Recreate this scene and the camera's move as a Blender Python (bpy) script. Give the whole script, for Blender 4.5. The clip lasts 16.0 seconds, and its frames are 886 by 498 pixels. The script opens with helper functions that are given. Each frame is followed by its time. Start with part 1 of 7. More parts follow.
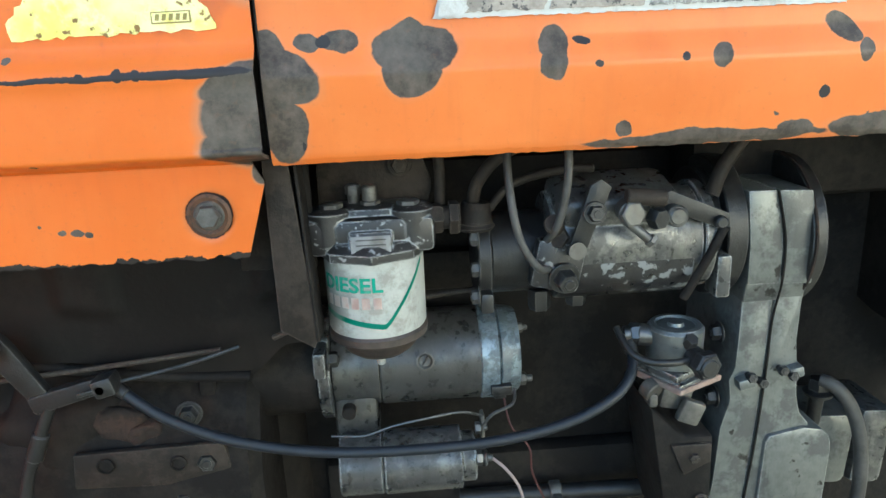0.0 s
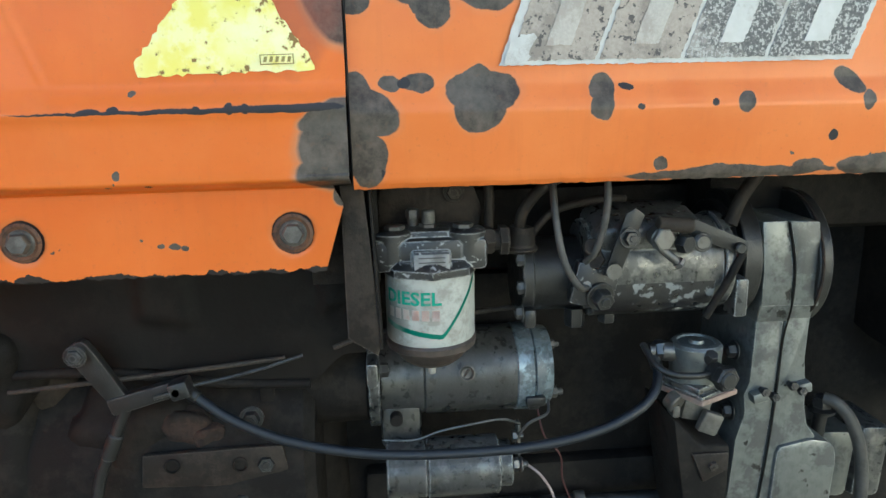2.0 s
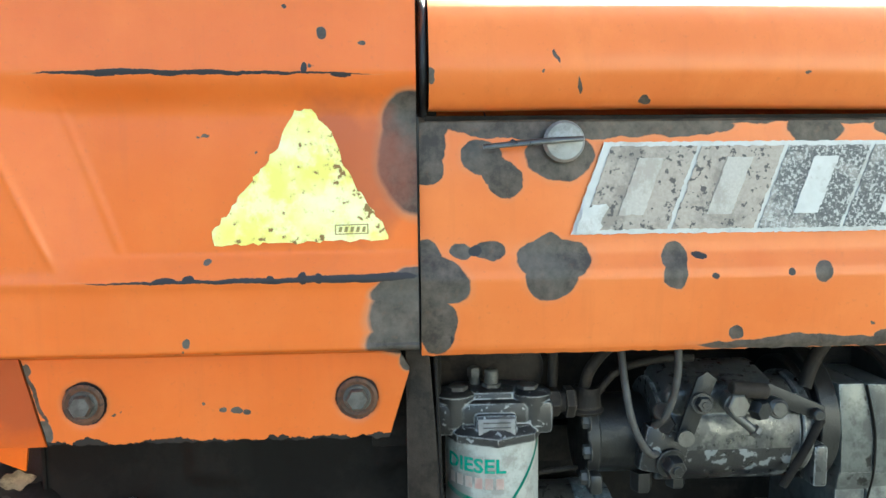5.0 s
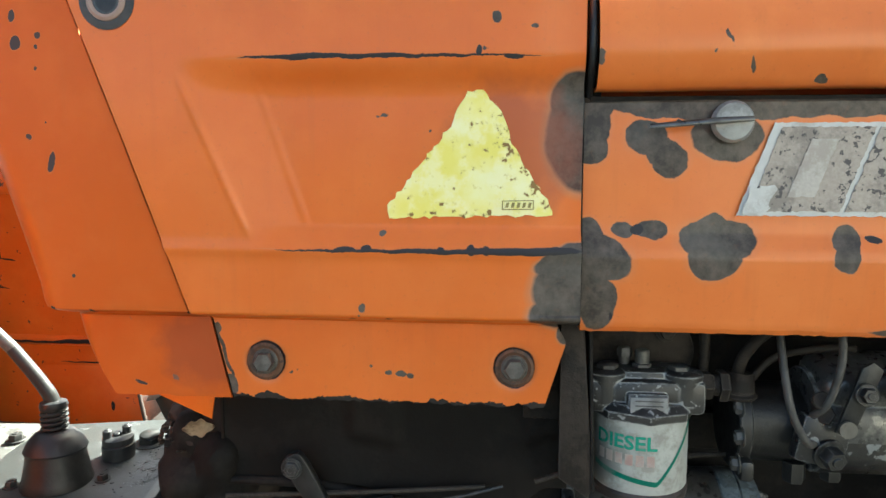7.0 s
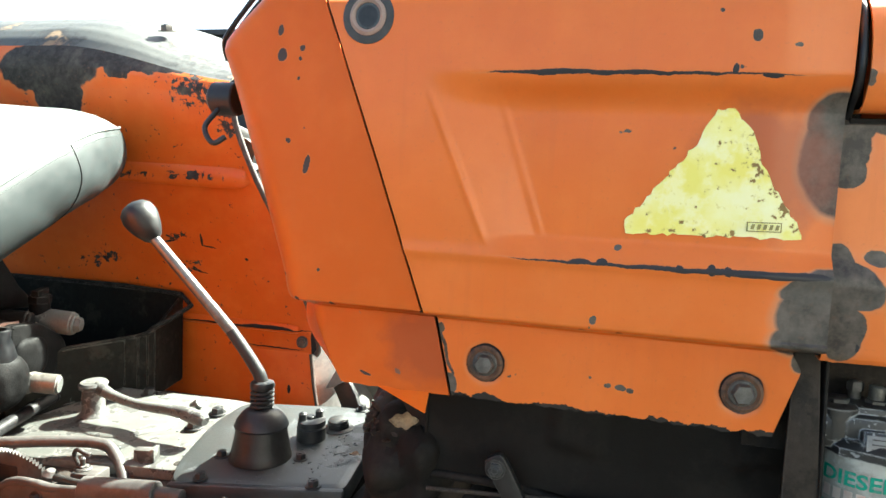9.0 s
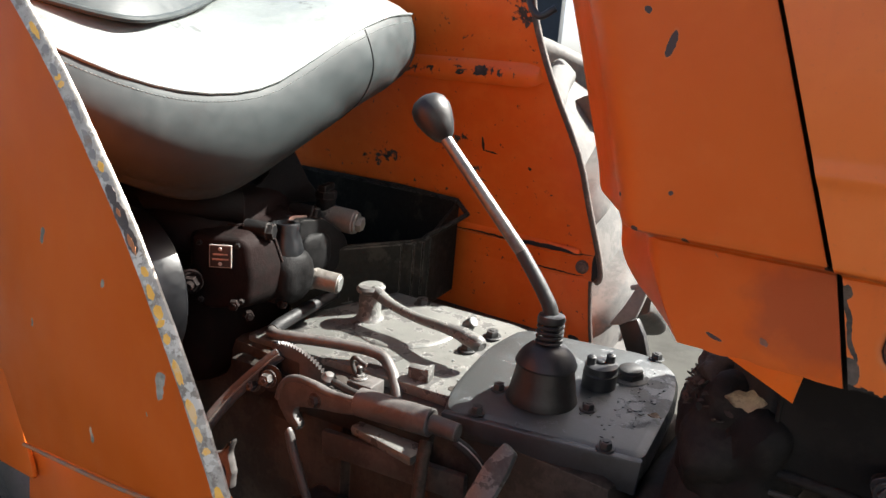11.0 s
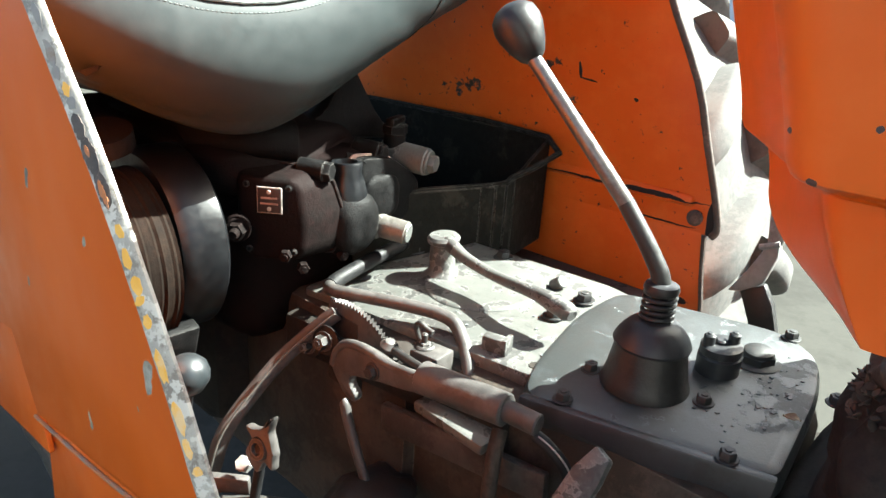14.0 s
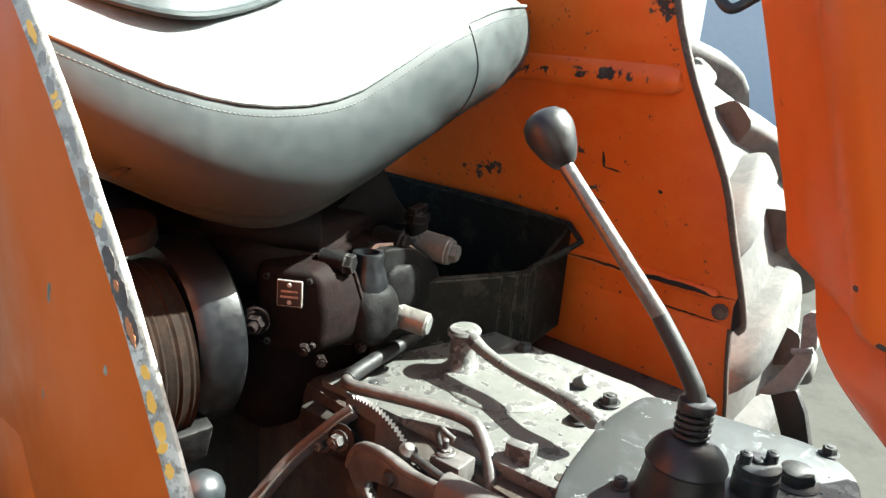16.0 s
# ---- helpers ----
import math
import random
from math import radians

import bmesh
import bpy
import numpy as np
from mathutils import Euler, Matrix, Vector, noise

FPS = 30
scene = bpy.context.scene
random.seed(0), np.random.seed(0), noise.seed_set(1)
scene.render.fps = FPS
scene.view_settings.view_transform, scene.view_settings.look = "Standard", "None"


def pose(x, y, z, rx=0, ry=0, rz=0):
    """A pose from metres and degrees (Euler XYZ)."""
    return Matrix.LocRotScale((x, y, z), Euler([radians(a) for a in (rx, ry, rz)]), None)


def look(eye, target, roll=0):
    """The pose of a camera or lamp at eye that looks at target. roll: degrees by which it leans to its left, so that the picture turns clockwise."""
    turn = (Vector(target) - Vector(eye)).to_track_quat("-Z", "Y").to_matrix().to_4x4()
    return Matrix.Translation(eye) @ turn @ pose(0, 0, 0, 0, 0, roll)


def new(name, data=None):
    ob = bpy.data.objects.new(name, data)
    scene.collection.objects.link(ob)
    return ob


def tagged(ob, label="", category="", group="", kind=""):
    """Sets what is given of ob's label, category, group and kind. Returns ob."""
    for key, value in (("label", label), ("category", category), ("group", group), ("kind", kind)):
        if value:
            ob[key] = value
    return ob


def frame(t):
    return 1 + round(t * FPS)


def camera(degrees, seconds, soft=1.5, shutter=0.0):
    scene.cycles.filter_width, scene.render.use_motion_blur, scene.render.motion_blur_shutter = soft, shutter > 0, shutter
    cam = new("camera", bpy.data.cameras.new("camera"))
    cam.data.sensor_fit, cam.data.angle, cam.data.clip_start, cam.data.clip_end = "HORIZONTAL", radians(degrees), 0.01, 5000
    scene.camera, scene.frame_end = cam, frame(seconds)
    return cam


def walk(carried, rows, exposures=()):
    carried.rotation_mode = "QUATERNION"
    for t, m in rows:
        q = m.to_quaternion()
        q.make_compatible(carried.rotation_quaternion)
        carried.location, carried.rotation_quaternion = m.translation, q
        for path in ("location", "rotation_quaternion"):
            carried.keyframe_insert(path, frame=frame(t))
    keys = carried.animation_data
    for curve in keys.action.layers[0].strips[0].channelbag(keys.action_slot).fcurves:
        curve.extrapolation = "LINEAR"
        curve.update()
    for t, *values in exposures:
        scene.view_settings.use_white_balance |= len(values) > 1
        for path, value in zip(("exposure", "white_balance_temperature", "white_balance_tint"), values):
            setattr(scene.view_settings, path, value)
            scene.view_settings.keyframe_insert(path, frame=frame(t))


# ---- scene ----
cam = camera(65.0, 16.0)
PATH = [
    (0, (-0.033, -0.571, 1.16), (0.079, 1.345, 0.597), -2.5),
    (0.5, (-0.07, -0.625, 1.155), (0.134, 1.292, 0.626), -3.2),
    (1, (-0.092, -0.636, 1.161), (0.104, 1.291, 0.664), -2.6),
    (1.5, (-0.112, -0.638, 1.162), (0.048, 1.299, 0.691), -1.8),
    (2, (-0.107, -0.642, 1.165), (0.053, 1.297, 0.702), -1.2),
    (2.5, (-0.108, -0.645, 1.168), (0.009, 1.303, 0.731), -1.1),
    (3, (-0.128, -0.639, 1.178), (-0.033, 1.322, 0.794), -0.6),
    (3.5, (-0.136, -0.629, 1.223), (-0.062, 1.353, 0.964), -1.5),
    (3.7, (-0.134, -0.623, 1.228), (-0.017, 1.357, 0.968), -1.3),
    (5.8, (-0.153, -0.613, 1.225), (-0.055, 1.38, 1.086), -0.2),
    (6, (-0.143, -0.61, 1.239), (-0.017, 1.382, 1.103), -0.1),
    (6.5, (-0.117, -0.615, 1.244), (0.005, 1.374, 1.067), -1.0),
    (7, (-0.201, -0.646, 1.211), (-0.392, 1.335, 1.011), 0.2),
    (7.5, (-0.259, -0.663, 1.206), (-0.649, 1.286, 0.986), 0.7),
    (8, (-0.268, -0.662, 1.21), (-0.704, 1.281, 1.023), 1.6),
    (8.5, (-0.282, -0.664, 1.216), (-0.771, 1.263, 1.002), 1.5),
    (9, (-0.305, -0.679, 1.215), (-0.826, 1.242, 1.021), 2.7),
    (9.5, (-0.316, -0.696, 1.211), (-0.886, 1.209, 1.001), 3.4),
    (10, (-0.349, -0.687, 1.208), (-1.077, 1.151, 0.902), 3.4),
    (10.2, (-0.375, -0.666, 1.195), (-1.213, 1.117, 0.847), 3.9),
    (12.3, (-0.519, -0.417, 1.189), (-1.756, 1.049, 0.622), 3.7),
    (12.5, (-0.527, -0.414, 1.188), (-1.777, 1.041, 0.621), 3.6),
    (13, (-0.532, -0.408, 1.147), (-1.733, 1.021, 0.43), 3.3),
    (13.5, (-0.535, -0.414, 1.151), (-1.769, 0.983, 0.426), 3.6),
    (14, (-0.54, -0.415, 1.164), (-1.803, 0.98, 0.487), 3.9),
    (14.5, (-0.547, -0.418, 1.169), (-1.834, 0.97, 0.523), 3.6),
    (15, (-0.552, -0.419, 1.178), (-1.853, 0.969, 0.561), 4.2),
    (15.5, (-0.558, -0.431, 1.184), (-1.891, 0.94, 0.597), 5.3),
    (16, (-0.58, -0.407, 1.205), (-1.898, 1.001, 0.677), 5.0),
]
walk(cam, [(t, look(eye, target, roll)) for t, eye, target, roll in PATH],
     exposures=[(0, 4.45, 6400, -8), (1, 4.25, 6400, -8), (2, 4.08, 6400, -8), (2.5, 4.02, 6350, -8), (3, 4.06, 6250, -10), (3.5, 4.28, 5950, -14), (6, 4.0, 6350, -6), (6.5, 3.5, 6500, -4), (7, 3.72, 6650, -6), (8.5, 3.85, 6650, -6), (9.5, 3.65, 6650, -3), (10.2, 3.28, 6650, 3), (12.3, 2.75, 6500, 9), (13, 3.32, 6400, 2), (13.5, 3.6, 6350, -2), (14.5, 3.58, 6350, -4), (16, 3.42, 6350, -3)])

# ---- world, sun, exposure ----
SUN = Vector((0.555, 0.80, 1.04)).normalized()
world = bpy.data.worlds.new("sky")
scene.world = world
world.use_nodes = True
wn = world.node_tree.nodes
sky = wn.new("ShaderNodeTexSky")
sky.sky_type = 'NISHITA'
sky.sun_disc = False
sky.sun_elevation = math.asin(SUN.z)
sky.sun_rotation = math.atan2(SUN.x, SUN.y)
sky.dust_density = 4.0
sky.air_density = 0.6
sky.ozone_density = 0.5
wn["Background"].inputs["Strength"].default_value = 0.05
world.node_tree.links.new(sky.outputs[0], wn["Background"].inputs["Color"])
lamp = bpy.data.lights.new("sun", 'SUN')
lamp.energy, lamp.angle, lamp.color = 4.6, radians(0.55), (1.0, 0.975, 0.94)
sun = new("sun", lamp)
sun.matrix_world = look(SUN * 20, (0, 0, 0))

# ---- materials ----
def rgb(c):
    return (c[0], c[1], c[2], 1.0)


class Nodes:
    """A small builder of node materials in world-sized coordinates."""

    def __init__(self, name):
        self.m = bpy.data.materials.new(name)
        self.m.use_nodes = True
        self.t = self.m.node_tree
        self.bsdf = self.t.nodes["Principled BSDF"]
        self.pos = self.t.nodes.new("ShaderNodeNewGeometry").outputs["Position"]

    def link(self, a, b):
        self.t.links.new(a, b)

    def noise(self, scale, detail=4.0, rough=0.55, vec=None, out="Fac"):
        n = self.t.nodes.new("ShaderNodeTexNoise")
        n.inputs["Scale"].default_value, n.inputs["Detail"].default_value = scale, detail
        n.inputs["Roughness"].default_value = rough
        self.link(vec or self.pos, n.inputs["Vector"])
        return n.outputs[out]

    def math(self, op, a, b=None, c=None, clamp=False):
        n = self.t.nodes.new("ShaderNodeMath")
        n.operation, n.use_clamp = op, clamp
        for i, v in enumerate((a, b, c)):
            if v is None:
                continue
            if isinstance(v, (int, float)):
                n.inputs[i].default_value = v
            else:
                self.link(v, n.inputs[i])
        return n.outputs[0]

    def step(self, v, lo, hi, a=0.0, b=1.0):
        n = self.t.nodes.new("ShaderNodeMapRange")
        n.inputs["From Min"].default_value, n.inputs["From Max"].default_value = lo, hi
        n.inputs["To Min"].default_value, n.inputs["To Max"].default_value = a, b
        self.link(v, n.inputs["Value"])
        return n.outputs[0]

    def mix(self, f, a, b):
        n = self.t.nodes.new("ShaderNodeMix")
        n.data_type = 'RGBA'
        if isinstance(f, (int, float)):
            n.inputs[0].default_value = f
        else:
            self.link(f, n.inputs[0])
        for i, v in ((6, a), (7, b)):
            if isinstance(v, tuple):
                n.inputs[i].default_value = rgb(v)
            else:
                self.link(v, n.inputs[i])
        return n.outputs[2]

    def blobs(self, spots, fine=0.0009, coarse=0.012, flat=False, after=None):
        """A mask of worn places: (x, z, rx, rz, turn), or x and y when flat, with ragged edges."""
        v = self.t.nodes.new("ShaderNodeVectorMath")
        v.operation = 'MULTIPLY_ADD'
        self.link(self.noise(42, 2, 0.5, out="Color"), v.inputs[0])
        v.inputs[1].default_value = (coarse * 2,) * 3
        w = self.t.nodes.new("ShaderNodeVectorMath")
        w.operation = 'SUBTRACT'
        self.link(self.pos, w.inputs[0])
        w.inputs[1].default_value = (coarse,) * 3
        self.link(w.outputs[0], v.inputs[2])
        u = self.t.nodes.new("ShaderNodeVectorMath")
        u.operation = 'MULTIPLY_ADD'
        self.link(self.noise(330, 3, 0.6, out="Color"), u.inputs[0])
        u.inputs[1].default_value = (fine * 2,) * 3
        self.link(v.outputs[0], u.inputs[2])
        best, at = after, u.outputs[0]
        for k, (x, z, rx, rz, turn) in enumerate(spots):
            if k % 5 == 0 and best is not None:
                # a vanishing share of what came before keeps the tests in order, few at a time
                g = self.t.nodes.new("ShaderNodeVectorMath")
                g.operation = 'MULTIPLY_ADD'
                self.link(best, g.inputs[0])
                g.inputs[1].default_value = (1e-9,) * 3
                self.link(u.outputs[0], g.inputs[2])
                at = g.outputs[0]
            if k == 0:
                best = None
            m = self.t.nodes.new("ShaderNodeMapping")
            m.vector_type = 'TEXTURE'
            m.inputs["Location"].default_value = (x + fine, z + fine, 0) if flat else (x + fine, 0, z + fine)
            m.inputs["Rotation"].default_value = (0, 0, radians(turn)) if flat else (0, radians(turn), 0)
            m.inputs["Scale"].default_value = (rx, rz, 1e4) if flat else (rx, 1e4, rz)
            self.link(at, m.inputs["Vector"])
            ln = self.t.nodes.new("ShaderNodeVectorMath")
            ln.operation = 'LENGTH'
            self.link(m.outputs[0], ln.inputs[0])
            best = ln.outputs["Value"] if best is None else self.math('MINIMUM', best, ln.outputs["Value"])
        return best

    def bump(self, height, strength, dist):
        n = self.t.nodes.new("ShaderNodeBump")
        n.inputs["Strength"].default_value, n.inputs["Distance"].default_value = strength, dist
        self.link(height, n.inputs["Height"])
        self.link(n.outputs[0], self.bsdf.inputs["Normal"])

    def put(self, col, rough, metal=0.0, spec=0.5):
        for key, v in (("Base Color", col), ("Roughness", rough), ("Metallic", metal), ("Specular IOR Level", spec)):
            if isinstance(v, tuple):
                self.bsdf.inputs[key].default_value = rgb(v)
            elif isinstance(v, (int, float)):
                self.bsdf.inputs[key].default_value = v
            else:
                self.link(v, self.bsdf.inputs[key])
        return self.m


def worn(name, base, alt, dirt, amount=0.5, rough=0.6, metal=0.0, fine=90, wide=14, chip=None, chip_at=0.64, chip_scale=45, relief=0.3, spec=0.4, edge=None):
    """Painted or bare metal with grain, grime in wide stains and, where told, chipped paint."""
    n = Nodes(name)
    grain = n.noise(fine, 5)
    col = n.mix(n.step(grain, 0.3, 0.7), base, alt)
    stain = n.step(n.noise(wide, 9, 0.74), 0.63 - 0.3 * amount, 0.70 - 0.3 * amount)
    col = n.mix(n.math('MULTIPLY', stain, 0.7), col, dirt)
    runs = n.t.nodes.new("ShaderNodeMapping")
    runs.inputs["Scale"].default_value = (wide * 3.2, wide * 3.2, wide * 0.5)
    n.link(n.pos, runs.inputs["Vector"])
    drip = n.step(n.noise(1.0, 6, 0.7, runs.outputs[0]), 0.66 - 0.22 * amount, 0.80 - 0.22 * amount)
    col = n.mix(n.math('MULTIPLY', drip, 0.25 + 0.5 * amount), col, dirt)
    fleck = n.step(n.noise(fine * 1.6, 8, 0.72), 0.60, 0.68)
    col = n.mix(n.math('MULTIPLY', fleck, 0.35 + 0.4 * amount), col, dirt)
    ro = n.step(grain, 0.3, 0.7, rough - 0.08, min(1.0, rough + 0.12))
    me = metal
    if chip:
        mask = n.step(n.noise(chip_scale, 6, 0.6), chip_at, chip_at + 0.03)
        col = n.mix(mask, col, chip)
        ro = n.math('ADD', ro, n.math('MULTIPLY', mask, 0.15))
    if edge:
        bev = n.t.nodes.new("ShaderNodeBevel")
        bev.samples = 4
        bev.inputs["Radius"].default_value = 0.0028
        dot = n.t.nodes.new("ShaderNodeVectorMath")
        dot.operation = 'DOT_PRODUCT'
        n.link(bev.outputs[0], dot.inputs[0])
        n.link(n.t.nodes["Geometry"].outputs["Normal"], dot.inputs[1])
        rub = n.math('MULTIPLY', n.step(dot.outputs["Value"], 0.985, 0.93), n.step(n.noise(fine * 0.8, 5, 0.7), 0.40, 0.52))
        col = n.mix(rub, col, edge)
    if metal:
        me = n.math('MULTIPLY', n.math('SUBTRACT', 1.0, stain), metal)
    n.bump(n.math('ADD', grain, n.math('MULTIPLY', n.noise(fine * 5, 2), 0.5)), relief, 0.0012)
    return n.put(col, ro, me, spec)


def paint(name, spots=(), spots2=(), lines=(), pale=0.35, tiny=0.745, dark=(0.062, 0.049, 0.039), gloss=0.2, spec=0.25, hem=None, speck=(), hues=((0.70, 0.118, 0.006), (0.77, 0.148, 0.010)), sanded=(), coarse=0.012, dent=0.8):
    """Faded orange machine paint with scrubbed-off places down to grey primer."""
    n = Nodes(name)
    wide, mid, fine = n.noise(4, 5), n.noise(22, 6, 0.6), n.noise(240, 3)
    col = n.mix(n.step(wide, 0.3, 0.7), *hues)
    col = n.mix(n.math('MULTIPLY', n.step(mid, 0.45, 0.8), pale), col, (0.80, 0.24, 0.055))
    streak = n.t.nodes.new("ShaderNodeMapping")
    streak.inputs["Scale"].default_value = (70, 70, 5)
    n.link(n.pos, streak.inputs["Vector"])
    col = n.mix(n.math('MULTIPLY', n.step(n.noise(1.0, 4, 0.6, streak.outputs[0]), 0.55, 0.8), 0.22), col, (0.45, 0.115, 0.03))
    col = n.mix(n.math('MULTIPLY', n.step(fine, 0.62, 0.75), 0.25), col, (0.40, 0.12, 0.04))
    chips = n.step(n.noise(38, 3, 0.5), tiny, tiny + 0.012)
    mask = chips
    rim = None
    if spots:
        d = n.blobs(spots, 0.0009, coarse)
        if lines:
            slit = n.blobs(lines, 0.0010, 0.0030, after=d)
            d = n.math('MINIMUM', d, slit)
        mask = n.math('MAXIMUM', chips, n.step(d, 1.025, 0.975))
        rim = n.math('MULTIPLY', n.step(d, 1.25, 1.0), 0.35)
        col = n.mix(rim, col, (0.55, 0.21, 0.09))
    if speck:
        near = n.step(n.blobs(speck, 0.002, 0.012), 1.15, 0.35)
        peel = n.math('ADD', n.noise(75, 5, 0.66), n.math('MULTIPLY', near, 0.195))
        mask = n.math('MAXIMUM', mask, n.step(peel, 0.655, 0.672))
    if hem:
        sep = n.t.nodes.new("ShaderNodeSeparateXYZ")
        n.link(n.pos, sep.inputs[0])
        low = n.math('SUBTRACT', sep.outputs["Z"], n.math('MULTIPLY', n.noise(48, 4, 0.6), hem[1]))
        frayed = n.step(low, hem[0] + 0.0004, hem[0] - 0.0004)
        mask = n.math('MAXIMUM', mask, frayed)
    if sanded:
        e = n.blobs(sanded, 0.0006, 0.003, after=d)
        feather = n.math('MULTIPLY', n.step(e, 1.16, 0.98), 0.6)
        col = n.mix(feather, col, (0.40, 0.215, 0.12))
        mask = n.math('MAXIMUM', mask, n.step(e, 1.02, 0.93))
    bare = n.mix(n.step(n.noise(48, 7, 0.72), 0.40, 0.64), tuple(0.72 * c for c in dark), tuple(1.9 * c for c in dark))
    bare = n.mix(n.math('MULTIPLY', n.step(n.noise(19, 5, 0.6), 0.5, 0.64), 0.45), bare, (0.13, 0.115, 0.095))
    bare = n.mix(n.math('MULTIPLY', n.step(n.noise(130, 4), 0.6, 0.75), 0.4), bare, (0.16, 0.085, 0.05))
    if lines:
        bare = n.mix(n.step(slit, 1.10, 1.0), bare, tuple(k * c for k, c in zip((0.42, 0.47, 0.62), dark)))
    col = n.mix(mask, col, bare)
    if hem:
        col = n.mix(frayed, col, (0.022, 0.017, 0.014))
    if spots2:
        soft = n.step(n.blobs(spots2, 0.003, 0.02), 1.15, 0.7)
        col = n.mix(n.math('MULTIPLY', soft, 0.55), col, (0.25, 0.06, 0.03))
    ro = n.math('ADD', n.step(mid, 0.3, 0.7, 0.29, 0.42), n.math('MULTIPLY', mask, 0.35))
    relief = n.math('ADD', n.math('MULTIPLY', fine, 0.15), n.math('MULTIPLY', mask, -1.0))
    n.bump(n.math('ADD', relief, n.math('MULTIPLY', n.noise(7, 2, 0.4), 6 * dent)), 0.35, 0.0009)
    n.bsdf.inputs["Coat Weight"].default_value = gloss
    n.bsdf.inputs["Coat Roughness"].default_value = 0.14
    return n.put(col, ro, 0.0, spec)


def flaked(name, film, film2, under, pale, at=0.5, scale=30, rough=0.38, spec=0.5, heavy=()):
    """A hard paint film that has lifted in sharp-edged flakes, with dust on what is left."""
    n = Nodes(name)
    wide, mid, fine = n.noise(scale * 0.3, 5, 0.6), n.noise(scale, 8, 0.62), n.noise(scale * 9, 4, 0.6)
    v = n.math('ADD', n.math('MULTIPLY', mid, 0.7), n.math('MULTIPLY', wide, 0.3))
    if heavy:
        near = n.step(n.blobs(heavy, 0.002, 0.012, True), 1.2, 0.4)
        v = n.math('SUBTRACT', v, n.math('MULTIPLY', near, 0.085))
    gone = n.step(v, at, at - 0.008)
    lip = n.math('MULTIPLY', n.step(v, at - 0.020, at - 0.004), n.step(v, at + 0.016, at + 0.002))
    col = n.mix(n.step(fine, 0.3, 0.7), film, film2)
    col = n.mix(n.math('MULTIPLY', n.step(n.noise(scale * 2.4, 6, 0.7), 0.56, 0.66), 0.5), col, under)
    bare = n.mix(n.step(n.noise(scale * 4, 5, 0.7), 0.4, 0.65), under, tuple(1.9 * c for c in under))
    col = n.mix(gone, col, bare)
    col = n.mix(n.math('MULTIPLY', lip, 0.75), col, pale)
    col = n.mix(n.math('MULTIPLY', n.step(n.noise(scale * 0.5, 7, 0.7), 0.52, 0.68), 0.45), col, pale)
    ro = n.math('ADD', n.step(fine, 0.3, 0.7, rough - 0.06, rough + 0.08), n.math('MULTIPLY', gone, 0.2))
    n.bump(n.math('ADD', n.math('MULTIPLY', gone, -1.0), n.math('MULTIPLY', fine, 0.35)), 0.5, 0.0011)
    return n.put(col, ro, 0.0, spec)


def sticker_film(name):
    """Sun-bleached yellow film, pitted through and eaten away along its sloping edge."""
    n = Nodes(name)
    fine = n.noise(300, 4)
    col = n.mix(n.step(n.noise(20, 5), 0.38, 0.62), (0.80, 0.71, 0.16), (0.84, 0.80, 0.40))
    col = n.mix(n.math('MULTIPLY', n.step(n.noise(45, 5, 0.6), 0.5, 0.62), 0.5), col, (0.86, 0.83, 0.56))
    eaten = n.step(n.blobs([(-0.186, 1.212, 0.045, 0.013, 56), (-0.205, 1.245, 0.022, 0.012, 70), (-0.25, 1.179, 0.03, 0.006, 0)], 0.001, 0.006), 1.25, 0.3)
    pits = n.math('ADD', n.noise(125, 4, 0.55), n.math('MULTIPLY', eaten, 0.11))
    hole = n.step(pits, 0.665, 0.685)
    col = n.mix(n.math('MULTIPLY', n.step(pits, 0.60, 0.67), 0.5), col, (0.55, 0.44, 0.10))
    col = n.mix(hole, col, (0.23, 0.13, 0.035))
    n.bump(n.math('SUBTRACT', n.math('MULTIPLY', fine, 0.2), hole), 0.3, 0.0005)
    return n.put(col, n.step(fine, 0.3, 0.7, 0.4, 0.55), 0.0, 0.4)


HOOD_SPOTS = [
    # pentagonal scrape, its top peak and its foot
    (-0.016, 1.157, 0.034, 0.019, 0), (-0.018, 1.141, 0.024, 0.020, 0), (-0.019, 1.166, 0.016, 0.015, 0), (0.004, 1.158, 0.014, 0.010, 20),
    # pair of small scrapes
    (-0.099, 1.1665, 0.0105, 0.0085, 0), (-0.074, 1.1655, 0.0135, 0.0085, 0), (-0.086, 1.166, 0.006, 0.005, 0),
    # drop-shaped scrapes and dots
    (0.0955, 1.158, 0.0125, 0.014, 0), (0.0945, 1.142, 0.0105, 0.013, 0), (0.118, 1.1595, 0.007, 0.0028, 8), (0.131, 1.141, 0.003, 0.003, 0),
    (0.202, 1.143, 0.0036, 0.0036, 0), (0.233, 1.1435, 0.0085, 0.010, 0), (0.154, 1.088, 0.0068, 0.0065, 0), (0.321, 1.110, 0.005, 0.005, 0),
    (0.335, 1.160, 0.016, 0.009, 30), (0.352, 1.143, 0.006, 0.010, 0), (0.52, 1.16, 0.03, 0.02, 0), (0.46, 1.13, 0.012, 0.016, 0),
    # joint to the cowl
    (-0.121, 1.142, 0.031, 0.019, 25), (-0.131, 1.160, 0.014, 0.017, 0), (-0.121, 1.098, 0.0175, 0.026, 0), (-0.132, 1.118, 0.016, 0.03, 0),
    (-0.131, 1.262, 0.018, 0.030, 0), (-0.128, 1.238, 0.014, 0.014, 0),
    # strip under the lid and round the latch
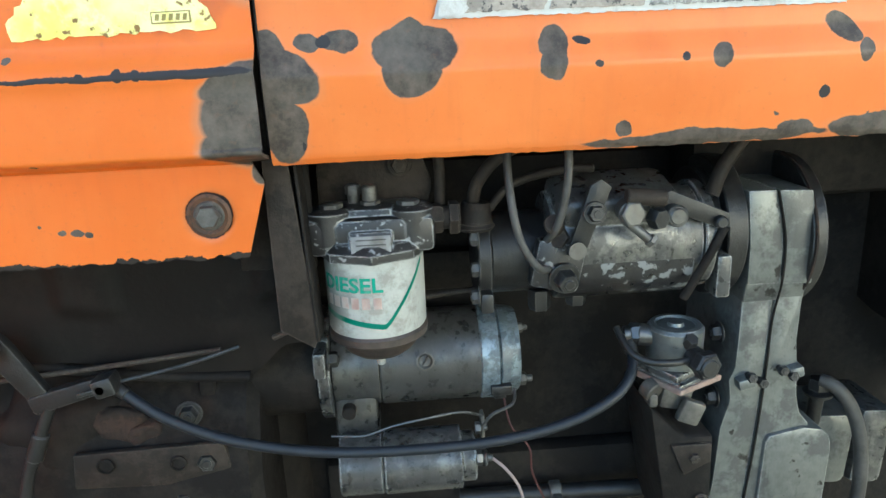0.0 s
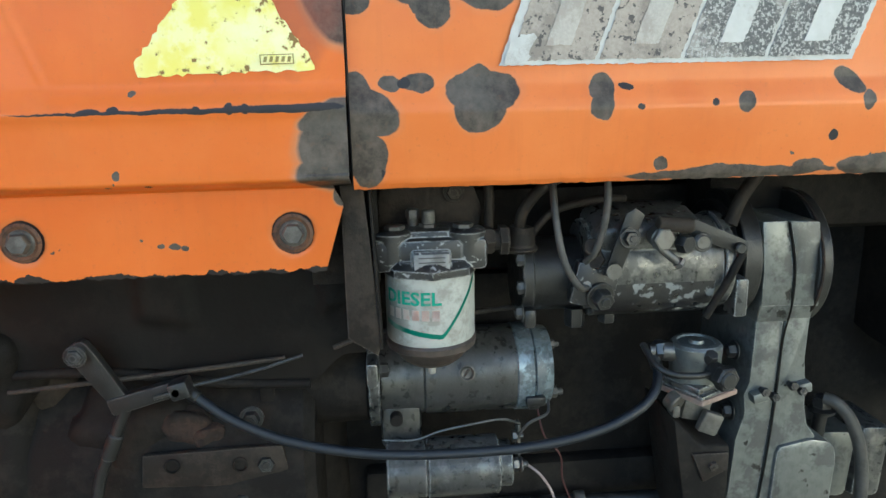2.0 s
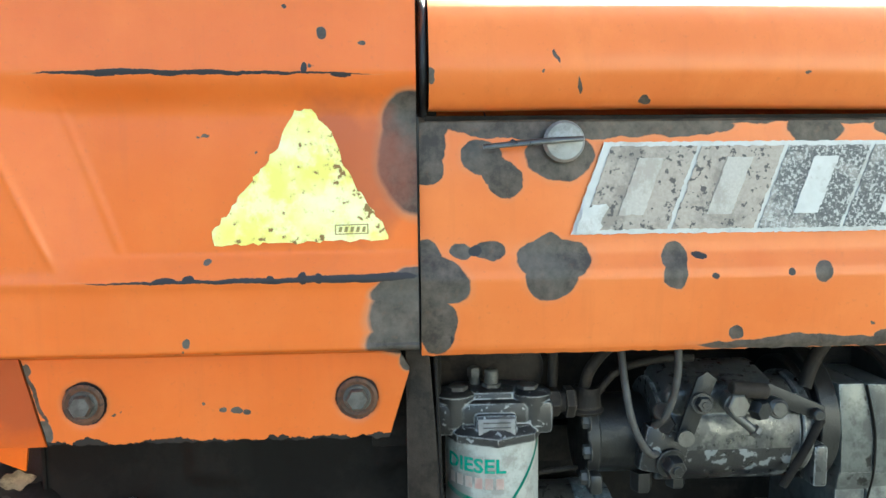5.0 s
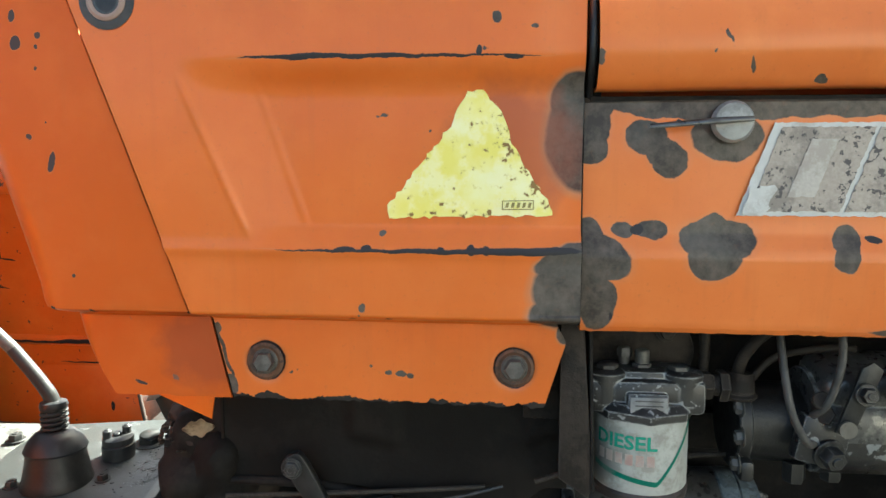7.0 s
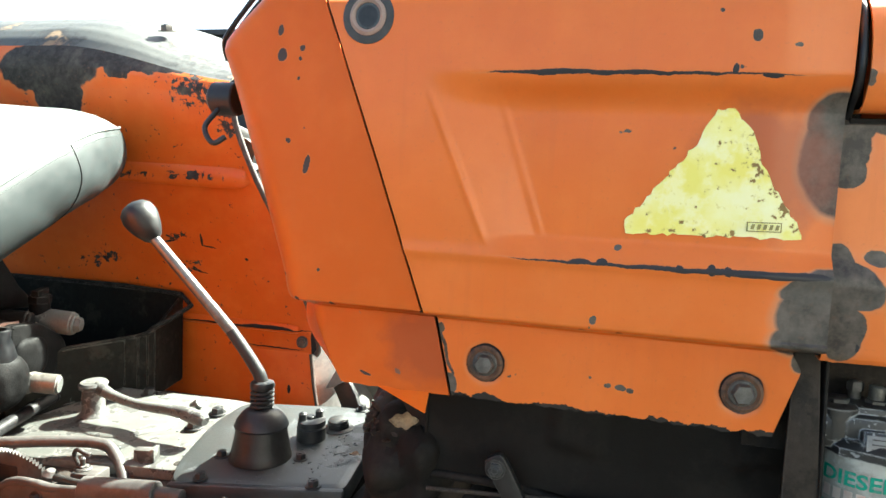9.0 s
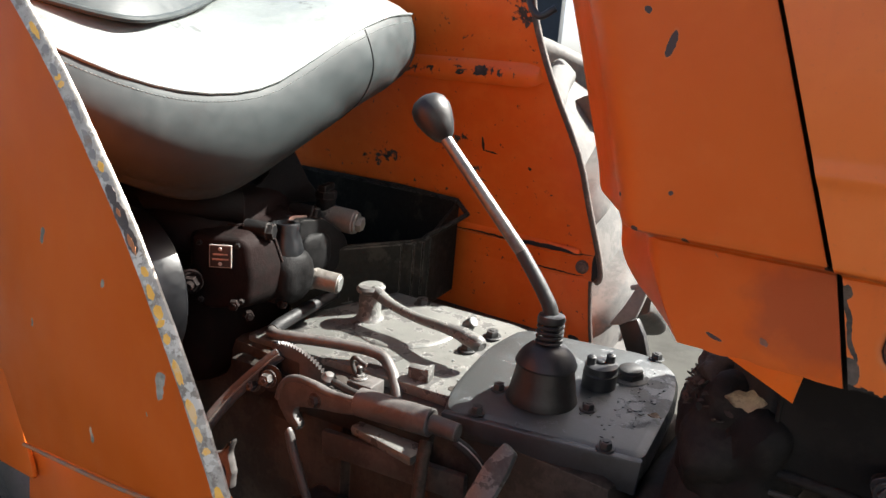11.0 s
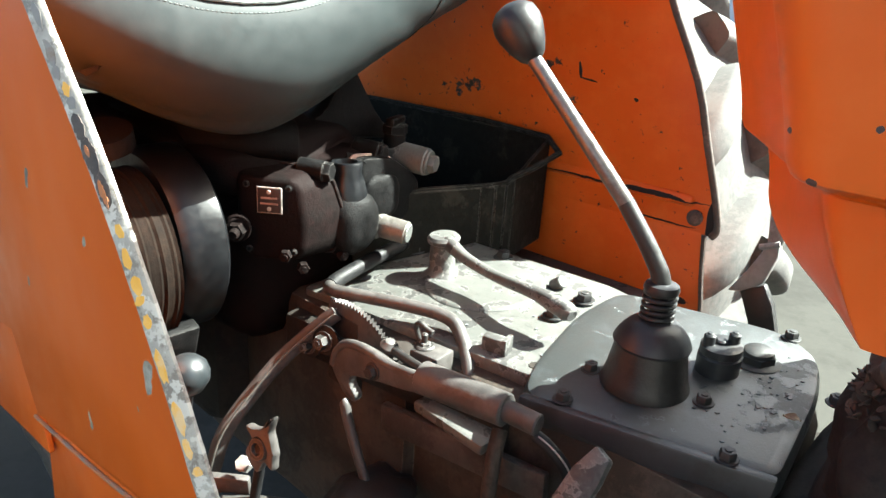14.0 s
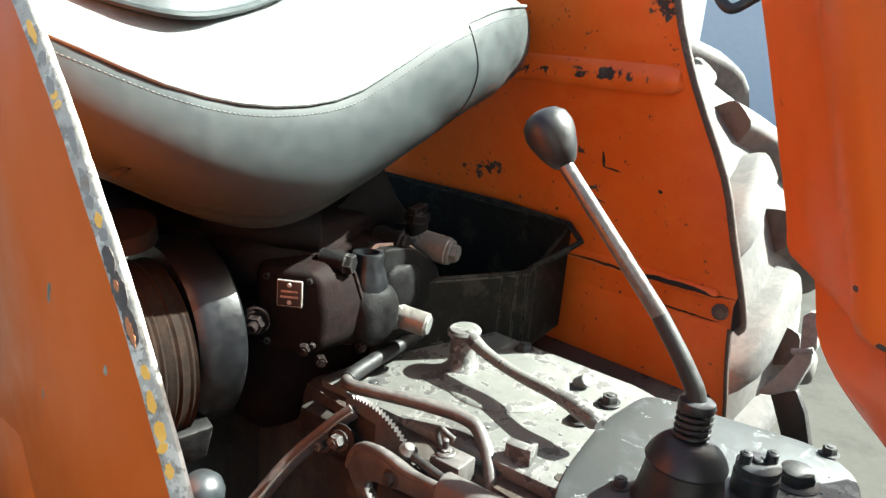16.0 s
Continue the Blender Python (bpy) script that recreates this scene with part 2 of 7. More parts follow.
    (0.25, 1.288, 0.6, 0.010, 0), (0.0, 1.277, 0.115, 0.012, 0), (-0.124, 1.283, 0.016, 0.02, 0), (0.10, 1.276, 0.05, 0.009, 0), (0.225, 1.273, 0.026, 0.014, 0), (0.30, 1.275, 0.02, 0.010, 0),
    (-0.080, 1.249, 0.019, 0.017, 20), (-0.069, 1.237, 0.020, 0.014, 45), (-0.058, 1.228, 0.0165, 0.0165, 0), (-0.010, 1.250, 0.031, 0.023, 0),
    (-0.052, 1.262, 0.0025, 0.003, 0), (-0.108, 1.085, 0.0015, 0.004, 0),
    # frayed lower edge
    (0.225, 1.076, 0.105, 0.0059, 0), (0.215, 1.079, 0.040, 0.0060, 0), (0.301, 1.080, 0.016, 0.0075, 0), (0.38, 1.08, 0.05, 0.011, 0),
]
COWL_LINES = [
    (-0.195, 1.03, 0.0198, 0.0205, 0), (-0.442, 1.03, 0.0198, 0.0205, 0),
    # worn lower crease with small bumps, widening to the joint
    (-0.29, 1.1465, 0.125, 0.0015, 0), (-0.24, 1.1468, 0.09, 0.0022, 0), (-0.19, 1.1475, 0.05, 0.0036, 0), (-0.350, 1.1475, 0.010, 0.0030, 0), (-0.262, 1.148, 0.004, 0.0035, 0), (-0.236, 1.148, 0.004, 0.0046, 0),
    (-0.222, 1.1475, 0.004, 0.0042, 0), (-0.330, 1.148, 0.005, 0.003, 0),
    # upper crease
    (-0.340, 1.3185, 0.105, 0.0020, 0), (-0.295, 1.318, 0.12, 0.0011, 0), (-0.38, 1.3188, 0.040, 0.0026, 0), (-0.230, 1.322, 0.003, 0.005, 0), (-0.200, 1.3165, 0.009, 0.0022, 0),
]
COWL_SANDED = [(-0.134, 1.250, 0.038, 0.052, 0), (-0.140, 1.280, 0.028, 0.026, 0), (-0.136, 1.112, 0.046, 0.038, 0), (-0.150, 1.090, 0.034, 0.020, 0), (-0.152, 1.140, 0.030, 0.012, -20), (-0.143, 1.068, 0.012, 0.014, 30)]
COWL_SPOTS = [
    (-0.335, 1.398, 0.09, 0.009, 0), (-0.41, 1.404, 0.06, 0.008, 0), (-0.36, 1.39, 0.03, 0.006, 0),
    (-0.334, 1.0935, 0.0036, 0.0045, 0), (-0.318, 1.161, 0.003, 0.003, 0), (-0.318, 1.022, 0.0035, 0.0025, 0), (-0.306, 1.020, 0.0055, 0.003, 0),
    (-0.297, 1.019, 0.0035, 0.0028, 0), (-0.335, 1.028, 0.0015, 0.0015, 0), 
    (-0.486, 1.040, 0.0022, 0.03, -20), (-0.492, 1.062, 0.005, 0.006, 0), (-0.478, 1.005, 0.006, 0.012, -20), (-0.215, 1.350, 0.0036, 0.0045, 0), (-0.182, 1.342, 0.0035, 0.002, 0),
    (-0.311, 1.083, 0.003, 0.0014, 0), (-0.345, 1.082, 0.003, 0.0014, 0), (-0.337, 1.086, 0.0012, 0.0012, 0), (-0.245, 1.372, 0.002, 0.002, 0),
]
DASH_SPOTS = [
    (-0.6615, 1.336, 0.010, 0.010, 0), (-0.639, 1.3425, 0.006, 0.005, 0), (-0.641, 1.332, 0.004, 0.0035, 0), (-0.6635, 1.360, 0.006, 0.010, 10), (-0.643, 1.312, 0.003, 0.003, 0),
    (-0.631, 1.226, 0.006, 0.016, 15), (-0.6525, 1.2485, 0.006, 0.0045, 40), (-0.64, 1.085, 0.006, 0.004, 0), (-0.60, 1.083, 0.005, 0.003, 0), (-0.50, 1.08, 0.006, 0.012, -20),
    (-0.575, 1.003, 0.012, 0.003, 20), (-0.615, 1.118, 0.003, 0.003, 0), (-0.635, 1.263, 0.002, 0.002, 0), (-0.66, 1.11, 0.003, 0.003, 0),
]
FENDER_SPOTS = [
     (-1.10, 0.886, 0.16, 0.0025, 0), (-1.04, 0.888, 0.06, 0.0045, 0), (-1.25, 1.062, 0.016, 0.0022, -12),
    (-1.17, 1.07, 0.003, 0.014, 0), (-1.155, 1.056, 0.016, 0.002, 8), (-1.26, 1.428, 0.16, 0.030, 3), (-1.47, 1.41, 0.12, 0.055, 0), (-1.44, 1.355, 0.05, 0.06, 15), (-1.30, 1.405, 0.035, 0.018, 0),
     (-1.46, 1.36, 0.05, 0.06, 0), (-1.03, 0.842, 0.07, 0.0016, 0),
    (-0.962, 0.862, 0.009, 0.009, 0), (-1.07, 1.035, 0.004, 0.003, 0), (-1.19, 1.000, 0.022, 0.0018, 12), (-0.97, 0.71, 0.012, 0.006, 0), (-1.00, 0.75, 0.004, 0.01, 0),
    (-0.935, 0.86, 0.010, 0.035, 0),
]

# Faded bonnet orange, paled further to carry the haze in front of it.
FADED_HAZY = ((0.64, 0.152, 0.029), (0.71, 0.190, 0.044))
DEEP = ((0.61, 0.128, 0.017), (0.68, 0.156, 0.025))


def split(spots, small):
    """Broad worn places, and small crisp chips and scratches."""
    return [p for p in spots if min(p[2], p[3]) >= small], [p for p in spots if min(p[2], p[3]) < small]


big, little = split(HOOD_SPOTS, 0.0058)
orange_hood = paint("hood_paint", big, (), little, pale=0.4, hues=FADED_HAZY, coarse=0.0055)
orange_top = paint("hood_top_paint", [(-0.122, 1.316, 0.0045, 0.0045, 0), (0.001, 1.309, 0.0025, 0.009, 10), (0.063, 1.297, 0.0032, 0.004, 0), (-0.03, 1.318, 0.002, 0.002, 0), (0.20, 1.318, 0.003, 0.002, 0), (-0.02, 1.335, 0.0014, 0.007, -20)], pale=0.6, hues=FADED_HAZY)
orange_cowl = paint("cowl_paint", COWL_SPOTS, [(-0.2, 1.24, 0.06, 0.06, 0)], COWL_LINES, hem=(0.979, 0.030), hues=DEEP, sanded=COWL_SANDED, coarse=0.004, pale=0.2, gloss=0.22)
orange_dash = paint("dash_paint", [(-0.478, 1.03, 0.006, 0.05, -20)], [(-0.51, 1.04, 0.045, 0.04, 20)], [(x, z, 0.55 * a, 0.6 * b, t) for x, z, a, b, t in DASH_SPOTS], hues=((0.52, 0.092, 0.012), (0.58, 0.116, 0.018)), dark=(0.15, 0.10, 0.075), pale=0.15, gloss=0.03, spec=0.15)
big, little = split(FENDER_SPOTS, 0.0135)
orange_fender = paint("fender_paint", big, (), little, speck=[(-1.12, 1.365, 0.10, 0.045, 12), (-1.07, 1.32, 0.03, 0.04, 0), (-1.16, 1.202, 0.09, 0.014, 0), (-1.30, 1.20, 0.07, 0.009, 0), (-1.43, 1.010, 0.07, 0.018, -4), (-1.235, 1.075, 0.035, 0.012, -15), (-1.20, 1.01, 0.03, 0.016, 0)], hues=((0.57, 0.094, 0.012), (0.64, 0.124, 0.020)), pale=0.25, tiny=0.735, dark=(0.03, 0.026, 0.024), gloss=0.1)
# Same orange as elsewhere, darkened for the shade on the near fender.
orange_near = paint("near_fender_shaded_paint", [(-0.9196, 0.9342, 0.0045, 0.013, 20), (-1.031, 0.8513, 0.0035, 0.009, 0), (-0.935, 0.900, 0.0015, 0.002, 0), (-1.10, 1.02, 0.004, 0.008, 20), (-1.13, 0.93, 0.003, 0.005, 0), (-1.0, 1.0, 0.002, 0.005, 0)], pale=0.1, tiny=0.76, dark=(0.20, 0.185, 0.15), gloss=0.0, spec=0.1, dent=5, hues=((0.48, 0.083, 0.007), (0.54, 0.102, 0.011)))
orange_plain = paint("plain_orange_paint", pale=0.3, tiny=0.735)
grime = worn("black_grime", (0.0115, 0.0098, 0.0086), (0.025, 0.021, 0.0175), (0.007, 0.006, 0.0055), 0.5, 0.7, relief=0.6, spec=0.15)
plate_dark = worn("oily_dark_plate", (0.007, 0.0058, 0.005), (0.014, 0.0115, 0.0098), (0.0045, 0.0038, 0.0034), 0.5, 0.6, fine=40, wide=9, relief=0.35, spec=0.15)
grime_brown = worn("brown_grime", (0.026, 0.0205, 0.0165), (0.048, 0.037, 0.029), (0.014, 0.0115, 0.0098), 0.55, 0.65, relief=0.7, spec=0.2, edge=(0.075, 0.062, 0.05))
dustbrown = worn("dusty_brown_casting", (0.027, 0.0235, 0.0212), (0.050, 0.0435, 0.039), (0.013, 0.0115, 0.0105), 0.55, 0.6, relief=0.6, spec=0.25)
dustgrey = worn("dusty_grey_steel", (0.036, 0.033, 0.031), (0.058, 0.054, 0.051), (0.020, 0.018, 0.0165), 0.45, 0.5, relief=0.4, spec=0.45)
# Maroon iron taken near black for the shade under the seat.
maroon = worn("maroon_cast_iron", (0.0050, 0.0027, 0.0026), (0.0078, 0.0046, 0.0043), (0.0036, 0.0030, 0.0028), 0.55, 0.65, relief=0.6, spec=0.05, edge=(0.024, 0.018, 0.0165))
castdark = worn("oily_cast_iron", (0.017, 0.0165, 0.016), (0.032, 0.0312, 0.0305), (0.009, 0.0083, 0.0077), 0.5, 0.38, 0.35, relief=0.5, edge=(0.07, 0.067, 0.064), spec=0.5)
tower_mat = worn("dusty_lever_tower", (0.0125, 0.012, 0.012), (0.020, 0.0195, 0.019), (0.007, 0.0066, 0.0064), 0.4, 0.45, relief=0.3, spec=0.35)
bolt_black = worn("oily_black_bolts", (0.016, 0.017, 0.0175), (0.030, 0.031, 0.031), (0.010, 0.0095, 0.009), 0.4, 0.5, 0.3, relief=0.3)
# A darker copy of castdark, with the shade under the seat in it.
castlift = worn("shaded_oily_casting", (0.0042, 0.0042, 0.0044), (0.0078, 0.0077, 0.0078), (0.0030, 0.0029, 0.0028), 0.5, 0.55, relief=0.7, spec=0.06, edge=(0.040, 0.038, 0.036))
latch_steel = worn("brushed_latch_steel", (0.26, 0.26, 0.25), (0.36, 0.36, 0.35), (0.14, 0.13, 0.12), 0.3, 0.5, 0.3, relief=0.3)
chrome = worn("dulled_chrome", (0.010, 0.012, 0.0135), (0.017, 0.020, 0.022), (0.009, 0.0088, 0.0085), 0.3, 0.36, 0.0, relief=0.1, spec=0.5)
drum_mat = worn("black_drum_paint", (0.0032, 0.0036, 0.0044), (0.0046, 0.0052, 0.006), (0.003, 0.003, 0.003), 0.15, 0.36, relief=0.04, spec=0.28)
alu = worn("weathered_aluminium", (0.135, 0.142, 0.136), (0.195, 0.203, 0.193), (0.036, 0.034, 0.030), 0.42, 0.36, 0.6, chip=(0.035, 0.033, 0.029), chip_at=0.655, chip_scale=44, edge=(0.36, 0.37, 0.35), spec=0.5)
alu_pump = worn("dirty_aluminium", (0.105, 0.105, 0.101), (0.20, 0.197, 0.188), (0.016, 0.0145, 0.0135), 0.66, 0.30, 0.8, wide=26, edge=(0.42, 0.42, 0.40), spec=0.5)
filter_head_mat = worn("chipped_black_casting", (0.016, 0.015, 0.0145), (0.028, 0.026, 0.025), (0.035, 0.028, 0.024), 0.35, 0.36, chip=(0.27, 0.27, 0.26), chip_at=0.605, chip_scale=120, edge=(0.36, 0.36, 0.345), spec=0.5)
pump_black = worn("chipped_black_paint", (0.012, 0.0115, 0.012), (0.021, 0.020, 0.021), (0.035, 0.03, 0.024), 0.3, 0.32, chip=(0.20, 0.205, 0.20), chip_at=0.575, chip_scale=62, edge=(0.24, 0.24, 0.23), spec=0.5)
white_can = worn("dusty_white_tinplate", (0.38, 0.385, 0.355), (0.46, 0.465, 0.43), (0.24, 0.22, 0.19), 0.40, 0.4, relief=0.06)
bandmat = worn("brown_rust_bands", (0.0075, 0.0050, 0.0038), (0.0145, 0.0096, 0.0070), (0.0045, 0.0037, 0.0031), 0.45, 0.75, relief=0.5, spec=0.04)
bowl_brown = worn("brown_bowl", (0.05, 0.038, 0.032), (0.085, 0.064, 0.052), (0.03, 0.026, 0.023), 0.5, 0.45, relief=0.15)
green_ink = worn("green_print", (0.005, 0.23, 0.15), (0.01, 0.30, 0.19), (0.25, 0.35, 0.28), 0.2, 0.45, relief=0.03)
red_ink = worn("faded_red_print", (0.62, 0.40, 0.34), (0.72, 0.55, 0.48), (0.70, 0.66, 0.60), 0.4, 0.45, relief=0.03)
steel = worn("worn_steel", (0.105, 0.104, 0.101), (0.16, 0.158, 0.153), (0.04, 0.034, 0.028), 0.35, 0.34, 0.85, relief=0.12)
link_steel = worn("grease_smeared_steel", (0.020, 0.0188, 0.0175), (0.034, 0.032, 0.030), (0.011, 0.010, 0.009), 0.55, 0.5, 0.3, relief=0.6, spec=0.35, edge=(0.09, 0.086, 0.082))
steel_dull = worn("dull_zinc", (0.105, 0.099, 0.089), (0.165, 0.157, 0.142), (0.04, 0.034, 0.028), 0.5, 0.45, 0.6, relief=0.25)
bluesteel = worn("blue_grey_steel_band", (0.20, 0.255, 0.285), (0.29, 0.34, 0.37), (0.035, 0.036, 0.038), 0.5, 0.30, 0.6, relief=0.2, wide=34)
starter_mat = worn("oil_stained_steel", (0.085, 0.085, 0.08), (0.14, 0.138, 0.13), (0.022, 0.020, 0.018), 0.60, 0.30, 0.7, relief=0.25, spec=0.5)
washer_mat = worn("rusty_orange_washer", (0.085, 0.040, 0.022), (0.14, 0.065, 0.034), (0.03, 0.022, 0.017), 0.40, 0.6, wide=70, relief=0.7)
fender_grey = worn("scuffed_fender_top", (0.05, 0.052, 0.05), (0.075, 0.077, 0.074), (0.018, 0.017, 0.016), 0.42, 0.5, wide=9, chip=(0.20, 0.14, 0.09), chip_at=0.60, chip_scale=9, relief=0.15)
flake_yellow = worn("yellow_paint_flake", (0.72, 0.36, 0.05), (0.80, 0.45, 0.09), (0.66, 0.50, 0.30), 0.35, 0.5, relief=0.2)
flake_pale = worn("pale_paint_flake", (0.2, 0.185, 0.165), (0.26, 0.24, 0.215), (0.2, 0.13, 0.08), 0.35, 0.5, relief=0.2)
tanleaf = worn("tan_leaf", (0.22, 0.15, 0.085), (0.31, 0.22, 0.13), (0.12, 0.075, 0.045), 0.4, 0.7, fine=160, wide=50)
rust = worn("rust", (0.030, 0.017, 0.0125), (0.055, 0.032, 0.022), (0.012, 0.009, 0.0075), 0.6, 0.9, relief=0.9, fine=140, wide=40)
footmat = flaked("dusty_footboard", (0.030, 0.031, 0.030), (0.044, 0.045, 0.043), (0.018, 0.018, 0.017), (0.075, 0.075, 0.07), at=0.44, scale=30, rough=0.55, spec=0.3)
deckmat = flaked("dusty_gearbox_casting", (0.053, 0.054, 0.050), (0.075, 0.077, 0.071), (0.024, 0.0235, 0.022), (0.115, 0.115, 0.107), at=0.47, scale=34, rough=0.46, spec=0.5)
lip_mat = worn("oily_blue_black_casting", (0.0165, 0.0175, 0.0205), (0.024, 0.025, 0.0285), (0.012, 0.0115, 0.0115), 0.35, 0.42, fine=60, wide=18, relief=0.2, spec=0.4, edge=(0.05, 0.052, 0.056))
platemat = flaked("grey_gearbox_cover", (0.0168, 0.0186, 0.0186), (0.0228, 0.0252, 0.0252), (0.0112, 0.0124, 0.0128), (0.054, 0.063, 0.069), at=0.405, scale=46, rough=0.42, spec=0.6, heavy=[(-0.69, 0.29, 0.05, 0.11, 0), (-0.70, 0.36, 0.06, 0.05, 0)])
rubber = worn("perished_rubber", (0.013, 0.0135, 0.015), (0.022, 0.0225, 0.0245), (0.04, 0.038, 0.036), 0.22, 0.42, relief=0.25, spec=0.35)
knobmat = worn("black_bakelite", (0.010, 0.0105, 0.011), (0.017, 0.0175, 0.018), (0.030, 0.029, 0.028), 0.25, 0.42, relief=0.1, spec=0.35)
tyre_mat = worn("dusty_tyre_rubber", (0.042, 0.0425, 0.041), (0.064, 0.064, 0.062), (0.085, 0.083, 0.078), 0.55, 0.85, wide=10, relief=0.5)
# Sun and shade put into one vinyl: pale top, dark skirt.
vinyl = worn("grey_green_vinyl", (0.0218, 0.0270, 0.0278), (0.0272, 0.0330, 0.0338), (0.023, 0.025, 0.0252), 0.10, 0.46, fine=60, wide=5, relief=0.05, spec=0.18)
vinyl_top = worn("sunlit_vinyl", (0.092, 0.105, 0.101), (0.115, 0.128, 0.124), (0.070, 0.078, 0.075), 0.3, 0.4, wide=9, chip=(0.045, 0.050, 0.049), chip_at=0.615, chip_scale=13, relief=0.12)
vinyl_seam = worn("pale_seam_piping", (0.075, 0.088, 0.086), (0.10, 0.115, 0.112), (0.05, 0.055, 0.053), 0.35, 0.5)
bluehose = worn("blue_black_hose", (0.0095, 0.0115, 0.0155), (0.0155, 0.0185, 0.024), (0.022, 0.022, 0.022), 0.3, 0.42, relief=0.1)
greypipe = worn("grey_plastic_pipe", (0.055, 0.051, 0.047), (0.085, 0.079, 0.072), (0.03, 0.026, 0.023), 0.4, 0.5)
fender_edge = worn("worn_fender_edge", (0.29, 0.265, 0.225), (0.40, 0.37, 0.32), (0.13, 0.105, 0.082), 0.42, 0.5, wide=60, chip=(0.50, 0.47, 0.41), chip_at=0.565, chip_scale=75, relief=0.5)
cable_blue = worn("blue_grey_cable", (0.03, 0.05, 0.085), (0.05, 0.08, 0.125), (0.08, 0.09, 0.10), 0.3, 0.45, relief=0.1)
edge_rub = worn("rubbed_orange_edge", (0.36, 0.115, 0.035), (0.42, 0.16, 0.06), (0.20, 0.16, 0.12), 0.5, 0.6, wide=60)
dark_edge = worn("dark_worn_edge", (0.05, 0.04, 0.035), (0.09, 0.075, 0.065), (0.16, 0.12, 0.10), 0.3, 0.7, wide=40)
pedal_mat = worn("dusty_bare_steel", (0.20, 0.195, 0.185), (0.28, 0.275, 0.26), (0.12, 0.105, 0.09), 0.35, 0.6, 0.2)
boxmat = worn("black_tray_plastic", (0.0066, 0.0066, 0.0055), (0.0118, 0.0117, 0.0097), (0.026, 0.024, 0.019), 0.30, 0.65, relief=0.4, spec=0.05, edge=(0.070, 0.067, 0.058))
label_white = worn("aged_white_plate", (0.26, 0.25, 0.225), (0.33, 0.32, 0.29), (0.15, 0.13, 0.11), 0.3, 0.5)
label_dark = worn("dark_plate_field", (0.013, 0.008, 0.008), (0.019, 0.012, 0.011), (0.028, 0.022, 0.019), 0.3, 0.6)
sleeve_black = worn("black_rubber_sleeve", (0.005, 0.005, 0.0053), (0.008, 0.008, 0.0085), (0.012, 0.0115, 0.011), 0.25, 0.5, relief=0.2, spec=0.2)
gasket = worn("pinkish_gasket", (0.26, 0.17, 0.135), (0.34, 0.24, 0.195), (0.15, 0.11, 0.09), 0.45, 0.6)
yellow_rag = sticker_film("yellow_sticker")
decal_white = worn("silver_white_film", (0.5, 0.49, 0.46), (0.58, 0.57, 0.54), (0.36, 0.32, 0.28), 0.3, 0.45, relief=0.1)
decal_dark = worn("scuffed_black_film", (0.06, 0.06, 0.06), (0.16, 0.155, 0.15), (0.42, 0.38, 0.34), 0.42, 0.5, fine=420, wide=12, chip=(0.46, 0.44, 0.41), chip_at=0.53, chip_scale=420, relief=0.2)
mark_ink = worn("worn_brown_print", (0.22, 0.17, 0.05), (0.34, 0.28, 0.09), (0.6, 0.55, 0.2), 0.35, 0.5)
decal_mark = worn("faded_silver_mark", (0.42, 0.385, 0.34), (0.50, 0.46, 0.41), (0.33, 0.28, 0.24), 0.4, 0.5, fine=400, relief=0.2)
decal_tan = worn("tan_worn_film", (0.33, 0.275, 0.23), (0.42, 0.36, 0.305), (0.2, 0.17, 0.145), 0.4, 0.5, fine=400, chip=(0.09, 0.08, 0.075), chip_at=0.575, chip_scale=170, relief=0.2)
red_wire = worn("red_wire", (0.055, 0.014, 0.013), (0.075, 0.022, 0.02), (0.03, 0.016, 0.014), 0.3, 0.5)
pale_wire = worn("pale_wire", (0.28, 0.20, 0.18), (0.34, 0.26, 0.235), (0.14, 0.10, 0.085), 0.2, 0.5)
earth = worn("worn_asphalt", (0.027, 0.0268, 0.0238), (0.036, 0.0355, 0.0315), (0.021, 0.0205, 0.0182), 0.4, 0.9, fine=30, wide=0.8, relief=0.4, spec=0.08)
far_wall = worn("white_plaster", (0.80, 0.80, 0.78), (0.84, 0.84, 0.82), (0.76, 0.75, 0.72), 0.2, 0.9, fine=8, wide=0.5)
beige_wall = worn("beige_plaster", (0.33, 0.31, 0.28), (0.38, 0.36, 0.33), (0.28, 0.26, 0.23), 0.3, 0.9, fine=8, wide=0.5)
dryleaf = worn("dry_leaves", (0.027, 0.0175, 0.0125), (0.055, 0.035, 0.024), (0.014, 0.010, 0.008), 0.5, 0.85)
shed_blue = worn("blue_grey_sheet", (0.022, 0.027, 0.031), (0.032, 0.038, 0.043), (0.02, 0.02, 0.02), 0.4, 0.6, fine=8, wide=0.8)
grit_mat = worn("paint_grit", (0.07, 0.078, 0.078), (0.12, 0.13, 0.13), (0.04, 0.042, 0.042), 0.3, 0.7)

# ---- shape helpers ----
def V(*a):
    return Vector(a)


def basis(d):
    """A turn that carries z to the direction d."""
    return Vector(d).to_track_quat('Z', 'Y').to_matrix().to_4x4()


def join(*some):
    out = bmesh.new()
    for b in some:
        me = bpy.data.meshes.new("tmp")
        b.to_mesh(me)
        b.free()
        out.from_mesh(me)
        bpy.data.meshes.remove(me)
    return out


def box(c, s, bevel=0.002, turn=(0, 0, 0), segs=2):
    b = bmesh.new()
    bmesh.ops.create_cube(b, size=1)
    bmesh.ops.scale(b, vec=s, verts=b.verts)
    if bevel:
        bmesh.ops.bevel(b, geom=b.edges[:], offset=min(bevel, 0.45 * min(s)), segments=segs, affect='EDGES', profile=0.5)
    bmesh.ops.transform(b, matrix=pose(*c, *turn), verts=b.verts)
    return b


